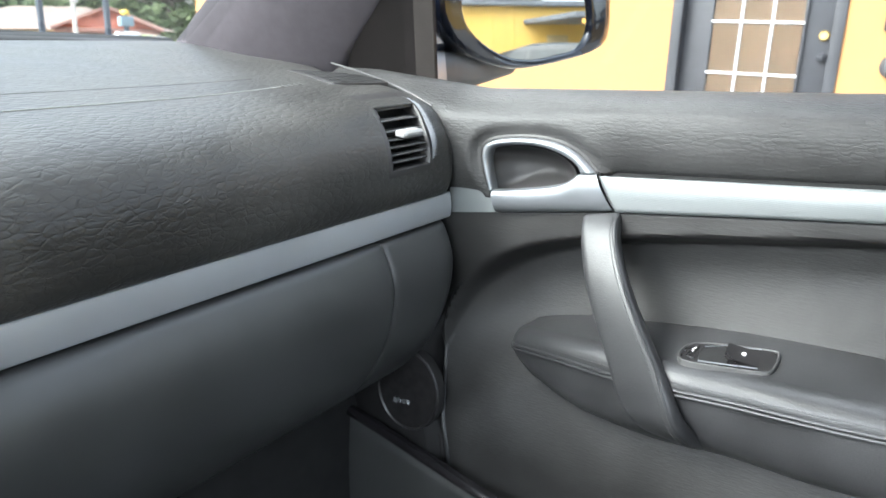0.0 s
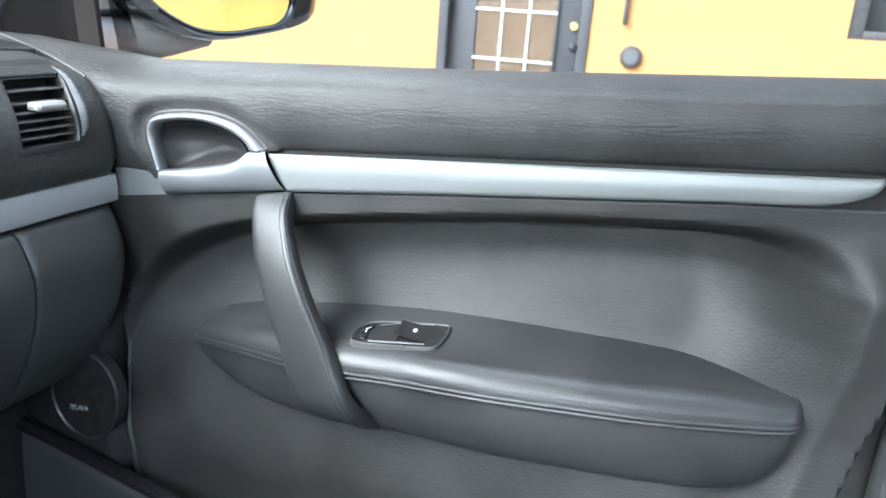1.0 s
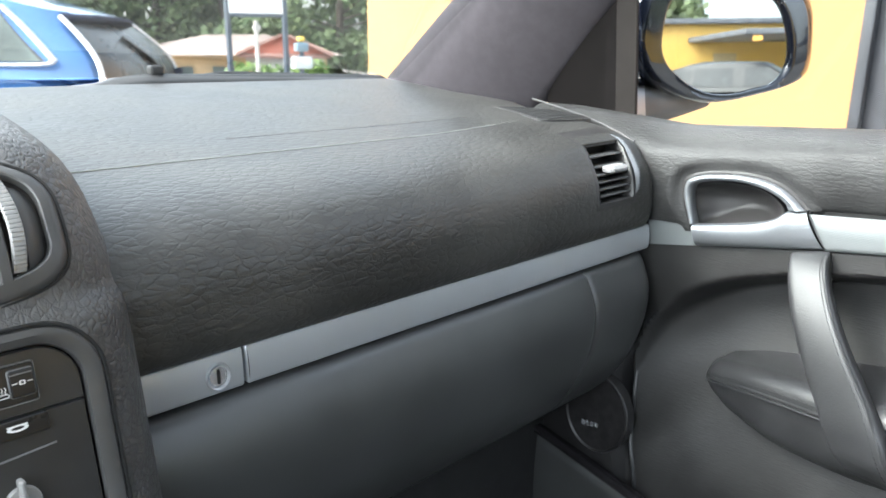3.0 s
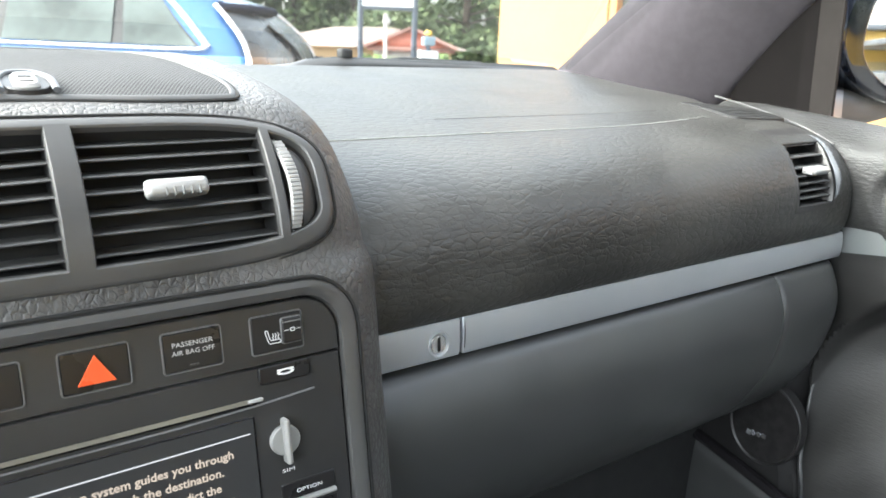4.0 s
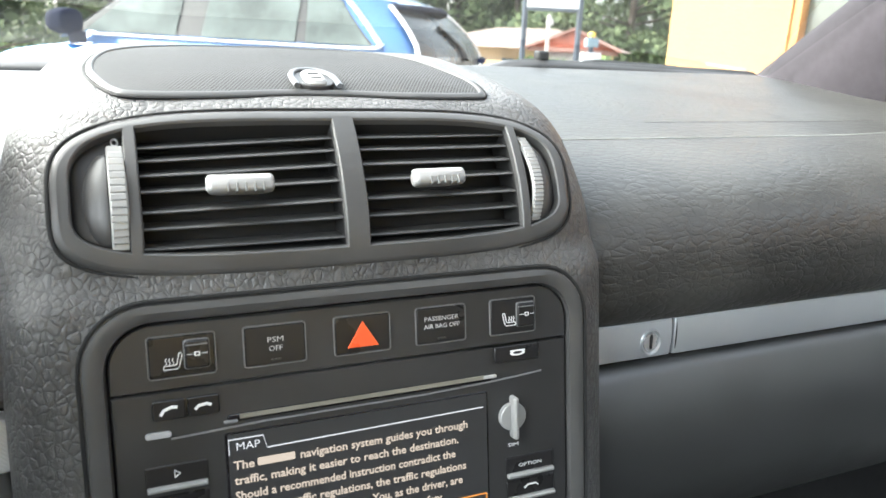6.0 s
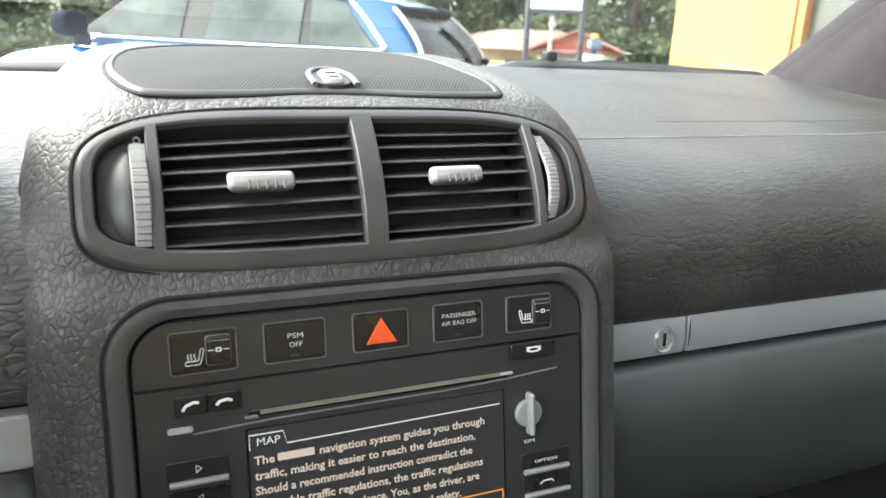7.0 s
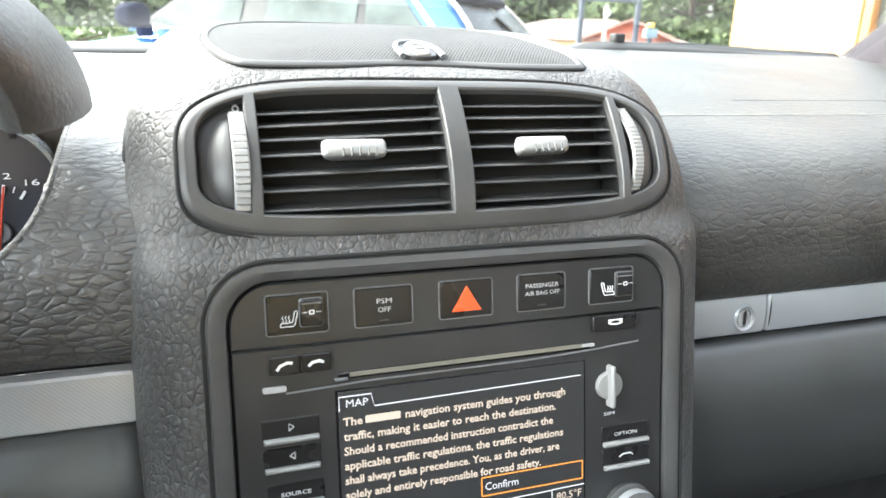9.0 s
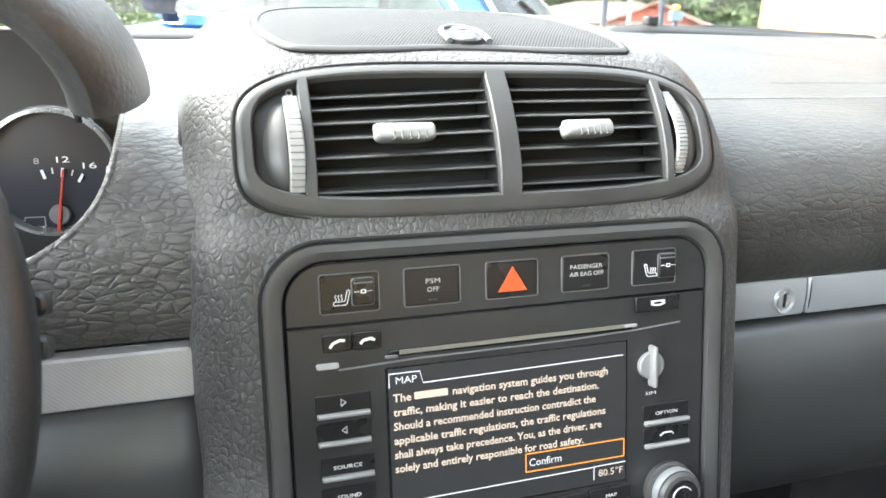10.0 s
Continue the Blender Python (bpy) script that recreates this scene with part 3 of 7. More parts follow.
dem = part("demister_vent", rims(top_xy, [(leaf_loop(-0.0030), -0.004), (leaf_loop(-0.0026), 0.0004), (leaf_loop(-0.0012), 0.0007), (leaf_loop(0.0), 0.0006), (leaf_loop(0.0006), 0.0001)]), BLACK, dashboard, "black demister slot")
part("duct", plate(leaf_loop(0.0004), top_xy, -0.008, 0.0008, 0.0001), VOID, dem)
leaf_f = curve_at([p[1] for p in D_FRONT[::-1]], [p[0] for p in D_FRONT[::-1]])
leaf_b = curve_at([p[1] for p in D_BACK[::-1]], [p[0] for p in D_BACK[::-1]])
for y in (0.5500, 0.5640, 0.5800, 0.5980, 0.6180):
    part("slat", sweep([top_xy(leaf_f(y) + (leaf_b(y) - leaf_f(y)) * f, y, 0.0010) for f in np.linspace(0.03, 0.97, 8)], oval(0.0009, 0.0004, 6)), RUBBER, dem)
# small embossed mark beside the slot, unreadable
for i in range(6):
    x0 = 0.522 + i * 0.0082
    y0 = 0.562 + 0.03 * (x0 - 0.524)
    part("embossed_mark", plate(rrect(x0, y0, x0 + 0.0052, y0 + 0.007, 0.001, 2), lambda u, w, h: top_xy(u, w, h - 0.0014), -0.0005, 0.0005, 0.0002), DASH, dashboard)


# the dash top behind the console and out to the pillar
T_MID = dash_t_for_z(1.2060)


def mid_fn(u, v):
    x, t = -0.2425 + 0.3075 * u, T_MID + (1 - T_MID) * v
    p = dash_point(x, t)
    return (p[0], p[1], p[2] - 0.018 * smooth01((-0.13 - x) / 0.14) * smooth01((t - 0.68) / 0.30))


solid(part("dash_top", sheet(mid_fn, 40, 60), DASH, dashboard), 0.005)


def end_fn(u, v):
    y = 0.500 + 0.400 * v
    z = dash_level(0.646, y)
    x = 0.644 + (0.045 + 0.05 * smooth01(v * 3 - 0.9)) * u
    return (x, y, z + 0.0002 - 0.005 * u * u - 0.012 * (1 - smooth01(v * 5)) * u)


solid(part("dash_end", sheet(end_fn, 14, 40), DASH, dashboard), 0.005)


# the driver's half of the dash
def left_drop(x, t):
    """The driver's half of the dash top falls away a little towards the glass."""
    return 0.018 * smooth01((-0.13 - x) / 0.14) * smooth01((t - 0.68) / 0.30)


def left_pad_fn(u, v):
    x = -0.88 + 0.638 * u
    p = dash_point(2 * XC - x if x < XC else x, v)
    return (x, p[1], p[2] - left_drop(x, v))


OPEN = (-0.474, 1.2075, 0.1865, 0.0705)


def left_keep(u, v):
    x = -0.88 + 0.638 * u
    p = left_pad_fn(u, v)
    # the opening for the instruments
    dx, dz = (x - OPEN[0]) / OPEN[2], (p[2] - OPEN[1]) / OPEN[3]
    return not (abs(dx) ** 2.6 + abs(dz) ** 2.2 < 1 and p[1] < 0.62)


solid(part("dash_cushion", sheet(left_pad_fn, 210, 110, left_keep), LEFTL_LIT, dashboard, "grained black leather cushion"), 0.004)


def left_on(x, z, h=0.0):
    p = dash_point(2 * XC - x, dash_t_for_z(min(z, 1.240)))
    return (x, p[1] - h, max(p[2], z) if z > 1.24 else p[2])


lip = []
for i in range(90):
    q = radians(-186 + 192 * i / 89)
    c, w = math.cos(q), math.sin(q)
    lip.append(left_on(OPEN[0] + (OPEN[2] + 0.001) * math.copysign(abs(c) ** (2 / 2.6), c), OPEN[1] + (OPEN[3] + 0.001) * math.copysign(abs(w) ** (2 / 2.2), w)))
part("instrument_opening_lip", sweep(lip, oval(0.0022, 0.0022, 10), up=(0, 1, 0.01)), LEFTL_LIT, dashboard)


def left_strip_at(x, z, h):
    return (x, 0.440 + 0.05 * (z - 1.093) - h, z)


part("trim_strip", plate(rrect(-0.86, 1.077, -0.2545, 1.1055, 0.004, 4), left_strip_at, -0.01, 0.0, 0.0012), KNURLB, dashboard, "knurled silver trim strip")


def left_low(u, v):
    x = -0.86 + 0.610 * u
    p = low_point(0.3, v)
    return (x, p[1] - 0.004, p[2])


solid(part("lower_panel", sheet(left_low, 30, 50), LOWER, dashboard, "smooth black lower panel"), 0.004)
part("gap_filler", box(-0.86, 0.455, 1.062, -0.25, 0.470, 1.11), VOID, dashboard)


# ---- centre console ----
def at_a(x, z, h=0.0):
    """On the lower, steep face of the console."""
    return (x, 0.400 + 0.189 * (z - 1.036) - 0.9826 * h, z + 0.1857 * h)


def at_b(x, z, h=0.0):
    """On the vent face, which bulges: steep below, leaning back above."""
    u = z - 1.183
    slope = 0.1163 + 15.0 * u
    k = 1 / math.sqrt(1 + slope * slope)
    return (x, 0.4285 + 0.1163 * u + 7.5 * u * u + 0.30 * (x + 0.0865) ** 2 - k * h, z + slope * k * h)


console = thing("center_console", "black leather-wrapped center console with twin air vents", "center console", (XC, 0.45, 0.9))
HALF = 0.168
A_Z, B_Z = (0.80, 0.90, 1.00, 1.06, 1.12, 1.155), (1.176, 1.190, 1.205, 1.220, 1.234, 1.244)
CON = [(at_a(0, z)[1], z) for z in A_Z] + [(at_b(XC, z)[1], z) for z in B_Z] + \
      [(0.4715, 1.2500), (0.480, 1.2535), (0.492, 1.2565), (0.510, 1.2605), (0.545, 1.2660), (0.590, 1.2710), (0.640, 1.2735), (0.70, 1.271), (0.78, 1.258)]
# where the rounded sides end, behind and below the face
EDGE_C = [(at_a(0, z)[1] + 0.036, z) for z in A_Z] + [(0.466, 1.172), (0.471, 1.182), (0.477, 1.191), (0.484, 1.199), (0.492, 1.205), (0.500, 1.209)] + \
         [(0.510, 1.212), (0.520, 1.2145), (0.532, 1.2165), (0.547, 1.2185), (0.575, 1.221), (0.610, 1.223), (0.650, 1.224), (0.70, 1.222), (0.78, 1.211)]
CON_P = spline(CON, 150)
CON_E = spline(EDGE_C, 150)
con_len = np.concatenate([[0], np.cumsum([math.dist(a, b) for a, b in zip(CON_P, CON_P[1:])])])
con_len = con_len / con_len[-1]


def con_point(s, v):
    """s from -1 to 1 across, v along the console from its foot over the top."""
    y, z = (float(np.interp(v, con_len, [p[i] for p in CON_P])) for i in (0, 1))
    ye, ze = (float(np.interp(v, con_len, [p[i] for p in CON_E])) for i in (0, 1))
    top = smooth01((z - 1.15) / 0.08) if y < 0.48 else 1.0
    wide = 0.032 + 0.022 * top
    half = HALF - 0.003 * top
    x = half * s
    e = min(1.0, max(0.0, (abs(x) - (half - wide)) / wide))
    d = 1 - math.sqrt(max(0.0, 1 - e * e))
    round_face = 0.30 * x * x * smooth01((z - 1.160) / 0.016) * (1 - smooth01((y - 0.470) / 0.03))
    return (XC + x, y + round_face + (ye - y - round_face) * d, z + (ze - z) * d)


SCOL = list(np.concatenate([-(1 - np.linspace(0, 1, 14) ** 2 * 0.12), np.linspace(-0.87, 0.87, 110), (1 - np.linspace(1, 0, 14) ** 2 * 0.12)]))


def super_e(cx, cz, a, b, p, n=72):
    return [(cx + u, cz + w) for u, w in oval(a, b, n, p)]


VCX, VCZ = -0.0887, 1.2110


def vent_edge(x, a, up, down, sign):
    """Height of the vents' outline at x: a flat foot with full corners, a rounder crown."""
    p, b = (3.5 if a > 0.1345 else 3.9, up) if sign > 0 else (4.4, down)
    return VCZ + sign * b * max(0.0, 1 - min(1.0, abs((x - VCX) / a)) ** p) ** (1 / p)


def vent_ring(a, up, down, n=96):
    out = []
    for i in range(n):
        q = 2 * math.pi * i / n
        c, w = math.cos(q), math.sin(q)
        p, b = (3.5 if a > 0.1345 else 3.9, up) if w >= 0 else (4.4, down)
        out.append((VCX + a * math.copysign(abs(c) ** (2 / p), c), VCZ + b * math.copysign(abs(w) ** (2 / p), w)))
    return out


V_OUT = (0.1388, 0.0378, 0.0378)
V_IN = (0.1310, 0.0332, 0.0273)


def con_keep(u, v):
    s = SCOL[min(len(SCOL) - 1, int(u * (len(SCOL) - 1)))]
    x, y, z = con_point(s, v)
    if y < 0.475 and z > 1.0:
        if abs(x - VCX) < 0.134 and vent_edge(x, 0.134, 0.034, 0.034, -1) < z < vent_edge(x, 0.134, 0.034, 0.034, 1):
            return False
    if y < 0.475:
        ex, ez = max(0.0, abs(x + 0.083) - 0.103), max(0.0, z - 1.129)
        if abs(x + 0.083) < 0.1345 and z < 1.1605 and math.hypot(ex, ez) < 0.0315:
            return False
    return True


def con_fn(u, v):
    return con_point(SCOL[round(u * (len(SCOL) - 1))], v)


solid(part("surround", sheet(con_fn, len(SCOL) - 1, 230, con_keep), HOODL_LIT, console, "grained black leather surround"), 0.004)
for sx in (-1, 1):
    def side_fn(u, v, sx=sx):
        p = con_point(sx, v * 0.92)
        return (p[0], p[1] + 0.10 * u, p[2] - (0.03 * u if p[1] > 0.48 else 0.0))
    solid(part("side_cheek", sheet(side_fn, 4, 60), HOODL_LIT, console), 0.003)

# solid near-black bead drawn for the shade in the joint beside the dash
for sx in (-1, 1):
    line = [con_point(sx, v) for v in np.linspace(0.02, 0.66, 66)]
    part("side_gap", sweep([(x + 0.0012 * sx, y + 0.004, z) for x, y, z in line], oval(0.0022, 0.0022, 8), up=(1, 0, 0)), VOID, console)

# vents: one bezel with a pocket for a wheel at each end and two slatted windows between
HOLES = ((-0.2195, -0.1938), (-0.1892, -0.0897), (-0.0785, 0.0158), (0.0204, 0.0420))


def hole_ring(x0, x1, n=40):
    xs = [x0 + (x1 - x0) * (0.5 - 0.5 * math.cos(math.pi * i / n)) for i in range(n + 1)]
    low = [(x, vent_edge(x, *V_IN, -1)) for x in xs]
    high = [(x, vent_edge(x, *V_IN, 1)) for x in xs]
    up, down = [[(x, a + (b - a) * k / 12) for k in range(1, 12)] for x, a, b in ((x1, low[-1][1], high[-1][1]), (x0, high[0][1], low[0][1]))]
    up, down = (q if abs(q[-1][1] - q[0][1]) > 0.003 else [] for q in (up, down))
    return low + up + (high[::-1] if up else high[-2::-1]) + down


def bezel_face():
    bm = bmesh.new()
    steps = ((0.0, -0.004), (0.0, 0.0006), (0.0008, 0.0018), (0.0022, 0.0028), (0.0038, 0.0030))
    rims(at_b, [(vent_ring(V_OUT[0] - d, V_OUT[1] - d, V_OUT[2] - d), h) for d, h in steps], bm)
    for i, (x0, x1) in enumerate(HOLES):
        o = hole_ring(x0, x1)
        deep = -0.0012 if i in (1, 2) else -0.006
        rims(at_b, [(o, 0.0030), (shrunk(o, 0.0007), 0.0022), (shrunk(o, 0.0010), deep)], bm)
    return bm


def bezel_plate():
    bm = bmesh.new()
    inner = (V_OUT[0] - 0.0038, V_OUT[1] - 0.0038, V_OUT[2] - 0.0038)
    xs = set(p[0] for p in vent_ring(*inner, 192))
    for a, b in HOLES:
        xs |= set(p[0] for p in hole_ring(a, b))
    xs = sorted(xs)
    for a, b in zip(xs, xs[1:]):
        if b - a < 1e-6:
            continue
        lows, highs = [vent_edge(x, *inner, -1) for x in (a, b)], [vent_edge(x, *inner, 1) for x in (a, b)]
        if any(h0 < (a + b) / 2 < h1 for h0, h1 in HOLES):
            spans = [(lows, [min(vent_edge(x, *V_IN, -1), VCZ) for x in (a, b)]), ([max(vent_edge(x, *V_IN, 1), VCZ) for x in (a, b)], highs)]
        else:
            spans = [(lows, highs)]
        for lo, hi in spans:
            k = 28 if hi[0] - lo[0] > 0.03 else 3
            for i in range(k):
                f, g = i / k, (i + 1) / k
                quad = ((a, lo[0] + (hi[0] - lo[0]) * f), (b, lo[1] + (hi[1] - lo[1]) * f), (b, lo[1] + (hi[1] - lo[1]) * g), (a, lo[0] + (hi[0] - lo[0]) * g))
                if max(abs(quad[0][1] - quad[3][1]), abs(quad[1][1] - quad[2][1])) > 1e-6:
                    bm.faces.new([bm.verts.new(at_b(*q, 0.0030)) for q in quad])
    return bm


bezel = part("vent_bezel", bezel_face(), BEZEL, console, "satin black vent bezel", 28, False)
part("bezel_plate", bezel_plate(), BEZEL, bezel, "", 1, False)
# thin near-black bead for the shaded joint round the bezel
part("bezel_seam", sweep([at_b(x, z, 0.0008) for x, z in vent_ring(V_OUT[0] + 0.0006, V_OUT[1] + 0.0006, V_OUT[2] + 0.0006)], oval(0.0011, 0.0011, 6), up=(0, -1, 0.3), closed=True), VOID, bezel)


# inner walls are bezel plastic, coloured near-black for the shade in there
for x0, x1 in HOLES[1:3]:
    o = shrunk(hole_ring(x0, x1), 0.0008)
    part("shaded_window_wall", rims(at_b, [(o, -0.0010), (o, -0.0225)]), VOID, bezel)


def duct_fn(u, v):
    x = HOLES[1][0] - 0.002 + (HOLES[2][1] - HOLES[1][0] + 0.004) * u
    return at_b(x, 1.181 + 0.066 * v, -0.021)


# shallow near-black sheet standing in for the duct's unlit depth
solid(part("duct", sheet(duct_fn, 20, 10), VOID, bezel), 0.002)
# the seven blades of each window: closer together above, those by the driver sloping a little
BLADES = ((1.2374, 0.0040), (1.2314, 0.0038), (1.2243, 0.0031), (1.2168, 0.0028), (1.2073, 0.0026), (1.1985, 0.0014), (1.1884, 0.0010))
for x0, x1 in HOLES[1:3]:
    for z0, bow in BLADES:
        bm = bmesh.new()
        rows = []
        for i in range(13):
            x = x0 + (x1 - x0) * i / 12
            z = z0 - bow * max(0.0, VCX - x) / 0.1
            p = Vector(at_b(x, z, -0.0022))
            rows.append([bm.verts.new((p.x, p.y + dy, p.z + dz)) for dy, dz in ((0.013, 0.0002), (0.0012, 0.0006), (0.0003, 0.0003), (0.0, -0.0002), (0.0006, -0.0008), (0.013, -0.0011))])
        for a, b in zip(rows, rows[1:]):
            for i in range(6):
                bm.faces.new((a[i], a[(i + 1) % 6], b[(i + 1) % 6], b[i]))
        part("slat", bm, SLATM, bezel, "", 60)


def nub_bm(x0, x1, zc):
    """A vent tab: flat above, its blunt lower front grooved."""
    bm = bmesh.new()
    secs = [(-0.006, 0.0022, 0.0050, 0.0), (0.000, 0.0034, 0.0012, 0.0), (0.0050, 0.0040, 0.0, -0.0002), (0.0082, 0.0036, 0.0002, -0.0006), (0.0098, 0.0028, 0.0010, -0.0010), (0.0104, 0.0018, 0.0022, -0.0012)]
    rings = []
    for h, hz, inx, dz in secs:
        rings.append([bm.verts.new(at_b(u, w + dz, h)) for u, w in rrect(x0 + inx, zc - hz, x1 - inx, zc + hz, min(0.0024, hz * 0.8), 4)])
    n = len(rings[0])
    for a, b in zip(rings, rings[1:]):
        for i in range(n):
            bm.faces.new((a[i], a[(i + 1) % n], b[(i + 1) % n], b[i]))
    bm.faces.new(rings[-1])
    return bm


for x0, x1 in ((-0.1590, -0.1262), (-0.0525, -0.0215)):
    tab = part("vent_tab", nub_bm(x0, x1, 1.2150), SILVER, bezel, "pale silver vent tab", 50)
    # grooves drawn as thin bars of darker silver
    for i in range(5):
        xm = x0 + (x1 - x0) * (0.30 + 0.13 * i)
        part("notch", plate(rrect(xm - 0.0005, 1.2104, xm + 0.0005, 1.2140, 0.0004, 2), at_b, 0.0070, 0.0109, 0.0002), NOTCHM, tab)


def thumb(x0, x1, z0, z1, lean, n):
    """A thumbwheel: a curved silver band with n raised bars."""
    bm = bmesh.new()

    def hgt(u):
        return -0.0020 + 0.0070 * math.sin(math.pi * (0.06 + 0.88 * u)) ** 0.7

    def band(u, v):
        return at_b(x0 + (x1 - x0) * v + lean * 0.004 * math.sin(math.pi * u), z0 + (z1 - z0) * u, hgt(u) - 0.0016 * (2 * v - 1) ** 4)
    add_sheet(bm, band, 48, 6)
    for i in range(n):
        u = (i + 0.5) / n
        zc = z0 + (z1 - z0) * u
        hz = (z1 - z0) / n * 0.43
        xo = lean * 0.004 * math.sin(math.pi * u)
        plate(rrect(x0 + 0.0005 + xo, zc - hz, x1 - 0.0005 + xo, zc + hz, 0.0005, 2), at_b, hgt(u) - 0.002, hgt(u) + 0.0005, 0.0003, bm)
    return bm


part("thumbwheel", thumb(-0.2024, -0.1942, 1.1882, 1.2335, 0.10, 15), SILVER, bezel, "ribbed silver thumbwheel", 20)
part("thumbwheel", thumb(0.0212, 0.0285, 1.1900, 1.2345, 0.55, 22), SILVER, bezel, "ribbed silver thumbwheel", 20)
for sx, (x0, x1), xw in ((-1, HOLES[0], -0.2026), (1, HOLES[3], 0.0300)):
    def floor_fn(u, v, x0=x0, x1=x1):
        x = x0 + (x1 - x0) * u
        lo, hi = vent_edge(x, *V_IN, -1), vent_edge(x, *V_IN, 1)
        return at_b(x, lo + (hi - lo) * v, -0.0030)

    def dome_fn(u, v, sx=sx, xw=xw):
        w = math.sqrt(max(0.0, 1 - (2 * u - 1) ** 2))
        return at_b(xw + sx * 0.0115 * w * (1 - v), 1.2105 + 0.0215 * (2 * u - 1), -0.0032 + 0.0066 * w * math.sin(v * math.pi / 2) ** 0.8)
    solid(part("pocket_floor", sheet(floor_fn, 8, 20), BLACK, bezel), 0.0006)
    part("wheel_dome", sheet(dome_fn, 28, 10), BEZEL, bezel, "", 80)
for x, z in ((-0.1982, 1.2362), (0.0238, 1.2372)):
    part("dial_mark", rims(at_b, [(disc2(x, z, 0.0018, n=16), -0.0026), (disc2(x, z, 0.0018, n=16), -0.0019), (disc2(x, z, 0.0011, n=16), -0.0019), (disc2(x, z, 0.0011, n=16), -0.0026)]), GREYPR, bezel)
for x, z in ((-0.1970, 1.1862), (0.0245, 1.1882)):
    part("dial_dot", plate(disc2(x, z, 0.0009, n=12), at_b, -0.003, -0.0018, 0.0002), WHITEP, bezel)


# speaker grille on top
def top_z(x, y):
    z = float(np.interp(y, [p[0] for p in CON_P[80:]], [p[1] for p in CON_P[80:]]))
    e = max(0.0, (abs(x - XC) - 0.111) / 0.054)
    return z - 0.042 * (1 - math.sqrt(max(0.0, 1 - min(1.0, e) ** 2)))


def top_h(x, y, h):
    return (x, y - 0.1 * h, top_z(x, y) + h)


def grille_loop(d):
    pts = []
    fr = [(-0.2050, 0.5035), (-0.1975, 0.4870), (-0.1860, 0.4810), (-0.1455, 0.4815), (-0.1106, 0.4855), (-0.0776, 0.4855), (-0.0402, 0.4828), (0.000, 0.4832), (0.0125, 0.4870)]
    bk = [(0.0155, 0.512), (0.0105, 0.545), (0.0035, 0.585), (-0.012, 0.612), (-0.045, 0.632), (XC, 0.640), (-0.135, 0.634), (-0.172, 0.616), (-0.197, 0.588), (-0.2075, 0.556), (-0.2090, 0.526)]
    return shrunk(spline(fr + bk, 96, True), d)


part("grille_rim", rims(top_h, [(grille_loop(-0.0012), -0.004), (grille_loop(-0.0010), 0.0024), (grille_loop(0.0002), 0.0034), (grille_loop(0.0020), 0.0036), (grille_loop(0.0028), 0.0030), (grille_loop(0.0031), 0.0016)]), BEZEL, console, "black plastic grille rim")
part("grille_groove", sweep([top_h(x, y, 0.0016) for x, y in grille_loop(-0.0018)], oval(0.0012, 0.0010, 6), closed=True), VOID, console)


def grille_material():
    m, t, p = nodes_of("perforated_grille")
    co = t.nodes.new("ShaderNodeTexCoord")
    mp = t.nodes.new("ShaderNodeMapping")
    mp.inputs["Rotation"].default_value = (0, 0, radians(30))
    mp.inputs["Scale"].default_value = (1, 1, 0)
    v = t.nodes.new("ShaderNodeTexVoronoi")
    v.inputs["Scale"].default_value, v.inputs["Randomness"].default_value = 560.0, 0.0
    t.links.new(co.outputs["Object"], mp.inputs["Vector"])
    t.links.new(mp.outputs[0], v.inputs["Vector"])
    hole = ramp(t, v.outputs["Distance"], 0.28, 0.40, 0, 1)
    t.links.new(mixed(t, hole, (0.003, 0.003, 0.003), (0.055, 0.055, 0.055)), p.inputs["Base Color"])
    p.inputs["Roughness"].default_value = 0.7
    p.inputs["Specular IOR Level"].default_value = 0.25
    bump(t, hole, 0.8, 0.0006, p)
    return m


GRILLE = grille_material()


def grille_mesh():
    bm = bmesh.new()
    loop = grille_loop(0.0031)
    cx, cy = XC, 0.552
    rings = []
    for k in np.linspace(1, 0.02, 16):
        rings.append([bm.verts.new(top_h(cx + (u - cx) * k, cy + (w - cy) * k, 0.0026 + 0.003 * (1 - k * k))) for u, w in loop])
    n = len(loop)
    for a, b in zip(rings, rings[1:]):
        for i in range(n):
            bm.faces.new((a[i], a[(i + 1) % n], b[(i + 1) % n], b[i]))
    bm.faces.new(rings[-1])
    return bm


part("speaker_grille", grille_mesh(), GRILLE, console, "fine perforated black speaker grille")
sensor = part("sensor_cap", sweep(spline([top_h(x, y, 0.0062) for x, y in ((-0.1030, 0.4865), (-0.1028, 0.5030), (-0.0985, 0.5140), (-0.0905, 0.5175), (-0.0830, 0.5140), (-0.0787, 0.5030), (-0.0785, 0.4865))], 36), oval(0.0019, 0.0016, 8)), GREYW, console, "grey-edged light sensor")
part("sensor_well", plate(rrect(-0.1015, 0.4870, -0.0800, 0.5155, 0.009, 6), top_h, 0.0005, 0.0060, 0.0004), BLACK, sensor)
part("sensor_lens", plate(rrect(-0.0970, 0.4880, -0.0845, 0.5105, 0.0050, 5), top_h, 0.001, 0.0084, 0.0016), SILVER, sensor, "pale sensor window")
for i in range(2):
    part("sensor_slit", plate(rrect(-0.0940, 0.4930 + 0.007 * i, -0.0875, 0.4950 + 0.007 * i, 0.0008, 2), top_h, 0.005, 0.0088, 0.0002), BLACK, sensor)

# ---- the switch and radio panel ----
panel_in = rrect(-0.2095, 0.900, 0.0435, 1.1540, 0.022, 8)
panel_out = rrect(-0.2205, 0.890, 0.0545, 1.1640, 0.031, 8)
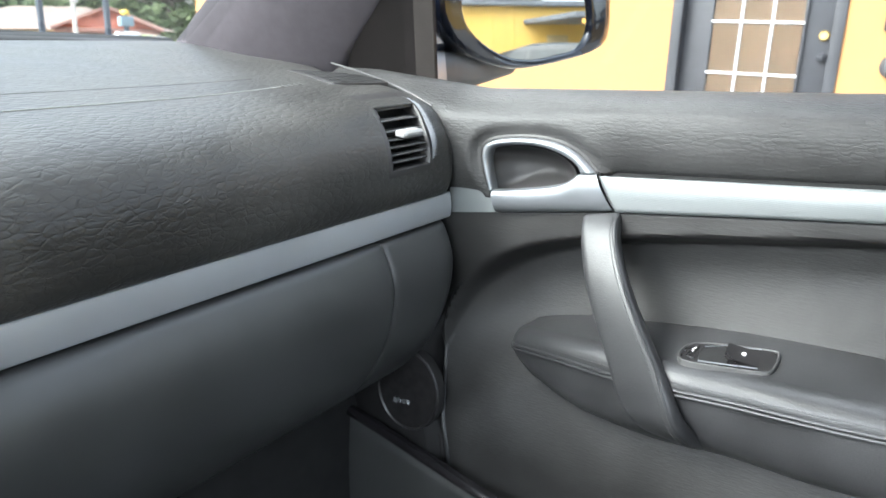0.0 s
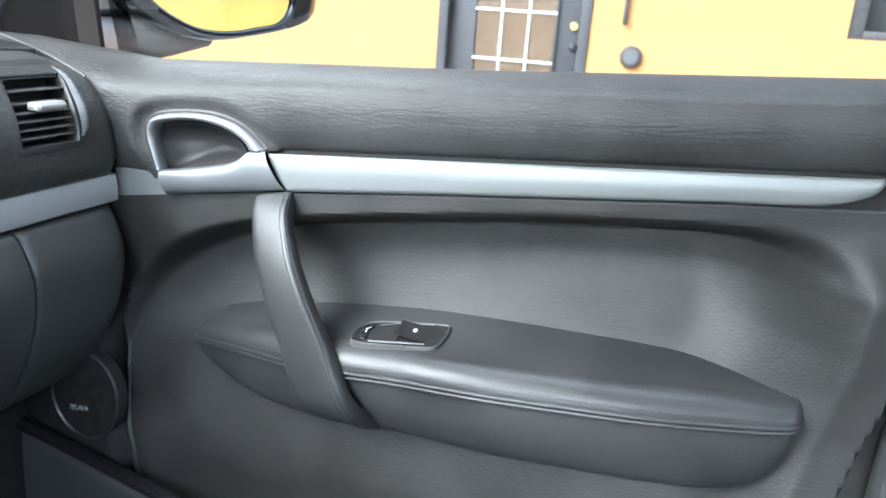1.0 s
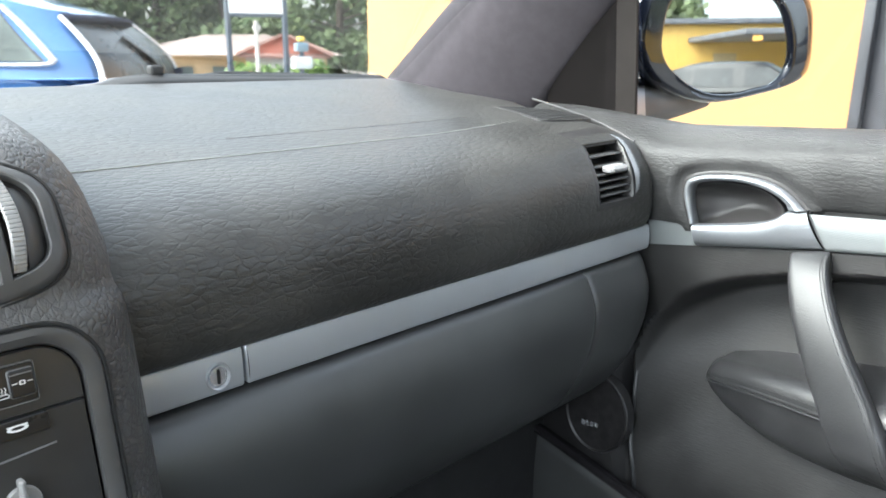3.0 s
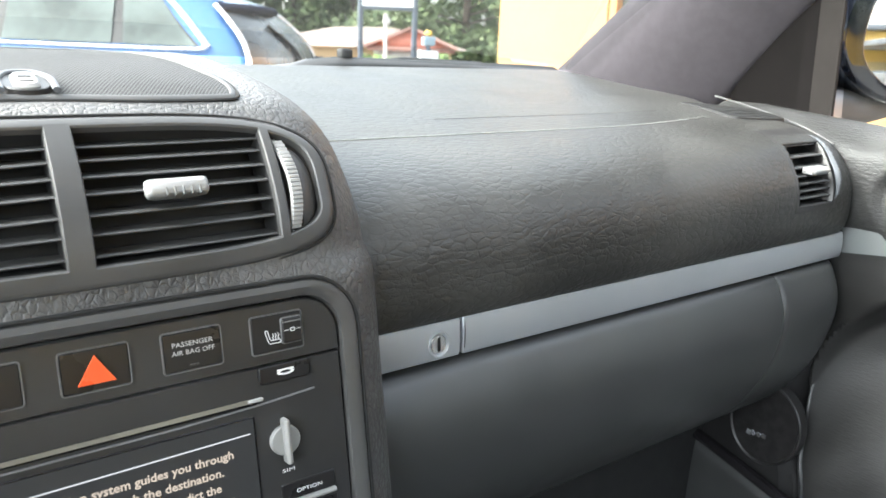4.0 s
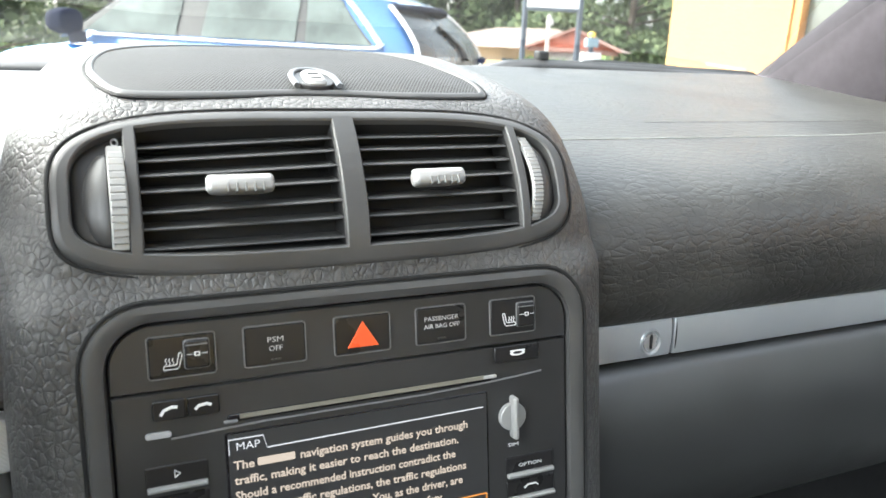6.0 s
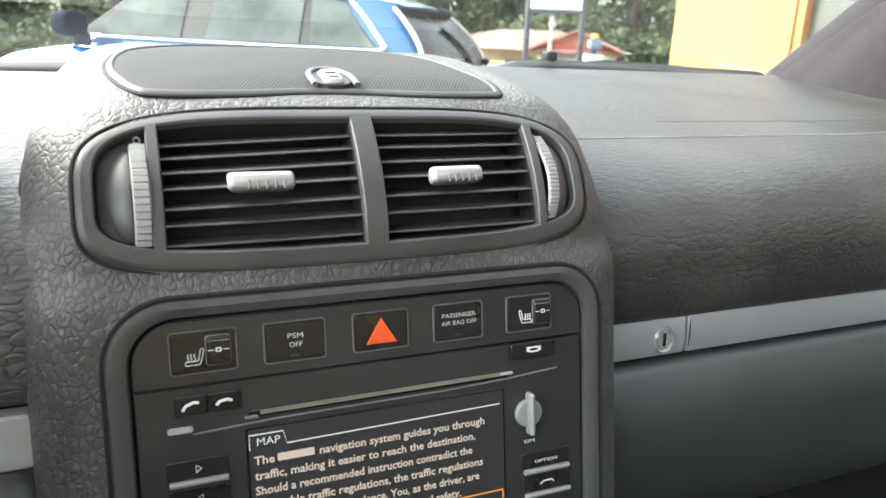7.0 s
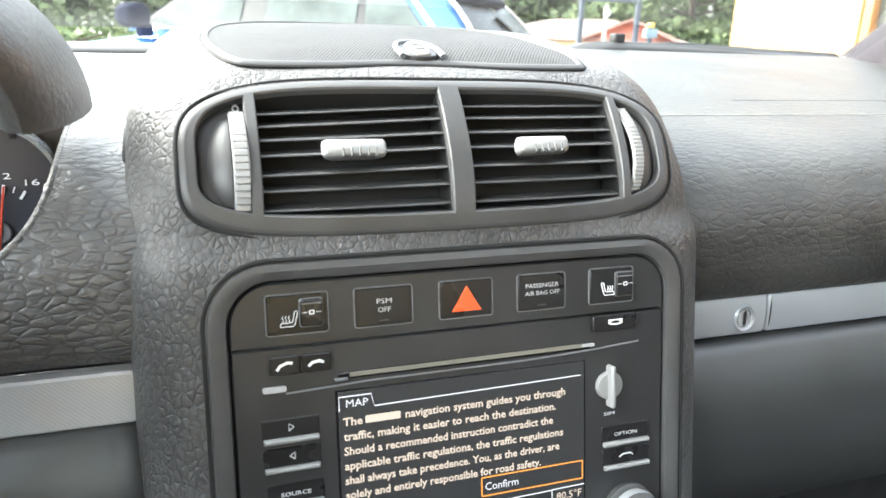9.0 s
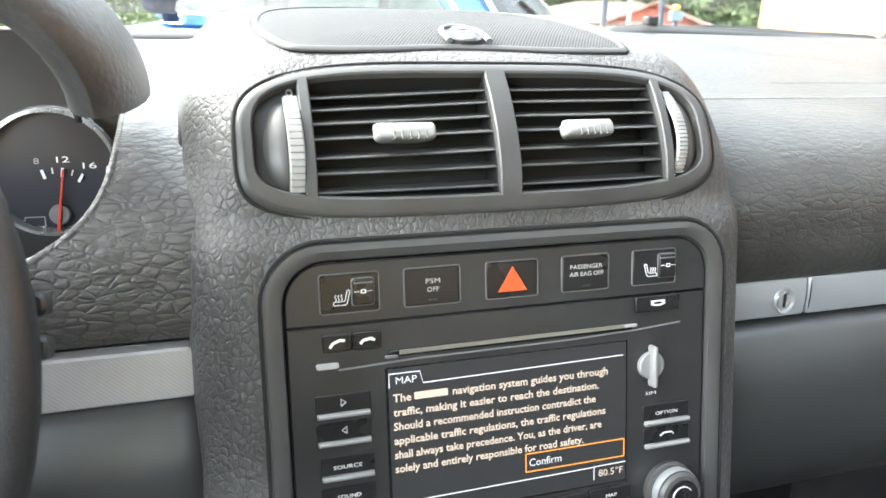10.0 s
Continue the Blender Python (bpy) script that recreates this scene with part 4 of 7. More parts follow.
part("panel_frame", rims(at_a, [(panel_out, -0.004), (panel_out, 0.0002), (shrunk(panel_out, 0.0012), 0.0022), (shrunk(panel_out, 0.0045), 0.0030), (shrunk(panel_in, -0.0012), 0.0012), (panel_in, -0.0035)]), BEZEL, console, "satin black panel frame")

# near-black bead painted as the shadow line round the panel
part("panel_seam", sweep([at_a(x, z, 0.0012) for x, z in shrunk(panel_out, -0.0008)], oval(0.0012, 0.0012, 6), up=(0, -1, 0.2), closed=True), VOID, console)

switches = thing("switch_panel", "black switch strip with five push buttons", "switch panel", (XC, 0.42, 1.12))
strip_o = [(-0.2085, 1.1215), (0.0425, 1.1215)]
for cx, a0 in ((0.0220, 0), (-0.1880, 90)):
    for i in range(9):
        q = radians(a0 + 90 * i / 8)
        strip_o.append((cx + 0.0205 * math.cos(q), 1.1325 + 0.0205 * math.sin(q)))
part("switch_plate", plate(strip_o, at_a, -0.006, -0.0008, 0.0006), FACE, switches)
BTN = [(-0.1905, -0.1600), (-0.1455, -0.1150), (-0.0990, -0.0690), (-0.0530, -0.0240), (-0.0075, 0.0210)]
btns = []
for x0, x1 in BTN:
    o = rrect(x0, 1.1275, x1, 1.1470, 0.0010, 2)
    part("button_well", rims(at_a, [(shrunk(o, -0.0009), -0.0010), (shrunk(o, -0.0007), 0.0001), (shrunk(o, -0.0003), 0.0001), (o, -0.0010)]), OUTLINE, switches)
    btns.append(part("push_button", plate(o, at_a, -0.004, 0.0001, 0.0005), BUTTON, switches))


def icon_seat(b, x, z, k, flip=1):
    """A heated-seat sign: cushion and backrest in outline, with three rising wavy lines."""
    bm = bmesh.new()

    def st(pts, w=0.00032):
        stroke([(x + flip * px * k, z + pz * k) for px, pz in pts], at_a, w, 0.0009, bm)
    st([(-0.15, -0.45), (0.95, -0.45), (1.10, -0.30), (1.38, 0.75), (1.30, 0.92), (1.12, 0.88), (0.92, -0.02), (0.80, -0.12), (-0.10, -0.12), (-0.20, -0.28), (-0.15, -0.45)])
    for i in range(3):
        xx = 0.02 + 0.28 * i
        st([(xx, -0.05), (xx + 0.08, 0.12), (xx - 0.05, 0.32), (xx + 0.05, 0.52)])
    part("icon", bm, WHITEP, b)


icon_seat(btns[0], -0.1830, 1.1340, 0.0056)
icon_seat(btns[4], 0.0070, 1.1345, 0.0054, -1)
for b, x0 in ((btns[0], -0.1740), (btns[4], 0.0090)):
    wheel = part("rocker", plate(rrect(x0, 1.1310, x0 + 0.0112, 1.1445, 0.0012, 3), at_a, 0.0, 0.0022, 0.0007), BUTTON, b)
    part("rocker_rim", rims(at_a, [(rrect(x0 - 0.0006, 1.1304, x0 + 0.0118, 1.1451, 0.0015, 3), 0.0004), (rrect(x0 - 0.0001, 1.1309, x0 + 0.0113, 1.1446, 0.0013, 3), 0.0008)]), OUTLINE, wheel)
    part("rocker_lip", sweep([at_a(x0 + 0.0004, 1.1425, 0.0022), at_a(x0 + 0.0108, 1.1425, 0.0022)], oval(0.0004, 0.0004, 6)), OUTLINE, wheel)
    part("icon", rims(at_a, [(rrect(x0 + 0.0042, 1.1370, x0 + 0.0070, 1.1392, 0.0005, 2), 0.0025), (rrect(x0 + 0.0048, 1.1375, x0 + 0.0064, 1.1387, 0.0003, 2), 0.0025)]), WHITEP, b)
    part("icon", stroke([(x0 + 0.0008, 1.1381), (x0 + 0.0034, 1.1381)], at_a, 0.00022, 0.0025), WHITEP, b)
    part("icon", stroke([(x0 + 0.0078, 1.1381), (x0 + 0.0104, 1.1381)], at_a, 0.00022, 0.0025), WHITEP, b)
lettering("lettering", "PSM", at_a, -0.1303, 1.1390, 0.0080, 0.0026, LABELP, btns[1], 0.0010, "MID")
lettering("lettering", "OFF", at_a, -0.1303, 1.1345, 0.0068, 0.0026, LABELP, btns[1], 0.0010, "MID")
lettering("lettering", "PASSENGER", at_a, -0.0385, 1.1400, 0.0205, 0.0024, LABELP, btns[3], 0.0010, "MID")
lettering("lettering", "AIR BAG OFF", at_a, -0.0385, 1.1358, 0.0215, 0.0024, LABELP, btns[3], 0.0010, "MID")
part("hazard_triangle", plate([(-0.0925, 1.1308), (-0.0755, 1.1308), (-0.0840, 1.1442)], at_a, 0.0, 0.0013, 0.0003), ORANGE, btns[2], "orange-red warning triangle")
part("hazard_triangle_rim", rims(at_a, [([(-0.0890, 1.1328), (-0.0790, 1.1328), (-0.0840, 1.1405)], 0.0015), ([(-0.0878, 1.1335), (-0.0802, 1.1335), (-0.0840, 1.1392)], 0.0015)]), ORANGE, btns[2])
for b, xm in ((btns[1], -0.1303), (btns[3], -0.0385)):
    part("indicator", plate(rrect(xm - 0.0025, 1.1295, xm + 0.0025, 1.1303, 0.0003, 1), at_a, 0.0, 0.0010, 0.0001), FACE, b)

radio = thing("navigation_radio", "black car navigation radio with a lit text screen", "radio", (XC, 0.41, 0.95))
face_o = [(-0.2085, 0.903), (0.0425, 0.903), (0.0425, 1.1203), (-0.2085, 1.1203)]
part("faceplate", plate(face_o, at_a, -0.007, -0.0010, 0.0008), FACE, radio)


def key_button(x0, z0, x1, z1, r=0.0010, mat=BUTTON, h=0.0010):
    o = rrect(x0, z0, x1, z1, r, 2)
    return part("push_button", plate(o, at_a, -0.003, h, 0.0005), mat, radio)


eject = key_button(-0.0060, 1.1110, 0.0235, 1.1203)
part("icon", rims(at_a, [(disc2(0.0088, 1.1158, 0.0050, 0.0016), 0.0012), (disc2(0.0088, 1.1160, 0.0030, 0.0008), 0.0012)]), WHITEP, eject)
part("icon", stroke([(0.0040, 1.1172), (0.0136, 1.1172)], at_a, 0.0007, 0.0012), WHITEP, eject)
for x0, up in ((-0.1905, 1), (-0.1745, 0)):
    b = key_button(x0, 1.1072, x0 + 0.0150, 1.1165)
    pts = [(x0 + 0.0035, 1.1105), (x0 + 0.0052, 1.1122), (x0 + 0.0092, 1.1128), (x0 + 0.0112, 1.1118)] if not up else [(x0 + 0.0035, 1.1098), (x0 + 0.0050, 1.1120), (x0 + 0.0088, 1.1134), (x0 + 0.0114, 1.1130)]
    part("icon", stroke(pts, at_a, 0.0014, 0.0012), WHITEP, b)
slot = part("disc_slot", plate(rrect(-0.1560, 1.1013, -0.0080, 1.1047, 0.0012, 3), at_a, -0.003, 0.0004, 0.0004), PIANO, radio, "disc slot with a dusty lip")
part("slot_lip", stroke([(-0.1500, 1.1035), (-0.0130, 1.1040)], at_a, 0.0022, 0.0005), plain("dusty_lip", (0.16, 0.15, 0.12), 0.5), slot)
part("slot_end", plate(rrect(-0.0135, 1.1030, -0.0050, 1.1048, 0.0007, 2), at_a, 0, 0.0012, 0.0003), GREYPR, slot)
part("slot_end", plate(rrect(-0.1580, 1.1008, -0.1510, 1.1024, 0.0007, 2), at_a, 0, 0.0012, 0.0003), GREYP, slot)
part("display_line", stroke([(-0.1830, 1.0975), (-0.165, 1.0982), (-0.14, 1.0992), (-0.05, 1.0995), (-0.005, 1.1010), (0.025, 1.1030)], at_a, 0.0009, 0.0003), GREYP, radio)
part("status_lamp", plate(rrect(-0.1945, 1.0985, -0.1825, 1.1015, 0.0013, 3), at_a, -0.001, 0.0008, 0.0003), GREYPR, radio)

# the screen
scr = part("screen", plate(rrect(-0.1580, 1.0085, -0.0105, 1.0955, 0.0008, 2), at_a, -0.003, -0.0004, 0.0003), PIANO, radio, "glossy dark screen with pale orange text")
LCD = glow("screen_black", (0.10, 0.11, 0.14), 0.004)
part("lcd", plate(rrect(-0.1565, 1.0100, -0.0115, 1.0945, 0.0004, 1), at_a, -0.002, -0.00015, 0.0001), LCD, scr)
TXT = glow("screen_text", (1.0, 0.82, 0.68), 0.056)
TXW = glow("screen_white", (0.85, 0.85, 0.90), 0.075)
AMB = glow("screen_orange", (1.0, 0.36, 0.05), 0.085)
LINES = ["The", "traffic, making it easier to reach the destination.", "Should a recommended instruction contradict the", "applicable traffic regulations, the traffic regulations", "shall always take precedence. You, as the driver, are", "solely and entirely responsible for road safety."]
WID = [0.0105, 0.1245, 0.1225, 0.1290, 0.1265, 0.1145]
for i, (s, wd) in enumerate(zip(LINES, WID)):
    z = 1.0765 - i * 0.0079
    lettering("screen_text", s, at_a, -0.1545, z, wd, 0.0043, TXT, scr, 0.0002, bold=0.022)
lettering("screen_text", "navigation system guides you through", at_a, -0.1205, 1.0765, 0.0965, 0.0043, TXT, scr, 0.0002, bold=0.022)
part("text_bar", plate(rrect(-0.1425, 1.0766, -0.1232, 1.0806, 0.0004, 1), at_a, 0, 0.0002, 0.00005), TXT, scr)
lettering("screen_text", "MAP", at_a, -0.1525, 1.0862, 0.0118, 0.0040, TXW, scr, 0.0002)
part("tab_line", stroke([(-0.1562, 1.0845), (-0.1562, 1.0920), (-0.1390, 1.0920), (-0.1372, 1.0853), (-0.0140, 1.0868)], at_a, 0.0005, 0.0002), TXW, scr)
cf = rrect(-0.0775, 1.0245, -0.0125, 1.0360, 0.0006, 2)
part("confirm_frame", rims(at_a, [(cf, 0.0002), (shrunk(cf, 0.0008), 0.0002)]), AMB, scr, "orange outlined key")
lettering("screen_text", "Confirm", at_a, -0.0750, 1.0280, 0.0205, 0.0045, TXW, scr, 0.0002)
lettering("screen_text", "80.5°F", at_a, -0.0300, 1.0145, 0.0165, 0.0042, TXT, scr, 0.0002)
part("tab_line", stroke([(-0.0330, 1.0130), (-0.0330, 1.0210), (-0.0118, 1.0213)], at_a, 0.0004, 0.0002), TXW, scr)
part("tab_line", stroke([(-0.1560, 1.0195), (-0.0335, 1.0208)], at_a, 0.0004, 0.0002), TXW, scr)
lettering("screen_text", "MHz", at_a, -0.1250, 1.0120, 0.0110, 0.0042, TXT, scr, 0.0002)

# keys beside the screen
simk = part("card_knob", plate(disc2(0.0050, 1.0785, 0.0085, 0.0082), at_a, -0.002, 0.0022, 0.0006), SILVER, radio, "silver card-slot knob")
part("grip", plate(rrect(0.0033, 1.0660, 0.0067, 1.0910, 0.0015, 4), at_a, 0, 0.0065, 0.0012), SILVER, simk)
lettering("lettering", "SIM", at_a, 0.0058, 1.0600, 0.0072, 0.0020, WHITEP, radio, -0.0007, "MID")


def bar_key(x0, x1, z, name=None):
    b = key_button(x0, z - 0.0018, x1, z + 0.0105, 0.0008, BUTTON, -0.0002)
    part("key_bar", plate(rrect(x0 + 0.0006, z - 0.0016, x1 - 0.0006, z + 0.0010, 0.0006, 2), at_a, -0.001, 0.0028, 0.0009), SILVER, b, "raised silver bar")
    if name:
        lettering("lettering", name, at_a, (x0 + x1) / 2, z + 0.0040, min(0.0155, 0.0026 * len(name)), 0.0021, WHITEP, b, 0.0, "MID")
    return b


bar_key(0.0005, 0.0330, 1.0430, "OPTION")
ret = bar_key(0.0010, 0.0335, 1.0285)
part("icon", stroke([(0.0125, 1.0335), (0.0150, 1.0352), (0.0205, 1.0352), (0.0220, 1.0338)], at_a, 0.0008, 0.0001), WHITEP, ret)
for z, d in ((1.0740, 1), (1.0590, -1)):
    b = bar_key(-0.1960, -0.1665, z)
    xm = -0.1812
    tri_o = [(xm - 0.0012 * d, z + 0.0042), (xm + 0.0014 * d, z + 0.0060), (xm - 0.0012 * d, z + 0.0078)]
    bm = bmesh.new()
    stroke(tri_o + tri_o[:1], at_a, 0.0004, 0.0001, bm)
    part("icon", bm, WHITEP, b)
for z, s in ((1.0400, "SOURCE"), (1.0235, "SOUND"), (1.0075, "TUNER")):
    bar_key(-0.1950, -0.1655, z, s if s != "TUNER" else None)


def knob(x, z, r):
    k = part("rotary_knob", rims(at_a, [(disc2(x, z, r * 1.12), -0.001), (disc2(x, z, r * 1.12), 0.0022), (disc2(x, z, r), 0.003), (disc2(x, z, r * 0.98), 0.013), (disc2(x, z, r * 0.88), 0.0150), (disc2(x, z, r * 0.72), 0.0154)]), BEZEL, radio, "rotary knob with a silver ring")
    part("knob_cap", plate(disc2(x, z, r * 0.74), at_a, 0.010, 0.0152, 0.0006), BUTTON, k)
    part("knob_ring", rims(at_a, [(disc2(x, z, r * 1.02), 0.006), (disc2(x, z, r * 1.05), 0.0085), (disc2(x, z, r * 1.00), 0.0115)]), SATIN, k)
    part("icon", stroke([(x + r * 0.45 * math.cos(a), z + r * 0.45 * math.sin(a)) for a in np.linspace(0.6, 5.6, 18)], at_a, 0.0007, 0.0156), WHITEP, k)
    return k


knob(0.0185, 1.0000, 0.0150)
knob(-0.1880, 0.9780, 0.0150)
for i in range(5):
    x0 = -0.1560 + i * 0.0300
    b = key_button(x0, 0.9980, x0 + 0.0285, 1.0070, 0.001)
    if i == 4:
        lettering("lettering", "MAP", at_a, x0 + 0.0143, 1.0010, 0.0075, 0.0022, WHITEP, b, 0.0012, "MID")
part("lower_console", box(XC - 0.12, 0.30, 0.54, XC + 0.12, 0.46, 0.905, 0.02), BLACK, console)


# ---- instruments ----
cluster = thing("instrument_cluster", "hooded instrument cluster with round dark gauges", "instrument cluster", (-0.47, 0.52, 1.1))


def hood_fn(u, v):
    # u along the arch from its outer foot to the inner foot, v round the thick lip
    a = math.pi * (1 - u)
    cx, cz = -0.478, 1.232
    rx, rz = 0.194, 0.098
    th = 2 * math.pi * v
    lip = 0.0175
    px, pz = rx * math.cos(a), rz * max(0.0, math.sin(a)) ** 0.95
    ny = 0.075 * math.sin(th)
    nr = lip * math.cos(th)
    return (cx + px + nr * math.cos(a), 0.475 + ny - 0.05 * max(0.0, math.sin(a)), cz + pz + nr * math.sin(a))


part("hood", sheet(hood_fn, 48, 20), HOODS, cluster, "black leather instrument hood")


def shroud_fn(u, v):
    a = math.pi * (1 - u) * 1.0
    k = 1 - 0.10 * v
    return (-0.478 + 0.180 * k * math.cos(a), 0.455 + 0.10 * v, 1.222 + 0.092 * k * max(0, math.sin(a)) ** 0.8)


solid(part("shroud", sheet(shroud_fn, 40, 6), FABRIC, cluster), 0.003)


def gz(x, z, h=0.0):
    return (x, 0.552 - h + 0.12 * (z - 1.17), z)


part("dial_plate", plate(rrect(-0.66, 1.055, -0.286, 1.26, 0.06, 6), gz, -0.02, -0.012, 0.001), BLACK, cluster)
DIAL = plain("dial_face", (0.020, 0.020, 0.028), 0.3, vary=0.04, scale=8)


def gauge(cx, cz, r, marks):
    g = part("gauge", plate(disc2(cx, cz, r, n=48), gz, -0.012, -0.001, 0.0005), DIAL, cluster, "dark gauge with a silver ring")
    part("gauge_ring", rims(gz, [(disc2(cx, cz, r * 1.09, n=48), -0.004), (disc2(cx, cz, r * 1.08, n=48), 0.006), (disc2(cx, cz, r * 1.02, n=48), 0.0065), (disc2(cx, cz, r * 0.985, n=48), 0.0)]), CHROME, g)
    for a, big in marks:
        q = radians(a)
        u = Vector((math.cos(q), math.sin(q)))
        r0, r1, w = (0.60, 0.76, 0.0013) if big else (0.66, 0.74, 0.0006)
        part("tick", stroke([(cx + u.x * r * r0, cz + u.y * r * r0), (cx + u.x * r * r1, cz + u.y * r * r1)], gz, w, 0.0), GREYPR, g)
    return g


GX, GZ = -0.3305, 1.1785
g1 = gauge(GX, GZ, 0.0350, [])
HUB = (-0.3285, 1.1525)
for a, big in ((106, 1), (94, 0), (82, 1), (70, 0), (58, 1)):
    q = radians(a)
    r0, r1, w = (0.0225, 0.0280, 0.0016) if big else (0.0245, 0.0280, 0.0007)
    part("tick", stroke([(HUB[0] + r0 * math.cos(q), HUB[1] + r0 * math.sin(q)), (HUB[0] + r1 * math.cos(q), HUB[1] + r1 * math.sin(q))], gz, w, 0.0004), WHITEP, g1)
lettering("lettering", "8", gz, HUB[0] - 0.0100, HUB[1] + 0.0305, 0.0030, 0.0036, GREYPR, g1, 0.0004, "MID")
lettering("lettering", "12", gz, HUB[0] + 0.0045, HUB[1] + 0.0310, 0.0072, 0.0036, WHITEP, g1, 0.0004, "MID")
lettering("lettering", "16", gz, HUB[0] + 0.0190, HUB[1] + 0.0270, 0.0078, 0.0036, WHITEP, g1, 0.0004, "MID")
part("needle_hub", plate(disc2(HUB[0], HUB[1], 0.0060), gz, 0, 0.003, 0.0008), GREYP, g1)
part("needle", plate([(HUB[0] - 0.0022, HUB[1] - 0.0090), (HUB[0] - 0.0004, HUB[1] - 0.0090), (HUB[0] + 0.0050, HUB[1] + 0.0275), (HUB[0] + 0.0040, HUB[1] + 0.0275)], gz, 0.003, 0.0045, 0.0003), plain("needle_red", (0.55, 0.05, 0.02), 0.4), g1, "red needle")
part("battery_icon", rims(gz, [(rrect(HUB[0] - 0.0200, HUB[1] - 0.0075, HUB[0] - 0.0085, HUB[1] - 0.0010, 0.0005, 1), 0.0), (rrect(HUB[0] - 0.0194, HUB[1] - 0.0069, HUB[0] - 0.0091, HUB[1] - 0.0016, 0.0004, 1), 0.0)]), GREYPR, g1)
gauge(-0.425, 1.178, 0.052, [(a, 1) for a in range(-30, 211, 30)])
gauge(-0.535, 1.178, 0.052, [(a, 1) for a in range(-30, 211, 30)])
gauge(-0.625, 1.168, 0.0385, [(a, 1) for a in (50, 90, 130)])

# ---- steering wheel ----
steer = thing("steering_wheel", "black leather three-spoke steering wheel", "steering wheel", (-0.475, 0.27, 1.08))
WC, WR = Vector((-0.493, 0.335, 1.158)), 0.1745
ax_u, ax_w = Vector((1, 0, 0)), Vector((0, 0.38, 0.925)).normalized()
ax_n = ax_u.cross(ax_w)
part("rim", sweep([WC + ax_u * (WR * math.cos(a)) + ax_w * (WR * math.sin(a)) for a in np.linspace(0, 2 * math.pi, 64, endpoint=False)], oval(0.0165, 0.0140, 14), up=ax_n, closed=True), ARM, steer)


def on_wheel(u, w, h):
    return tuple(WC + ax_u * u + ax_w * w + ax_n * h)


part("hub", plate(super_e(0, 0, 0.085, 0.07, 2.8, 40), on_wheel, -0.04, 0.03, 0.012), ARM, steer)
for pts in ([(0.07, -0.02), (0.171, -0.01), (0.173, 0.03), (0.07, 0.035)], [(-0.07, 0.035), (-0.173, 0.03), (-0.171, -0.01), (-0.07, -0.02)], [(-0.022, -0.166), (0.022, -0.166), (0.03, -0.06), (-0.03, -0.06)]):
    part("spoke", plate(pts, on_wheel, -0.02, 0.006, 0.004), BLACK, steer)
for w in (0.002, 0.018):
    part("shift_button", plate(super_e(0.1880, w, 0.0040, 0.0045, 3, 16), on_wheel, -0.018, -0.006, 0.0015), BLACK, steer)
part("column", sweep([WC - ax_n * 0.03, WC - ax_n * 0.24], oval(0.05, 0.045, 16), up=(1, 0, 0)), BLACK, steer)


# ---- passenger door ----
door = thing("car_door", "grey-black leather car door with silver trim and armrest", "car door", (0.72, 0.1, 0.56))


def door_x(y):
    return 0.678 - 0.03 * (y - 0.28)


def strip_top(y):
    return 1.148 - 0.079 * (y - 0.28)


strip_low = curve_at([-0.24, -0.176, -0.115, -0.004, 0.12, 0.26, 0.45], [1.165, 1.1592, 1.1541, 1.1421, 1.1289, 1.1125, 1.087])


sill_top = curve_at([-0.45, -0.203, 0.086, 0.30, 0.443, 0.60], [1.270, 1.254, 1.235, 1.224, 1.2165, 1.229])


def at_door(y, z, h=0.0):
    return (door_x(y) - h, y, z)


HB = spline([(0.3970, 1.0905), (0.4045, 1.1165), (0.4110, 1.1370), (0.4146, 1.1525), (0.4116, 1.1663), (0.3995, 1.1739), (0.3790, 1.1785), (0.3534, 1.1807), (0.3315, 1.1799), (0.3110, 1.1752), (0.2940, 1.1657), (0.2795, 1.1520), (0.2700, 1.1320), (0.2585, 1.1120)], 80)
HIN = spline([(0.4010, 1.1140), (0.4055, 1.1300), (0.4080, 1.1480), (0.4000, 1.1590), (0.3800, 1.1645), (0.3550, 1.1660), (0.3300, 1.1630), (0.3130, 1.1540), (0.3065, 1.1440), (0.3090, 1.1350), (0.3200, 1.1290), (0.3500, 1.1225), (0.3800, 1.1165)], 72, True)
HB_Y, HB_Z = np.array([p[0] for p in HB]), np.array([p[1] for p in HB])


def inside(poly, y, z):
    odd = False
    for (ay, az), (by, bz) in zip(poly, poly[1:] + poly[:1]):
        if (az > z) != (bz > z) and y < (by - ay) * (z - az) / (bz - az) + ay:
            odd = not odd
    return odd


# upper cushion, from the silver strip to the window
def upper_fn(u, v):
    y = 0.64 - 1.04 * u
    z0, z1 = strip_top(y) + 0.001, sill_top(y)
    if y > 0.28:
        z0 = z0 + (1.105 - z0) * smooth01((y - 0.26) / 0.12)
    a = v * 1.22
    if a < 1:
        z = z0 + (z1 - z0) * a
        h = -0.006 + 0.016 * math.sin(math.pi * min(1, a * 1.02)) ** 0.7
        h -= 0.030 * max(0, (a - 0.72) / 0.28) ** 2.2
        h -= 0.004 * math.exp(-a * 30)
    else:
        b = (a - 1) / 0.22
        z = z1 - 0.004 * b * b
        h = -0.036 - 0.050 * b
    if 0.24 < y < 0.45 and z < 1.20:
        d = float(np.min(np.hypot(HB_Y - y, HB_Z - z)))
        if inside(HB, y, z):
            deep = 0.045 * smooth01((d - 0.003) / 0.006)
            return at_door(y, z, 0.0015 - deep)
        h -= (h - 0.0015) * (1 - smooth01(d / 0.013))
    return at_door(y, z, h)


def upper_keep(u, v):
    p = upper_fn(u, v)
    return not (0.255 < p[1] < 0.42 and p[2] < 1.108)


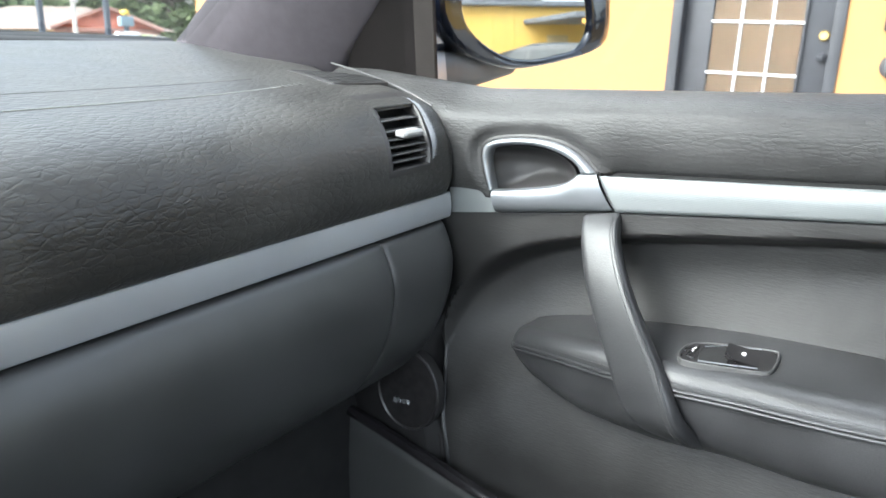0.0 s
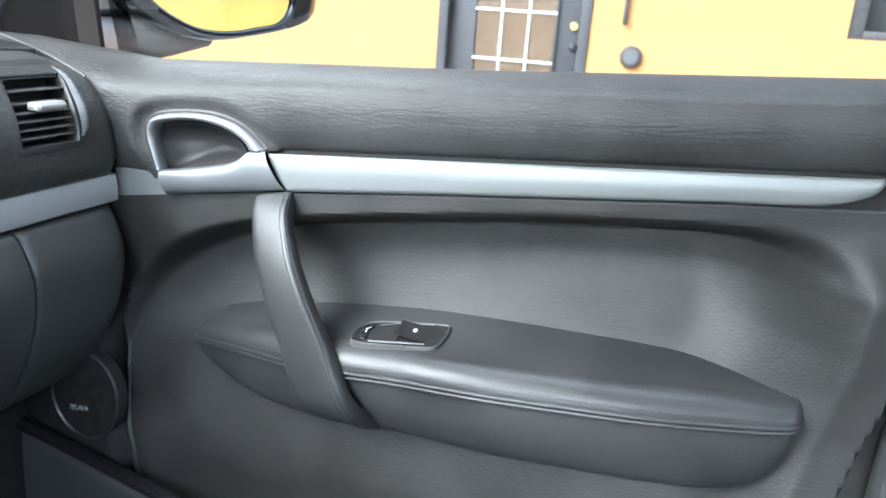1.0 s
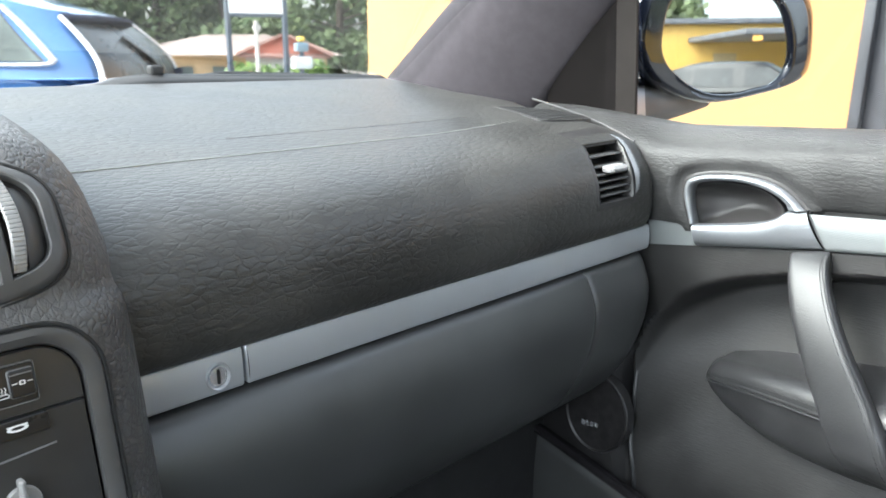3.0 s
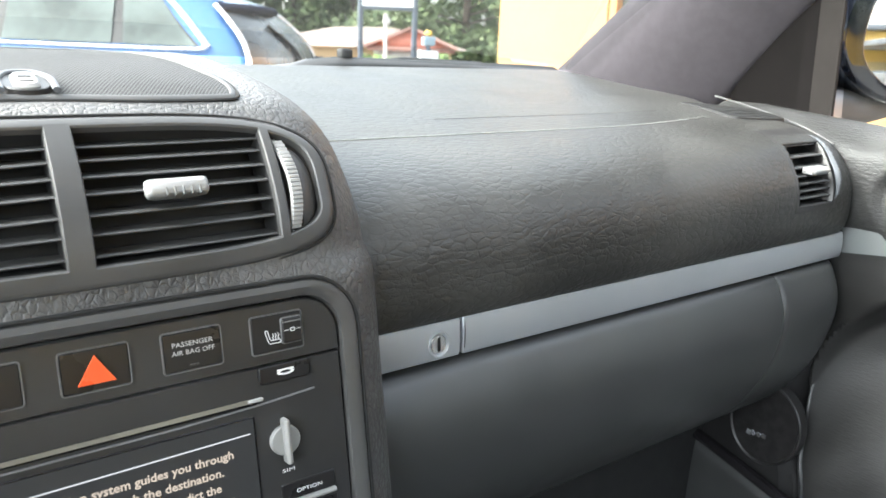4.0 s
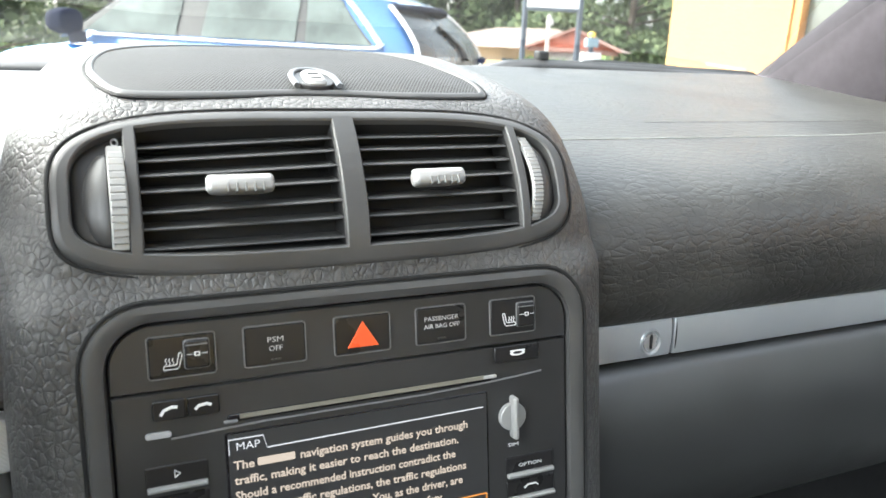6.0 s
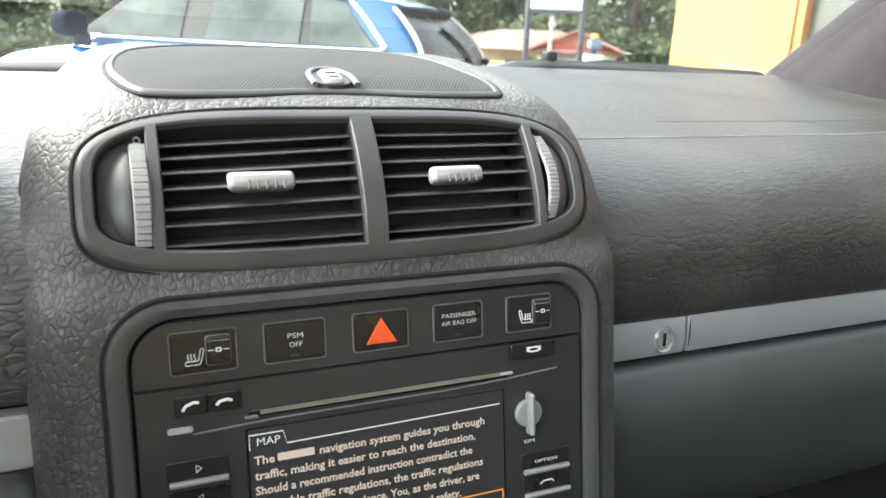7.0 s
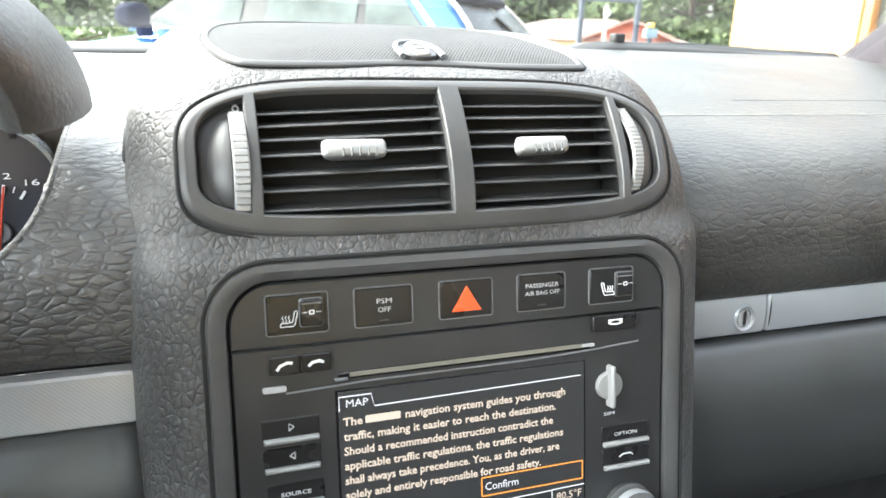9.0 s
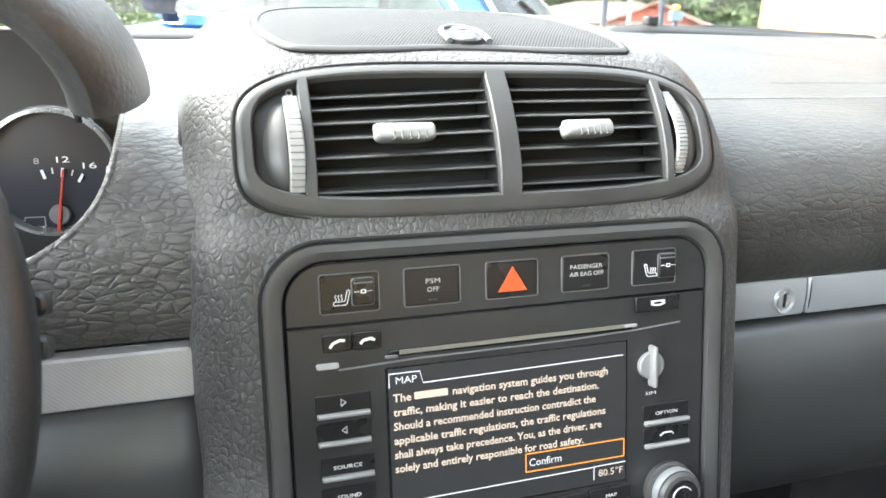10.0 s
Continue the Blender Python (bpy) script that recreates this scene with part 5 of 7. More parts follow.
solid(part("upper_cushion", sheet(upper_fn, 440, 48, upper_keep), DOORL, door, "grained leather upper door cushion"), 0.004, 1)


# lower panel with the hollow under the strip
LIP_P = spline([(-0.300, 1.060), (-0.262, 1.092), (-0.240, 1.110), (-0.205, 1.127), (-0.160, 1.134), (-0.118, 1.1335), (-0.045, 1.128), (0.034, 1.1205), (0.103, 1.111), (0.175, 1.1005), (0.253, 1.0875), (0.298, 1.078), (0.359, 1.058), (0.405, 1.031), (0.437, 0.998), (0.456, 0.960), (0.466, 0.915), (0.472, 0.80)], 220)
LIP = curve_at([p[0] for p in LIP_P], [p[1] for p in LIP_P])
REAR = curve_at([0.80, 0.90, 0.9625, 1.005, 1.049, 1.09, 1.115, 1.14], [-0.185, -0.198, -0.212, -0.222, -0.230, -0.233, -0.231, -0.226])
EDGE_P = spline([(0.50, 0.40), (0.768, 0.425), (0.842, 0.443), (0.922, 0.455), (0.960, 0.452), (0.985, 0.443), (1.010, 0.425), (1.040, 0.395)], 90)
EDGE = curve_at([p[0] for p in EDGE_P], [p[1] for p in EDGE_P])


def door_h(y, z):
    slope = (LIP(y + 0.004) - LIP(y - 0.004)) / 0.008
    d = (LIP(y) - z) / math.sqrt(1 + slope * slope)
    d += 0.006
    h = -0.002
    if d > 0:
        front = 0.30 + 0.70 * smooth01((0.46 - y) / 0.16)
        rear = smooth01((y - REAR(z) + 0.004) / 0.13)
        hollow = 0.064 * smooth01(d / 0.026) * (1 - 0.62 * smooth01((d - 0.045) / 0.12))
        h -= hollow * front * rear
    # the foot of the panel swells out below the armrest
    h += 0.034 * smooth01((0.985 - z) / 0.17) * smooth01((0.56 - y) / 0.05)
    # raised rim along the rear edge
    rise = min(1.0, max(0.0, (REAR(z) + 0.075 - y) / 0.075))
    h += 0.022 * rise ** 1.6 * smooth01((1.15 - z) / 0.06)
    h -= 0.050 * smooth01((REAR(z) - 0.032 - y) / 0.014) * smooth01((1.10 - z) / 0.06)
    # the speaker field lies lower than the insert
    h -= 0.012 * smooth01((y - EDGE(z)) / 0.008) * smooth01((1.045 - z) / 0.07)
    return h


def lower_fn(u, v):
    y = 0.60 - 0.935 * u
    z1 = strip_low(y) - 0.0005
    z = z1 + (0.60 - z1) * v
    return at_door(y, z, door_h(y, z))


def speaker_fn(u, v):
    z = 0.990 - 0.39 * v
    y = EDGE(z) + 0.004 + (0.800 - EDGE(z) - 0.004) * u
    at_edge = door_h(y, z) + 0.0022 - 0.006 * smooth01((0.05 - v) / 0.05)
    flat = door_x(y) - (0.6425 + 0.05 * (z - 0.87))
    k = smooth01((y - EDGE(z) - 0.003) / 0.022) * smooth01((0.965 - z) / 0.05)
    return at_door(y, z, at_edge + (flat - at_edge) * k)


solid(part("door_panel", sheet(lower_fn, 260, 200), DOORS, door, "smooth charcoal leather door panel"), 0.003)
solid(part("speaker_panel", sheet(speaker_fn, 40, 90), SPKP, door, "black plastic panel round the speaker"), 0.002)


part("panel_edge", sweep([at_door(EDGE(z), z, door_h(EDGE(z) - 0.004, z) + 0.0005) for z in np.linspace(0.70, 1.020, 60)], oval(0.0028, 0.0028, 10), up=(0, 1, 0)), ARM, door, "rounded front edge of the door panel")


# silver strip
def strip_fn(u, v):
    y_front = 0.2610 + 0.0205 * v
    y = y_front + (-0.2238 - y_front) * u
    z0, z1 = strip_low(y) + 0.0012, strip_top(y) - 0.0012
    if y < -0.150:
        k = min(1.0, (-0.150 - y) / 0.0738)
        z0 = z0 + (z1 - 0.003 - z0) * (1 - math.sqrt(max(0, 1 - k ** 3)))
    z = z0 + (z1 - z0) * v
    return at_door(y, z, 0.0012 + 0.0022 * math.sin(math.pi * v))


solid(part("trim_strip", sheet(strip_fn, 160, 8), RIBBED, door, "finely ribbed silver trim strip"), 0.003)
part("strip_groove", sheet(lambda u, v: at_door(0.275 - 0.505 * u, (strip_low(0.275 - 0.505 * u) - 0.002) + (strip_top(0.275 - 0.505 * u) - strip_low(0.275 - 0.505 * u) + 0.004) * v, -0.004), 40, 2), VOID, door)
part("trim_strip", plate([(0.4500, 1.0850), (0.4500, 1.1120), (0.4030, 1.1168), (0.3935, 1.0935)][::-1], at_door, -0.006, 0.0015, 0.0010), RIBBED, door, "finely ribbed silver trim strip")

# inner handle: a satin ring round a dark bowl, with a lever
RING_O = spline([(0.4000, 1.1165), (0.4071, 1.1377), (0.4106, 1.1523), (0.4082, 1.1636), (0.3979, 1.1706), (0.3785, 1.1751), (0.3534, 1.1773), (0.3328, 1.1765), (0.3127, 1.1719), (0.2968, 1.1630), (0.2822, 1.1500)], 64)
RING_I = spline([(0.3940, 1.1185), (0.3985, 1.1349), (0.4012, 1.1496), (0.3989, 1.1591), (0.3897, 1.1641), (0.3704, 1.1676), (0.3495, 1.1684), (0.3290, 1.1655), (0.3129, 1.1594), (0.3041, 1.1532), (0.3012, 1.1478)], 64)


def ring_fn(u, v):
    i = round(u * 63)
    (ay, az), (by, bz) = RING_O[i], RING_I[i]
    a = math.pi * v
    k = 0.5 - 0.5 * math.cos(a)
    return at_door(ay + (by - ay) * k, az + (bz - az) * k, -0.004 + 0.0125 * math.sin(a) ** 0.7)


handle = part("door_handle", sheet(ring_fn, 63, 14), LEVERM, door, "satin silver door release handle", 80)
part("handle_gasket", sweep([at_door(y, z, 0.0020) for y, z in RING_O], oval(0.0030, 0.0022, 10), up=(1, 0, 0)), BLACK, handle)
LEV_T = spline([(0.3960, 1.1178), (0.3723, 1.1216), (0.3424, 1.1275), (0.3215, 1.1330), (0.3091, 1.1392), (0.3012, 1.1462), (0.2909, 1.1482), (0.2822, 1.1492)], 48)
LEV_L = spline([(0.3895, 1.0938), (0.3700, 1.0968), (0.3517, 1.0997), (0.3330, 1.1026), (0.3179, 1.1048), (0.3000, 1.1076), (0.2820, 1.1106), (0.2618, 1.1140)], 48)


def lever_fn(u, v):
    i = round(u * 47)
    (ay, az), (by, bz) = LEV_L[i], LEV_T[i]
    a = math.pi * v
    k = 0.5 - 0.5 * math.cos(a)
    return at_door(ay + (by - ay) * k, az + (bz - az) * k, -0.003 + 0.0125 * math.sin(a) ** 0.55 + 0.003 * k)


part("lever", sheet(lever_fn, 47, 16), LEVERM, handle, "", 80)


def bowl():
    bm = bmesh.new()
    cy, cz = 0.352, 1.143
    rings = []
    for k in np.linspace(1.06, 0.04, 16):
        rings.append([bm.verts.new(at_door(cy + (y - cy) * k, cz + (z - cz) * k, 0.001 - 0.034 * (max(0, 1 - k * k) ** 0.6))) for y, z in HIN])
    n = len(HIN)
    for a, b in zip(rings, rings[1:]):
        for i in range(n):
            bm.faces.new((a[i], a[(i + 1) % n], b[(i + 1) % n], b[i]))
    bm.faces.new(rings[-1])
    return bm


part("bowl", bowl(), BLACK, handle, "dark handle bowl")

# armrest: a padded boat shape
ARM_Y = [-0.206, -0.203, -0.194, -0.152, -0.089, -0.023, 0.047, 0.122, 0.173, 0.213, 0.269, 0.305, 0.345, 0.358, 0.366]


def even(ys, vs):
    pts = spline(list(zip(ys, vs)), 160)
    return curve_at([p[0] for p in pts], [p[1] for p in pts])


A_SEAM = even(ARM_Y, [0.990, 0.990, 0.990, 0.989, 0.987, 0.985, 0.982, 0.979, 0.976, 0.972, 0.967, 0.963, 0.956, 0.953, 0.951])
A_RIM = even(ARM_Y, [0.690, 0.674, 0.659, 0.645, 0.631, 0.623, 0.618, 0.617, 0.615, 0.619, 0.632, 0.642, 0.656, 0.665, 0.685])
A_BACK = even(ARM_Y, [0.998, 1.002, 1.004, 1.008, 1.011, 1.010, 1.008, 1.004, 0.999, 0.994, 0.986, 0.980, 0.971, 0.965, 0.955])
A_BOT = even(ARM_Y, [0.980, 0.972, 0.946, 0.920, 0.910, 0.906, 0.902, 0.903, 0.899, 0.898, 0.902, 0.912, 0.930, 0.939, 0.948])


def arm_y(u):
    # closer rows towards both ends
    return 0.366 - 0.572 * (0.55 * u + 0.45 * (0.5 - 0.5 * math.cos(math.pi * u)))


def arm_top(u, v):
    y = arm_y(u)
    rim, seam_z, back = A_RIM(y), A_SEAM(y), A_BACK(y)
    roll = min(0.020, 0.8 * (back - seam_z) + 0.004)
    if v < 0.5:
        k = v / 0.5
        return (0.725 + (rim + 0.022 - 0.725) * k, y, back + (seam_z + roll - back) * k - 0.0015 * math.sin(math.pi * k))
    a = (v - 0.5) / 0.5 * math.pi / 2
    return (rim + 0.022 - 0.022 * math.sin(a), y, seam_z + roll * math.cos(a))


def arm_low(u, v):
    y = arm_y(u)
    rim, seam_z, bot = A_RIM(y), A_SEAM(y) - 0.006, A_BOT(y)
    a = v * math.pi / 2
    back = max(0.664, rim + 0.012)
    return (rim + 0.002 + (back - rim) * (1 - math.cos(a)) ** 0.85, y, seam_z - (seam_z - bot) * math.sin(a))


def arm_under(u, v):
    p = arm_low(u, 1)
    return (p[0] + (0.725 - p[0]) * v, p[1], p[2] + 0.010 * v)


armrest = part("armrest", sheet(arm_top, 140, 24), ARM, door, "padded black leather armrest")
bm = sheet(arm_low, 140, 20)
add_sheet(bm, arm_under, 140, 4)
part("armrest_side", bm, ARM, armrest)
bm = bmesh.new()
for y, u in ((0.366, 0.0), (-0.206, 1.0)):
    bm.faces.new([bm.verts.new(arm_top(u, v)) for v in np.linspace(0, 1, 25)] + [bm.verts.new(arm_low(u, v)) for v in np.linspace(0.02, 1, 16)] + [bm.verts.new(arm_under(u, 1))])
part("armrest_end", bm, ARM, armrest)
for dz, dx, r in ((-0.0005, 0.0000, 0.0019), (-0.0045, -0.0002, 0.0019)):
    pts = []
    for u in np.linspace(0.0, 1.0, 120):
        p = arm_top(u, 1)
        pts.append((p[0] + 0.0004 + dx, p[1], p[2] + dz))
    part("piping", sweep(pts, oval(r, r, 8)), ARM, armrest)
bm = bmesh.new()
for u in np.linspace(0.03, 0.975, 130):
    p, q = Vector(arm_top(u, 0.90)), Vector(arm_top(u + 0.0042, 0.90))
    sweep([p + Vector((-0.0005, 0, 0.0001)), q + Vector((-0.0005, 0, 0.0001))], oval(0.0004, 0.0004, 5), bm)
tagged(part("stitching", bm, STITCH, armrest, "grey stitching along the armrest edge"), kind="stuff")


# window switch on the armrest
def arm_z(x, y):
    k = (x - 0.725) / (A_RIM(y) + 0.022 - 0.725)
    return A_BACK(y) + (A_SEAM(y) + 0.020 - A_BACK(y)) * min(1, max(0, k))


def at_sw(y, x, h):
    return (x, y, 0.5 * arm_z(x, y) + 0.5 * 1.0005 + h + 0.0005)


sw_o = spline([(0.1722, 0.6325), (0.1765, 0.6440), (0.1765, 0.6600), (0.1725, 0.6740), (0.1600, 0.6815), (0.1400, 0.6880), (0.1080, 0.6948), (0.0985, 0.6935), (0.0955, 0.6800), (0.0950, 0.6640), (0.0955, 0.6520), (0.1000, 0.6435), (0.1150, 0.6385), (0.1300, 0.6345), (0.1500, 0.6300), (0.1650, 0.6290)], 56, True)
switch = part("window_switch", rims(at_sw, [(sw_o, -0.004), (shrunk(sw_o, 0.0004), 0.0016), (shrunk(sw_o, 0.0014), 0.0022), (shrunk(sw_o, 0.0024), 0.0008)]), BEZEL, door, "black window switch with a silver rim")
part("switch_plate", plate(shrunk(sw_o, 0.0020), at_sw, -0.003, 0.0010, 0.0004), BUTTON, switch)
part("switch_hole", plate(spline([(0.1550, 0.6370), (0.1605, 0.6550), (0.1590, 0.6690), (0.1500, 0.6770), (0.1400, 0.6780), (0.1365, 0.6600), (0.1340, 0.6450), (0.1450, 0.6390)], 32, True), at_sw, 0.0004, 0.0014, 0.0003), VOID, switch)


def rock_fn(u, v):
    y = 0.1385 - 0.028 * u + 0.004 * (v - 0.5)
    x = 0.6455 + 0.0335 * v + 0.007 * u
    return at_sw(y, x, 0.0012 + 0.0058 * (1 - u) ** 1.3)


part("rocker", sheet(rock_fn, 10, 4), BUTTON, switch)
part("rocker_edge", sweep([at_sw(0.1560, 0.6345, 0.0022), at_sw(0.1340, 0.6400, 0.0022), at_sw(0.1080, 0.6470, 0.0022)], oval(0.0013, 0.0007, 6)), LEVERM, switch)
part("rocker_edge", sweep([at_sw(0.1590, 0.6690, 0.0022), at_sw(0.1400, 0.6830, 0.0022), at_sw(0.1130, 0.6890, 0.0022)], oval(0.0006, 0.0006, 6)), LEVERM, switch)
part("lock_rocker", plate(spline([(0.1660, 0.6400), (0.1705, 0.6550), (0.1680, 0.6690), (0.1635, 0.6680), (0.1645, 0.6550), (0.1605, 0.6400)], 24, True), at_sw, 0.0004, 0.0026, 0.0006), BUTTON, switch)
part("icon", plate(rrect(0.1222, 0.6650, 0.1255, 0.6695, 0.0008, 3), lambda y, x, h: at_sw(y, x, h), 0.0030, 0.0046, 0.0001), WHITEP, switch)
part("icon", stroke([(0.1650, 0.650), (0.1665, 0.656), (0.1645, 0.661)], at_sw, 0.001, 0.0030), WHITEP, switch)

# pull handle: a wide leather strap shape that bows into the cabin
pull_path = spline([(0.678, 0.2735, 1.104), (0.667, 0.2700, 1.096), (0.656, 0.264, 1.082), (0.641, 0.250, 1.056), (0.628, 0.231, 1.026), (0.617, 0.209, 0.994), (0.610, 0.193, 0.968), (0.614, 0.182, 0.946), (0.634, 0.172, 0.925), (0.672, 0.162, 0.908)], 60)
PSEC = oval(0.0215, 0.0085, 28, 5.5)
bm = bmesh.new()
rings = []
sides = []
for i, q in enumerate(pull_path):
    f = i / 59
    p = Vector(q)
    t = (Vector(pull_path[min(i + 1, 59)]) - Vector(pull_path[max(i - 1, 0)])).normalized()
    wide = Vector((0.15, 1, 0.0))
    wide = (wide - t * wide.dot(t)).normalized()
    nrm = t.cross(wide).normalized()
    k = 0.86 + 0.36 * smooth01((f - 0.15) / 0.7)
    rings.append([bm.verts.new(p + wide * (a * k) + nrm * b) for a, b in PSEC])
    sides.append((p, wide * (0.0215 * k), nrm))
for a, b in zip(rings, rings[1:]):
    for i in range(28):
        bm.faces.new((a[i], a[(i + 1) % 28], b[(i + 1) % 28], b[i]))
bm.faces.new(rings[0][::-1])
bm.faces.new(rings[-1])
pull = part("pull_handle", bm, ARM, door, "worn black leather pull handle")
face = -1 if sides[30][2].x > 0 else 1
part("pull_piping", sweep([p - w * 0.86 + n * (0.0072 * face) for p, w, n in sides[3:52]], oval(0.0016, 0.0016, 8)), ARM, pull)
bm = bmesh.new()
for i in range(4, 50):
    (p, w, n), (p2, w2, n2) = sides[i], sides[i + 1]
    a, b = p - w * 0.66 + n * (0.0089 * face), p2 - w2 * 0.66 + n2 * (0.0089 * face)
    sweep([a, a + (b - a) * 0.6], oval(0.0004, 0.0004, 5), bm)
tagged(part("stitching", bm, STITCH, pull, "stitching along the strap edge"), kind="stuff")

# speaker
SPC = Vector((0.482, 0.868))


def at_spk(y, z, h):
    return (0.641 + 0.05 * (z - 0.87) - h, y, z)


speaker = part("door_speaker", rims(at_spk, [(disc2(SPC.x, SPC.y, 0.0450, 0.0510, 40), -0.012), (disc2(SPC.x, SPC.y, 0.0450, 0.0510, 40), 0.001), (disc2(SPC.x, SPC.y, 0.0435, 0.0495, 40), 0.0028), (disc2(SPC.x, SPC.y, 0.0415, 0.0475, 40), 0.0012)]), BLACK, door, "round black door speaker")
part("speaker_cloth", plate(disc2(SPC.x, SPC.y, 0.0420, 0.0480, 40), at_spk, -0.010, 0.0010, 0.001), CARPET, speaker)
for i in range(4):
    y0 = 0.5015 - i * 0.0064
    part("badge_bar", plate([(y0, 0.8475 + 0.001 * i), (y0 - 0.0050, 0.8465 + 0.001 * i), (y0 - 0.0056, 0.8520 + 0.001 * i), (y0 - 0.0006, 0.8530 + 0.001 * i)][::-1], at_spk, 0, 0.0022, 0.0003), CHROME, speaker)

# map pocket below
pocket_path = [(0.628, 0.600, 0.828), (0.628, 0.520, 0.812), (0.627, 0.430, 0.793), (0.622, 0.340, 0.778), (0.615, 0.200, 0.762), (0.612, 0.0, 0.755), (0.620, -0.20, 0.757)]
part("pocket_lip", sweep(spline(pocket_path, 50), oval(0.009, 0.006, 12)), PIANO, door, "shiny black pocket lip")


def pocket_fn(u, v):
    p = spline(pocket_path, 50)[round(u * 49)]
    return (p[0] - 0.012 * math.sin(math.pi * v * 0.5) + 0.02 * v * v, p[1], p[2] - 0.004 - 0.20 * v)


solid(part("map_pocket", sheet(pocket_fn, 49, 12), LOWER, door), 0.004)


# window frame, sail panel and glass
def sail_fn(u, v):
    # triangle between the pillar and the upright window bar
    z_top = 1.44
    y = 0.655 + (0.522 - 0.655) * u
    z_low = 1.210 + (1.195 - 1.210) * u
    z_hi = 1.238 + (z_top - 1.238) * u
    z = z_low + (z_hi - z_low) * v
    return (0.741 - 0.004 * math.sin(math.pi * u) - 0.16 * (z - 1.22) * 0.5, y, z)


solid(part("sail_panel", sheet(sail_fn, 16, 16), SAILP, door, "black plastic triangular corner panel"), 0.006, 1)
part("window_bar", sweep([(0.742, 0.533, 1.205), (0.732, 0.533, 1.30), (0.716, 0.533, 1.45)], [(-0.013, -0.004), (0.013, -0.004), (0.013, 0.004), (-0.013, 0.004)], up=(1, 0, 0)), TAUPE, door, "taupe upright window bar")
part("bar_seal", sweep([(0.738, 0.5185, 1.205), (0.728, 0.5185, 1.30), (0.712, 0.5185, 1.45)], oval(0.0016, 0.0016, 8), up=(1, 0, 0)), TAUPE, door, "pale window seal")
part("dash_weatherstrip", sweep(spline([(0.7124, 0.6598, 1.2345), (0.6963, 0.6033, 1.2280), (0.6769, 0.5439, 1.2200), (0.6655, 0.5010, 1.2110), (0.6635, 0.4724, 1.2000)], 24), oval(0.0014, 0.0012, 8)), BEZEL, door, "pale edge of the weatherstrip")
part("door_core", box(0.757, -0.31, 0.56, 0.772, 0.66, 1.195, 0.004), BLACK, door)
part("front_edge", box(0.690, 0.52, 0.60, 0.76, 0.64, 1.215, 0.006), BLACK, door)


def side_glass(u, v):
    y = 0.52 - 0.86 * u
    z0 = sill_top(y) - 0.01
    z1 = min(1.60, 1.43 + 0.9 * (0.52 - y)) if y > 0.33 else 1.60
    z = z0 + (z1 - z0) * v
    return (0.765 - 0.25 * max(0, z - 1.22), y, z)


gl = part("door_glass", sheet(side_glass, 20, 8), TINTED, door, "clear door window glass")
gl.visible_shadow = False

# ---- outside mirror ----
mirror = thing("side_mirror", "dark blue side mirror with an angled glass", "side mirror", (0.90, 0.52, 1.21))
MC = Vector((0.918, 0.503, 1.318))
m_u = Vector((0.937, -0.349, 0)).normalized()
m_n = Vector((-0.349, -0.937, 0.03)).normalized()
m_w = m_n.cross(m_u) * -1
if m_w.z < 0:
    m_w = -m_w


def at_m(u, w, h=0.0):
    return tuple(MC + m_u * u + m_w * w + m_n * h)


MG = [(-0.106, -0.012), (-0.103, 0.018), (-0.094, 0.042), (-0.070, 0.058), (-0.010, 0.066), (0.050, 0.060), (0.088, 0.045), (0.111, 0.015), (0.1205, -0.020), (0.118, -0.042), (0.108, -0.057), (0.092, -0.066), (0.060, -0.0715), (0.030, -0.0765), (0.0, -0.0775), (-0.030, -0.0737), (-0.060, -0.062), (-0.085, -0.0465), (-0.100, -0.031)]
MH = [(-0.150, -0.005), (-0.146, 0.030), (-0.130, 0.060), (-0.090, 0.082), (0.0, 0.092), (0.080, 0.088), (0.135, 0.070), (0.163, 0.040), (0.170, 0.0), (0.170, -0.035), (0.162, -0.054), (0.140, -0.065), (0.100, -0.0745), (0.045, -0.084), (-0.005, -0.089), (-0.045, -0.085), (-0.090, -0.073), (-0.125, -0.052), (-0.143, -0.030)]


def by_angle(pts, n=72, c=(0.008, -0.006)):
    """The loop through pts, at even angles round c."""
    q = spline(pts, 400, True)
    q = sorted((math.atan2(w - c[1], u - c[0]), math.hypot(u - c[0], w - c[1])) for u, w in q)
    ang, rad = np.array([a for a, _ in q]), np.array([r for _, r in q])
    out = []
    for a in np.linspace(-math.pi, math.pi, n, endpoint=False):
        r = float(np.interp(a, ang, rad, period=2 * math.pi))
        out.append((c[0] + r * math.cos(a), c[1] + r * math.sin(a)))
    return out


G_LOOP, H_LOOP = by_angle(MG), by_angle(MH)


def between(f):
    """From the glass's edge (0) to the widest ring of the housing (1)."""
    return [(a[0] + (b[0] - a[0]) * f, a[1] + (b[1] - a[1]) * f) for a, b in zip(G_LOOP, H_LOOP)]


part("mirror_glass", plate(G_LOOP, at_m, -0.004, 0.0, 0.0012), MIRROR, mirror, "silvered mirror glass")


def shell():
    prof = [(0.0, -0.006), (0.0, 0.003), (0.05, 0.006), (0.12, 0.007), (0.30, 0.004), (0.60, 0.006), (0.86, 0.003), (0.96, -0.004), (1.0, -0.016), (0.98, -0.040), (0.86, -0.072), (0.50, -0.100), (0.0, -0.112)]
    bm = rims(at_m, [(between(f), h) for f, h in prof])
    bm.verts.ensure_lookup_table()
    bm.faces.new([bm.verts[len(bm.verts) - 72 + i] for i in range(72)])
    return bm


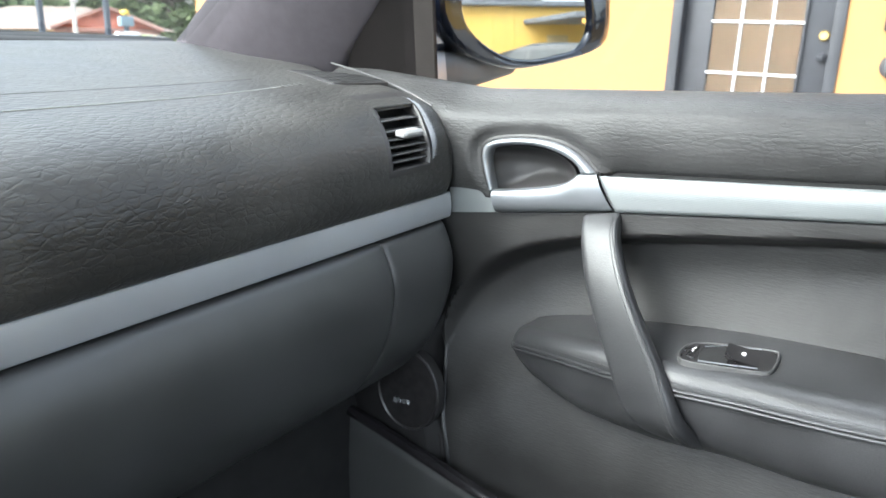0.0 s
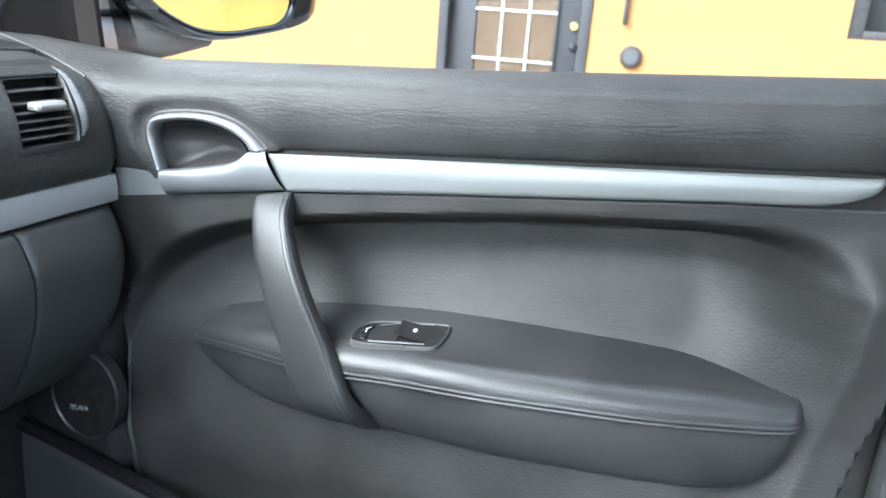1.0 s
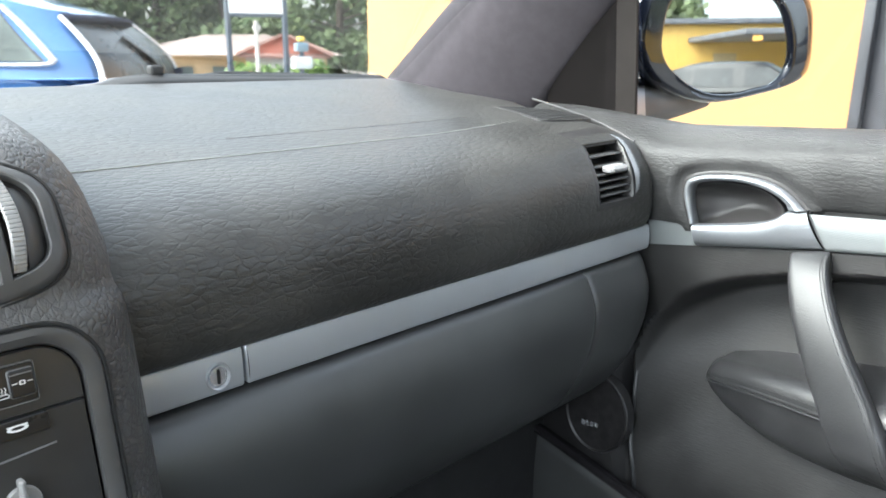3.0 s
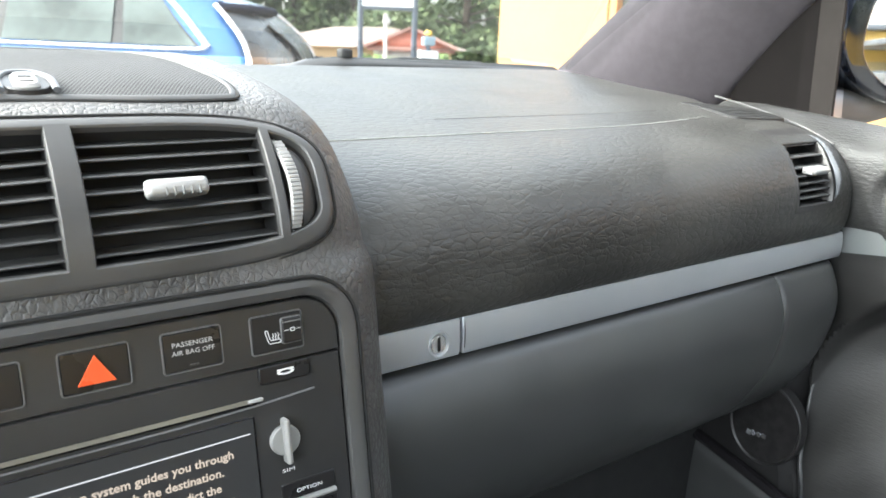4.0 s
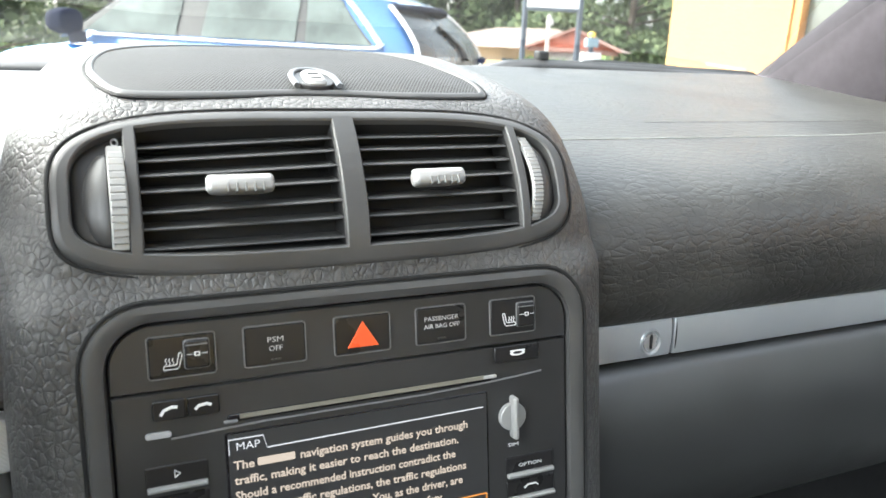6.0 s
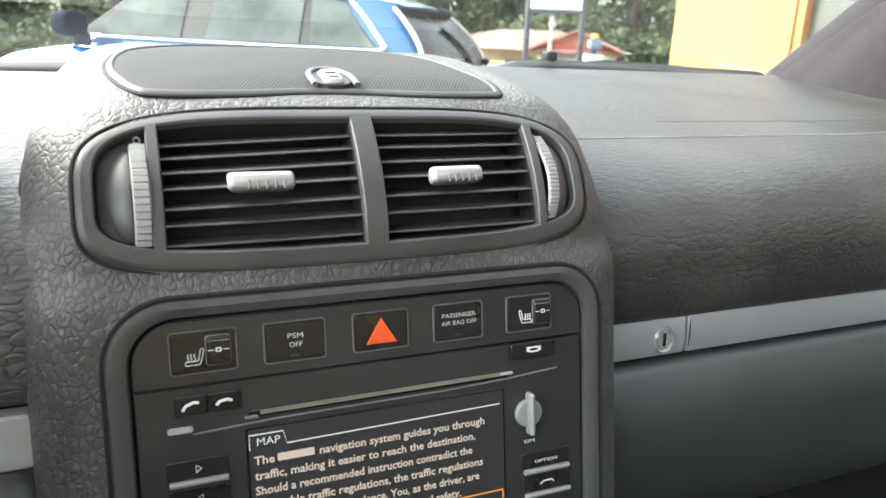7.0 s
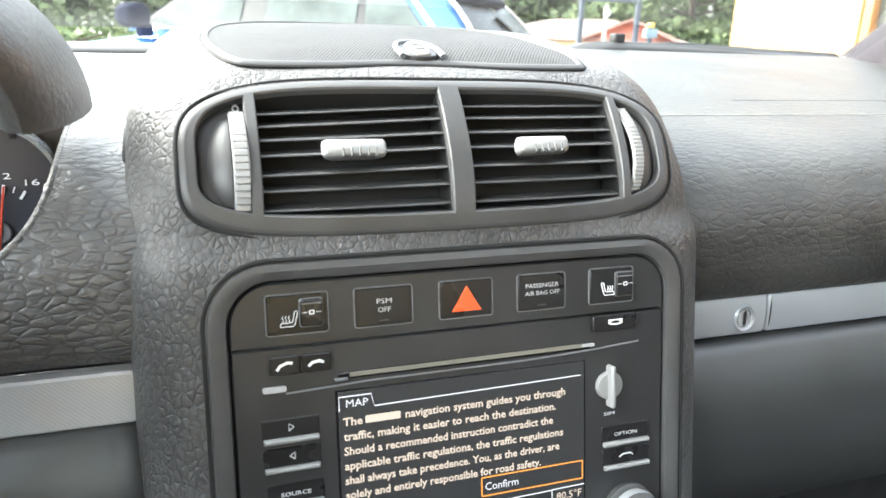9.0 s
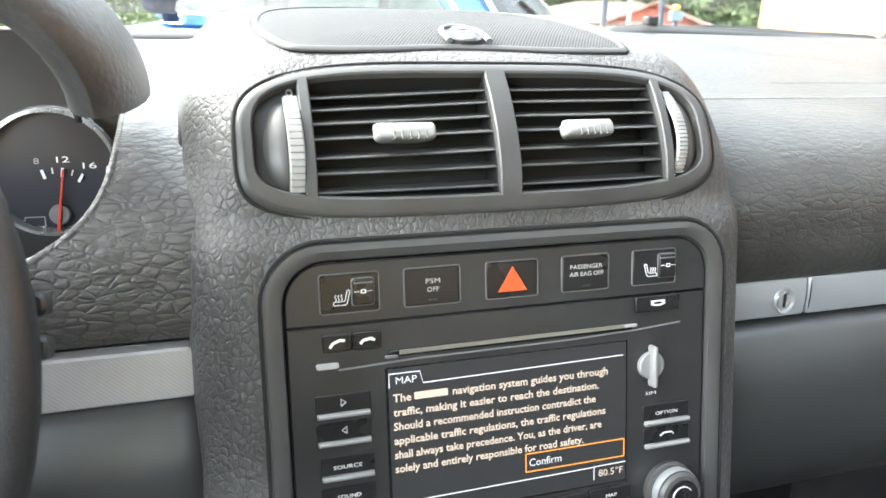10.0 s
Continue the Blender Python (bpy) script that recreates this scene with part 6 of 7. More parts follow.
part("housing", shell(), PAINTN, mirror, "glossy dark blue housing", 60)
part("arm", sweep(spline([(0.742, 0.565, 1.228), (0.80, 0.570, 1.226), (0.87, 0.562, 1.230), (0.94, 0.548, 1.243)], 20), oval(0.030, 0.026, 18, 2.6)), GREYP, mirror, "grey mirror arm")
part("arm_cover", sweep(spline([(0.745, 0.590, 1.285), (0.79, 0.590, 1.290), (0.86, 0.572, 1.310)], 12), oval(0.034, 0.056, 18)), PAINTN, mirror)

# ---- outside ----
YELLOW = plain("yellow_wall_paint", (0.50, 0.262, 0.100), 0.75, vary=0.05, scale=1.5, bumps=0.25, bump_scale=120)
DARKFR = plain("dark_door_paint", (0.050, 0.052, 0.060), 0.45, vary=0.15, scale=6)
WHITEB = plain("white_glazing_bar", (0.66, 0.67, 0.68), 0.5, vary=0.05)
BLIND = lined("woven_blind", (0.30, 0.21, 0.135), 0.85, 0.0, 0.012, "Z", 0.6, 0.2)
# unseen ground, made pale so that it bounces light into the cabin
ASPHALT = plain("pale_bounce_yard", (0.27, 0.26, 0.24), 0.9, vary=0.25, scale=3, bumps=0.6, bump_scale=90)
BLUECAR = plain("bright_blue_car_paint", (0.085, 0.21, 0.47), 0.18, 0.3, vary=0.04, coat=1.0)
GREYCAR = plain("dark_grey_car_paint", (0.030, 0.030, 0.030), 0.35, 0.0, vary=0.06, coat=0.15, spec=0.3)
# reflected sky put into the glass colour as a pale, blotchy tone
CARGLASS = plain("sky_toned_glass", (0.12, 0.14, 0.133), 0.3, 0.0, vary=0.45, scale=1.6, spec=0.12)
REARGLASS = plain("dark_rear_glass", (0.030, 0.033, 0.035), 0.25, 0.0, vary=0.3, scale=2, spec=0.22)
BRIGHT = plain("polished_trim", (0.82, 0.83, 0.84), 0.35, 0.2, vary=0.05)
GREYFRAME = plain("grey_frame", (0.06, 0.062, 0.065), 0.5)
# mirrored sky and trees painted into this window as light grey-green
PALEGLASS = plain("reflection_toned_glass", (0.10, 0.11, 0.095), 0.25, vary=0.3, scale=1.2)
ROOFT = plain("faded_shingle_roof", (0.39, 0.305, 0.27), 0.9, vary=0.15, scale=3, bumps=0.4, bump_scale=40)
REDW = plain("red_gable_boards", (0.66, 0.22, 0.15), 0.8, vary=0.12, scale=2)
EAVE = plain("reddish_brown_eave", (0.40, 0.22, 0.18), 0.85, vary=0.15, scale=2)
TANW = plain("tan_house_wall", (0.66, 0.46, 0.26), 0.8, vary=0.1, scale=1)
BARK = plain("bark", (0.09, 0.07, 0.055), 0.9, vary=0.3, scale=6, bumps=0.7, bump_scale=30)


def leaf_material(name, dark, light):
    m, t, p = nodes_of(name)
    g = t.nodes.new("ShaderNodeNewGeometry")
    r = t.nodes.new("ShaderNodeValToRGB")
    r.color_ramp.elements[0].color = (*dark, 1)
    r.color_ramp.elements[1].color = (*light, 1)
    t.links.new(g.outputs["Random Per Island"], r.inputs[0])
    t.links.new(r.outputs[0], p.inputs["Base Color"])
    p.inputs["Roughness"].default_value = 0.6
    return m


LEAF = leaf_material("foliage", (0.080, 0.120, 0.048), (0.210, 0.255, 0.115))
HEDGEL = leaf_material("hedge_foliage", (0.070, 0.130, 0.030), (0.200, 0.290, 0.060))


def ground_z(x, y):
    return -0.062 * max(0.0, y - 9.0) if y < 70 else -0.062 * 61


def ground_fn(u, v):
    x = -400 * (1 - 2 * u) * abs(1 - 2 * u) ** 1.5
    w = 2 * v - 1
    y = 10 + 400 * w * abs(w) ** 1.5
    return (x, y, ground_z(x, y))


tagged(part("ground", sheet(ground_fn, 60, 90), ASPHALT), "yard sloping gently away, pale to bounce light into the cabin", "ground", kind="structure")

# the yellow building beside the car
WX = 5.30
house = thing("yellow_building", "yellow-painted building with a dark glazed door", "building", (6.0, -2.0, 0.0))


def wall_pieces():
    bm = bmesh.new()
    holes = [(0.62, 1.69, 0.10, 2.20), (-2.20, -0.93, 1.33, 2.30), (3.95, 5.14, 1.10, 2.30)]
    ys = sorted({-4.2, 6.72, *[v for h in holes for v in h[:2]]})
    zs = sorted({-0.3, 3.2, *[v for h in holes for v in h[2:]]})
    for y0, y1 in zip(ys, ys[1:]):
        for z0, z1 in zip(zs, zs[1:]):
            my, mz = (y0 + y1) / 2, (z0 + z1) / 2
            if any(a < my < b and c < mz < d for a, b, c, d in holes):
                continue
            box(WX, y0, z0, WX + 0.25, y1, z1, 0, bm)
    bmesh.ops.remove_doubles(bm, verts=bm.verts, dist=1e-5)
    return bm


part("wall", wall_pieces(), YELLOW, house, "yellow painted wall")
part("wall", box(WX + 0.25, 6.47, -0.3, 12.0, 6.72, 3.2), YELLOW, house)
part("wall", box(WX + 0.25, -4.2, -0.3, 12.0, -3.95, 3.2), YELLOW, house)
part("roof", box(WX - 0.7, -4.6, 3.2, 12.5, 7.3, 3.45, 0.05), ROOFT, house)
WINGY = plain("mustard_board_paint", (0.62, 0.40, 0.10), 0.75, vary=0.06, scale=1.5)
SLATE = plain("dark_slate_roof", (0.15, 0.155, 0.17), 0.8, vary=0.15, scale=3)
wing = thing("yellow_wing", "long yellow building with a porch at the yard's end", "building", (2.0, -21.0, 0.0))
part("wall", box(-9.0, -21.3, -0.3, 16.0, -21.0, 2.95), WINGY, wing, "yellow boarded wall")
part("roof", box(-9.3, -25.0, 2.95, 16.0, -20.7, 3.10, 0.03), SLATE, wing)
for i in range(26):
    part("batten", box(-8.6 + i * 0.7, -21.0, -0.3, -8.57 + i * 0.7, -20.985, 2.95), WINGY, wing)
part("porch_roof", box(9.2, -20.98, 2.42, 16.0, -17.2, 2.56, 0.02), SLATE, wing, "overhanging porch roof")
part("porch_lamp", plate(disc2(9.9, -18.0, 0.12), lambda u, w, h: (u, w, 2.42 - h), 0, 0.12, 0.03), glow("porch_lamp_glow", (1.0, 0.50, 0.12), 0.8), wing, "lit round porch lamp")
part("window", box(10.0, -20.998, 1.25, 10.7, -20.95, 2.1), plain("drawn_blind", (0.45, 0.36, 0.20), 0.7), wing)
part("foundation", box(WX - 0.02, -4.2, -0.3, WX, 0.55, 0.12), plain("concrete", (0.32, 0.31, 0.29), 0.9), house)

bdoor = part("door", box(WX + 0.06, 0.69, 0.12, WX + 0.11, 1.62, 2.16, 0.004), DARKFR, house, "dark grey door with a gridded window")
for y0, y1 in ((0.62, 0.69), (1.62, 1.69)):
    part("door_frame", box(WX - 0.02, y0, 0.10, WX + 0.13, y1, 2.20, 0.006), DARKFR, bdoor)
part("door_frame", box(WX - 0.02, 0.69, 2.16, WX + 0.13, 1.62, 2.20, 0.006), DARKFR, bdoor)
GY0, GY1, GZ0, GZ1 = 0.855, 1.435, 1.03, 1.98
part("blind", box(WX + 0.046, GY0, GZ0 - 0.55, WX + 0.052, GY1, GZ1, 0), BLIND, bdoor, "brown woven blind behind the glass")
part("blind", box(WX + 0.044, GY0, GZ0 - 0.55, WX + 0.0455, GY1, GZ1, 0), pane("door_glass_pane", (0.9, 0.9, 0.9), 0.05), bdoor)
for k in range(4):
    yy = GY0 + (GY1 - GY0) * k / 3
    part("glazing_bar", box(WX + 0.030, yy - 0.009, GZ0 - 0.55, WX + 0.050, yy + 0.009, GZ1, 0.003), WHITEB if 0 < k < 3 else DARKFR, bdoor)
for k in range(-1, 4):
    zz = 1.028 + 0.332 * k
    part("glazing_bar", box(WX + 0.028, GY0, zz - 0.009, WX + 0.050, GY1, zz + 0.009, 0.003), WHITEB, bdoor)


def at_wall(y, z, h):
    return (WX - h, y, z)


def at_bdoor(y, z, h):
    return (WX + 0.06 - h, y, z)


BRASS = plain("brass", (0.70, 0.52, 0.22), 0.3, 0.9, vary=0.1)
part("deadbolt", plate(disc2(0.735, 1.285, 0.033), at_bdoor, 0, 0.02, 0.008), BRASS, bdoor, "brass deadbolt")
part("door_knob", plate(disc2(0.728, 1.150, 0.030), at_bdoor, 0, 0.055, 0.02), DARKFR, bdoor)
bell = tagged(part("wall_light", plate(disc2(0.327, 1.118, 0.072), at_wall, 0, 0.05, 0.018), plain("zinc_cap", (0.07, 0.07, 0.075), 0.5, 0.0, vary=0.15)), "round grey metal cap fixed to the yellow wall", "wall cap")
part("inner_cap", plate(disc2(0.327, 1.118, 0.050), at_wall, 0.04, 0.056, 0.006), GREYW, bell)
tagged(part("wall_hook", box(WX - 0.05, 0.385, 1.32, WX, 0.410, 1.62, 0.006), DARKFR), "narrow black bracket hanging on the yellow wall", "bracket")
for y0, y1, z0, z1 in ((-2.20, -0.93, 1.33, 2.30), (3.95, 5.14, 1.10, 2.30)):
    w = part("window", box(WX + 0.10, y0 + 0.02, z0 + 0.02, WX + 0.12, y1 - 0.02, z1 - 0.02, 0), REARGLASS if y0 < 0 else PALEGLASS, house, "dark window in a grey frame" if y0 < 0 else "window with pale painted reflections in a yellow casing")
    for a in ((y0 + 0.003, z0 + 0.003, y0 + 0.09, z1 - 0.003), (y1 - 0.09, z0 + 0.003, y1 - 0.003, z1 - 0.003), (y0 + 0.09, z0 + 0.003, y1 - 0.09, z0 + 0.05), (y0 + 0.09, z1 - 0.05, y1 - 0.09, z1 - 0.003)):
        part("window_frame", box(WX + 0.02, a[0], a[1], WX + 0.13, a[2], a[3], 0.004), GREYFRAME if y0 < 0 else YELLOW, w)


# ---- cars ----
def suv(name, label, paint, m, chrome=True, group="parked cars"):
    """An SUV 4.6 m long, nose along -x, wheels on z = 0; m is its pose."""
    base = thing(name, label, "car", (0, 0, 0), group)

    def put(pname, bm, mat, lab="", parent=None):
        for v in bm.verts:
            v.co = m @ v.co
        return part(pname, bm, mat, parent or base, lab)
    L = curve_at

    def section(x):
        # half-width at sill, belt, and the body's top and floor at a station x (0 nose, 4.6 tail)
        top = L([0, 0.15, 0.5, 1.15, 1.35, 4.0, 4.35, 4.55, 4.6], [0.78, 0.86, 0.98, 1.07, 1.09, 1.10, 0.96, 0.86, 0.70])(x)
        wid = L([0, 0.2, 0.7, 1.3, 3.8, 4.3, 4.55, 4.6], [0.62, 0.80, 0.90, 0.93, 0.93, 0.89, 0.80, 0.70])(x)
        return wid, top

    def body_fn(u, v):
        x = 4.6 * u
        wid, top = section(x)
        a = math.pi * (1 - v)
        c, s = math.cos(a), math.sin(a)
        y = wid * math.copysign(abs(c) ** 0.28, c)
        z = 0.30 + (top - 0.30) * max(0.0, s) ** 0.42
        y *= 1 - 0.06 * max(0, (z - 0.75)) / 0.4
        return Vector((x, y, z))
    put("body", sheet(body_fn, 60, 36), paint)

    def sag(x, z):
        # the roof falls towards the tail
        return z - 0.16 * smooth01((x - 3.4) / 0.9) * max(0.0, (z - 1.17) / 0.48)

    def cab_ring(z):
        f = (z - 1.05) / 0.60
        x0 = 1.15 + 0.95 * f
        x1 = 4.58 - 0.36 * f ** 1.4
        w = 0.885 - 0.23 * f
        return x0, x1, w

    def cab_fn(u, v):
        z = 1.05 + 0.60 * v
        x0, x1, w = cab_ring(z)
        o = oval((x1 - x0) / 2, w, 72, 7)
        i = round(u * 72) % 72
        x = (x0 + x1) / 2 + o[i][0]
        return Vector((x, o[i][1], sag(x, z)))
    put("cabin", sheet(cab_fn, 72, 10), paint)

    def roof_f(u, v):
        x0, x1, w = cab_ring(1.648)
        x = x0 + (x1 - x0) * u
        k = math.sin(math.pi * min(1, max(0, u))) ** 0.25
        y = w * 0.985 * (2 * v - 1) * (0.80 + 0.2 * k)
        return Vector((x, y, sag(x, 1.64) + 0.06 * math.sin(math.pi * v) ** 0.6 * k))
    put("roof", sheet(roof_f, 24, 12), paint)

    def side_window(xa0, xa1, xb0, xb1, sgn):
        def fn(u, v):
            z = 1.165 + 0.38 * v
            _, _, w = cab_ring(z)
            xa = xa0 + (xb0 - xa0) * v
            xb = xa1 + (xb1 - xa1) * v
            x = xa + (xb - xa) * u
            return Vector((x, sgn * (w + 0.012), sag(x, z)))
        return sheet(fn, 10, 8)
    for sgn in (-1, 1):
        put("window_band", side_window(1.44, 4.18, 2.00, 3.86, sgn), BLACK)
        for q in ((1.56, 2.46, 2.05, 2.48), (2.70, 3.53, 2.72, 3.52), (3.62, 4.16, 3.58, 3.86)):
            glass = side_window(*q, sgn)
            for v in glass.verts:
                v.co.y += sgn * 0.008
            put("side_window", glass, CARGLASS if chrome else REARGLASS)
        if chrome:
            def rim_pts(sgn=sgn):
                pts = []
                for xx, zz in ((1.42, 1.145), (2.5, 1.14), (3.5, 1.14), (4.14, 1.145), (4.225, 1.165), (4.205, 1.225), (3.92, 1.555), (3.75, 1.57), (2.6, 1.575), (2.02, 1.56)):
                    pts.append(m @ Vector((xx, sgn * (cab_ring(zz)[2] + 0.016), sag(xx, zz))))
                return pts
            part("chrome_strip", sweep(spline(rim_pts(), 60), oval(0.030, 0.012, 8)), BRIGHT, base, "bright window trim")
        def cap_fn(u, v, sgn=sgn):
            a, b = 2 * math.pi * u, math.pi * v
            c, w, r = math.cos(a), math.sin(a), math.sin(b) ** 0.55
            x = 1.56 + (0.075 if c > 0 else 0.17) * math.copysign(abs(c) ** 0.7, c) * r
            return Vector((x, sgn * (1.03 - 0.13 * math.cos(b)), 1.235 + 0.105 * math.copysign(abs(w) ** 0.8, w) * r))
        if chrome:
            mir = put("door_mirror", sheet(cap_fn, 28, 14), MIRRORCAP, "dark door mirror on a stalk")
            put("stalk", box(1.56, min(sgn * 0.90, sgn * 1.05), 1.06, 1.63, max(sgn * 0.90, sgn * 1.05), 1.16, 0.02), MIRRORCAP, "", mir)
        lamp = put("tail_light", sheet(lambda u, v, sgn=sgn: Vector((4.30 + 0.24 * u, sgn * (0.90 - 0.14 * u ** 2), 0.70 + 0.16 * v)), 8, 4), plain("tail_lens", (0.35, 0.02, 0.02), 0.2) if "tail_lens" not in bpy.data.materials else bpy.data.materials["tail_lens"])
        solid(lamp, 0.03, 0)

    def rear_at(sx, z, out=0.0):
        _, x1, w = cab_ring(max(z, 1.05))
        x = x1 + 0.016 - 0.05 * abs(sx) ** 3 + out
        return Vector((x, sx * (w - 0.05), sag(x1, z)))

    rear = put("rear_window", sheet(lambda u, v: rear_at(2 * u - 1, 0.94 + 0.62 * v), 16, 12), REARGLASS, "dark sloping rear window")
    for sx in (-1, 1):
        rail = [m @ rear_at(sx * 1.03, z, 0.004) for z in np.linspace(0.94, 1.60, 14)]
        # blue car's body edge, coloured near-white for the sky it mirrors
        part("window_edge", sweep(rail, oval(0.020, 0.016, 8)), BRIGHT if chrome else paint, base, "body edge of the rear window, sky reflection in its colour")
    # added solid bar for the dark interior and reflection in the rear glass
    arm = [m @ rear_at(-0.20 + 0.42 * k, 1.40 - 0.34 * k, 0.02) for k in np.linspace(0, 1, 8)]
    part("rear_dark_band", sweep(arm, oval(0.020, 0.012, 8)), BLACK, rear, "dark band across the rear window")
    hinge = [m @ rear_at(q, 1.05, 0.03) for q in (0.86, 0.93, 1.0)]
    part("corner_catch", sweep(hinge, oval(0.035, 0.03, 10)), MIRRORCAP, base)

    def front_glass(u, v):
        z = 1.10 + 0.48 * v
        x0, _, w = cab_ring(z)
        s = 2 * u - 1
        return Vector((x0 - 0.012 + 0.03 * abs(s) ** 3, s * (w - 0.05), z))
    put("windshield", sheet(front_glass, 12, 8), CARGLASS)
    blade = [rear_at(q, 1.60, 0.045 - 0.05 * q * q) for q in np.linspace(-0.98, 0.98, 22)]
    put("spoiler", sweep([(p.x, p.y, p.z - 0.012 - 0.02 * abs(p.y) ** 2) for p in blade], oval(0.055, 0.036, 12)), MIRRORCAP, "black spoiler over the rear window")
    for x in (0.90, 3.72):
        for sgn in (-1, 1):
            o = Vector((x, sgn * 0.86, 0.36))
            tyre = bmesh.new()
            rr = [(0.36, -0.11), (0.365, 0.0), (0.35, 0.10), (0.31, 0.12), (0.24, 0.115)]
            rings = [[tyre.verts.new(o + Vector((r * math.cos(a), sgn * h, r * math.sin(a)))) for a in np.linspace(0, 2 * math.pi, 32, endpoint=False)] for r, h in rr]
            for a, b in zip(rings, rings[1:]):
                for i in range(32):
                    tyre.faces.new((a[i], a[(i + 1) % 32], b[(i + 1) % 32], b[i]))
            wh = put("wheel", tyre, RUBBER)
            put("rim", plate(disc2(x, 0.36, 0.245, n=32), lambda u, w, h, sgn=sgn: Vector((u, sgn * (0.86 + h), w)), -0.05, 0.10, 0.02), CHROME, "", wh)
    return base


blue_pose = Matrix.Translation((1.54, 5.42, 0.0)) @ Matrix.Rotation(radians(-41), 4, "Z") @ Matrix.Translation((-4.2, 0.93, 0))
suv("blue_suv", "bright blue SUV parked across the yard", BLUECAR, blue_pose)
grey_pose = Matrix.Translation((10.3, -13.4, 0)) @ Matrix.Rotation(radians(214), 4, "Z")
suv("grey_suv", "dark grey SUV parked by the yellow building", GREYCAR, grey_pose, False)


# ---- across the road ----
def polar(az, r):
    a = radians(az)
    return -0.15 + r * math.sin(a), 0.05 + r * math.cos(a)


PALEP = plain("weathered_pale_paint", (0.50, 0.47, 0.43), 0.7, vary=0.15)
POST = plain("dark_post_paint", (0.06, 0.075, 0.10), 0.5, vary=0.1)
sign = thing("yard_sign", "white sign board on two dark posts", "sign", (10.0, 15.0, 0))
(ax, ay), (bx, by) = polar(29.02, 17.6), polar(33.0, 17.6)
for px, py in ((ax, ay), (bx, by)):
    part("post", box(px - 0.05, py - 0.05, -0.8, px + 0.05, py + 0.05, 3.4, 0.01), POST, sign)
board = bmesh.new()
dv = Vector((bx - ax, by - ay, 0))
nv = Vector((-dv.y, dv.x, 0)).normalized() * 0.04
vs = [board.verts.new(Vector((ax, ay, z)) + dv * f + nv * s) for s in (-1, 1) for f, z in ((0.03, 1.90), (0.97, 1.90), (0.97, 3.2), (0.03, 3.2))]
for q in ((0, 1, 2, 3), (7, 6, 5, 4), (0, 4, 5, 1), (1, 5, 6, 2), (2, 6, 7, 3), (3, 7, 4, 0)):
    board.faces.new([vs[i] for i in q])
part("board", board, WHITEB, sign, "white sign board")
part("cross_bar", sweep([(ax, ay, 1.86), (bx, by, 1.86)], oval(0.04, 0.04, 8)), POST, sign)
px, py = polar(30.87, 25)
pole = thing("white_pole", "slim pale pole with a small round head", "pole", (px, py, ground_z(px, py)))
part("pole", sweep([(px, py, ground_z(px, py)), (px, py, 1.95)], oval(0.065, 0.065, 10), up=(1, 0, 0)), PALEP, pole)
part("pole_head", plate(disc2(px, 1.72, 0.13), lambda u, w, h: (u, py - h, w), 0.03, 0.10, 0.02), PALEP, pole)
px, py = polar(34.06, 22)
small = thing("street_board", "small white board with a coloured top", "sign", (px, py, ground_z(px, py)))
part("board", box(px - 0.30, py - 0.1, 0.575, px + 0.30, py + 0.1, 0.90, 0.03), WHITEB, small)
part("upper_board", box(px - 0.19, py - 0.1, 1.04, px + 0.19, py + 0.1, 1.29, 0.03), plain("dull_blue_board", (0.20, 0.27, 0.32), 0.5), small)
part("lantern", plate(disc2(px, 1.385, 0.075), lambda u, w, h: (u, py - h, w), -0.1, 0.1, 0.03), plain("ochre", (0.70, 0.48, 0.08), 0.5), small)
part("post", box(px - 0.05, py - 0.05, ground_z(px, py), px + 0.05, py + 0.05, 1.32, 0.0), POST, small)

cott = thing("red_gabled_house", "low tan house with a faded roof and red gable", "house", (18, 33, -1.7))
lx, ly = polar(23.9, 36)
rx, ry = polar(35.8, 38)
gz0 = -1.75
d = Vector((rx - lx, ry - ly, 0))
back = Vector((-d.y, d.x, 0)).normalized() * 9


def prism(pts_bottom, z0, z1):
    bm = bmesh.new()
    lo = [bm.verts.new((p.x, p.y, z0)) for p in pts_bottom]
    hi = [bm.verts.new((p.x, p.y, z1)) for p in pts_bottom]
    n = len(lo)
    for i in range(n):
        bm.faces.new((lo[i], lo[(i + 1) % n], hi[(i + 1) % n], hi[i]))
    bm.faces.new(hi)
    bm.faces.new(lo[::-1])
    return bm


p0 = Vector((lx, ly, 0))
part("wall", prism([p0, p0 + d, p0 + d + back, p0 + back], gz0, 0.72), TANW, cott)
over = d.normalized() * 0.6
fr = -back.normalized() * 0.8
bm = bmesh.new()
e = [bm.verts.new((*(p0 - over + fr).xy, 0.70)), bm.verts.new((*(p0 + d + over + fr).xy, 0.70)), bm.verts.new((*(p0 + d + over + back - fr).xy, 0.70)), bm.verts.new((*(p0 - over + back - fr).xy, 0.70))]
r = [bm.verts.new((*(p0 + over * 5 + back * 0.45).xy, 1.62)), bm.verts.new((*(p0 + d - over * 3 + back * 0.45).xy, 1.68))]
for q in ((e[0], e[1], r[1], r[0]), (e[1], e[2], r[1]), (e[2], e[3], r[0], r[1]), (e[3], e[0], r[0]), (e[3], e[2], e[1], e[0])):
    bm.faces.new(q)
part("roof", bm, ROOFT, cott, "faded shingle roof")


# gabled porch before the house: red boards under a shallow roof
def at_gable(az, z, r):
    x, y = polar(az, r)
    return Vector((x, y, z))


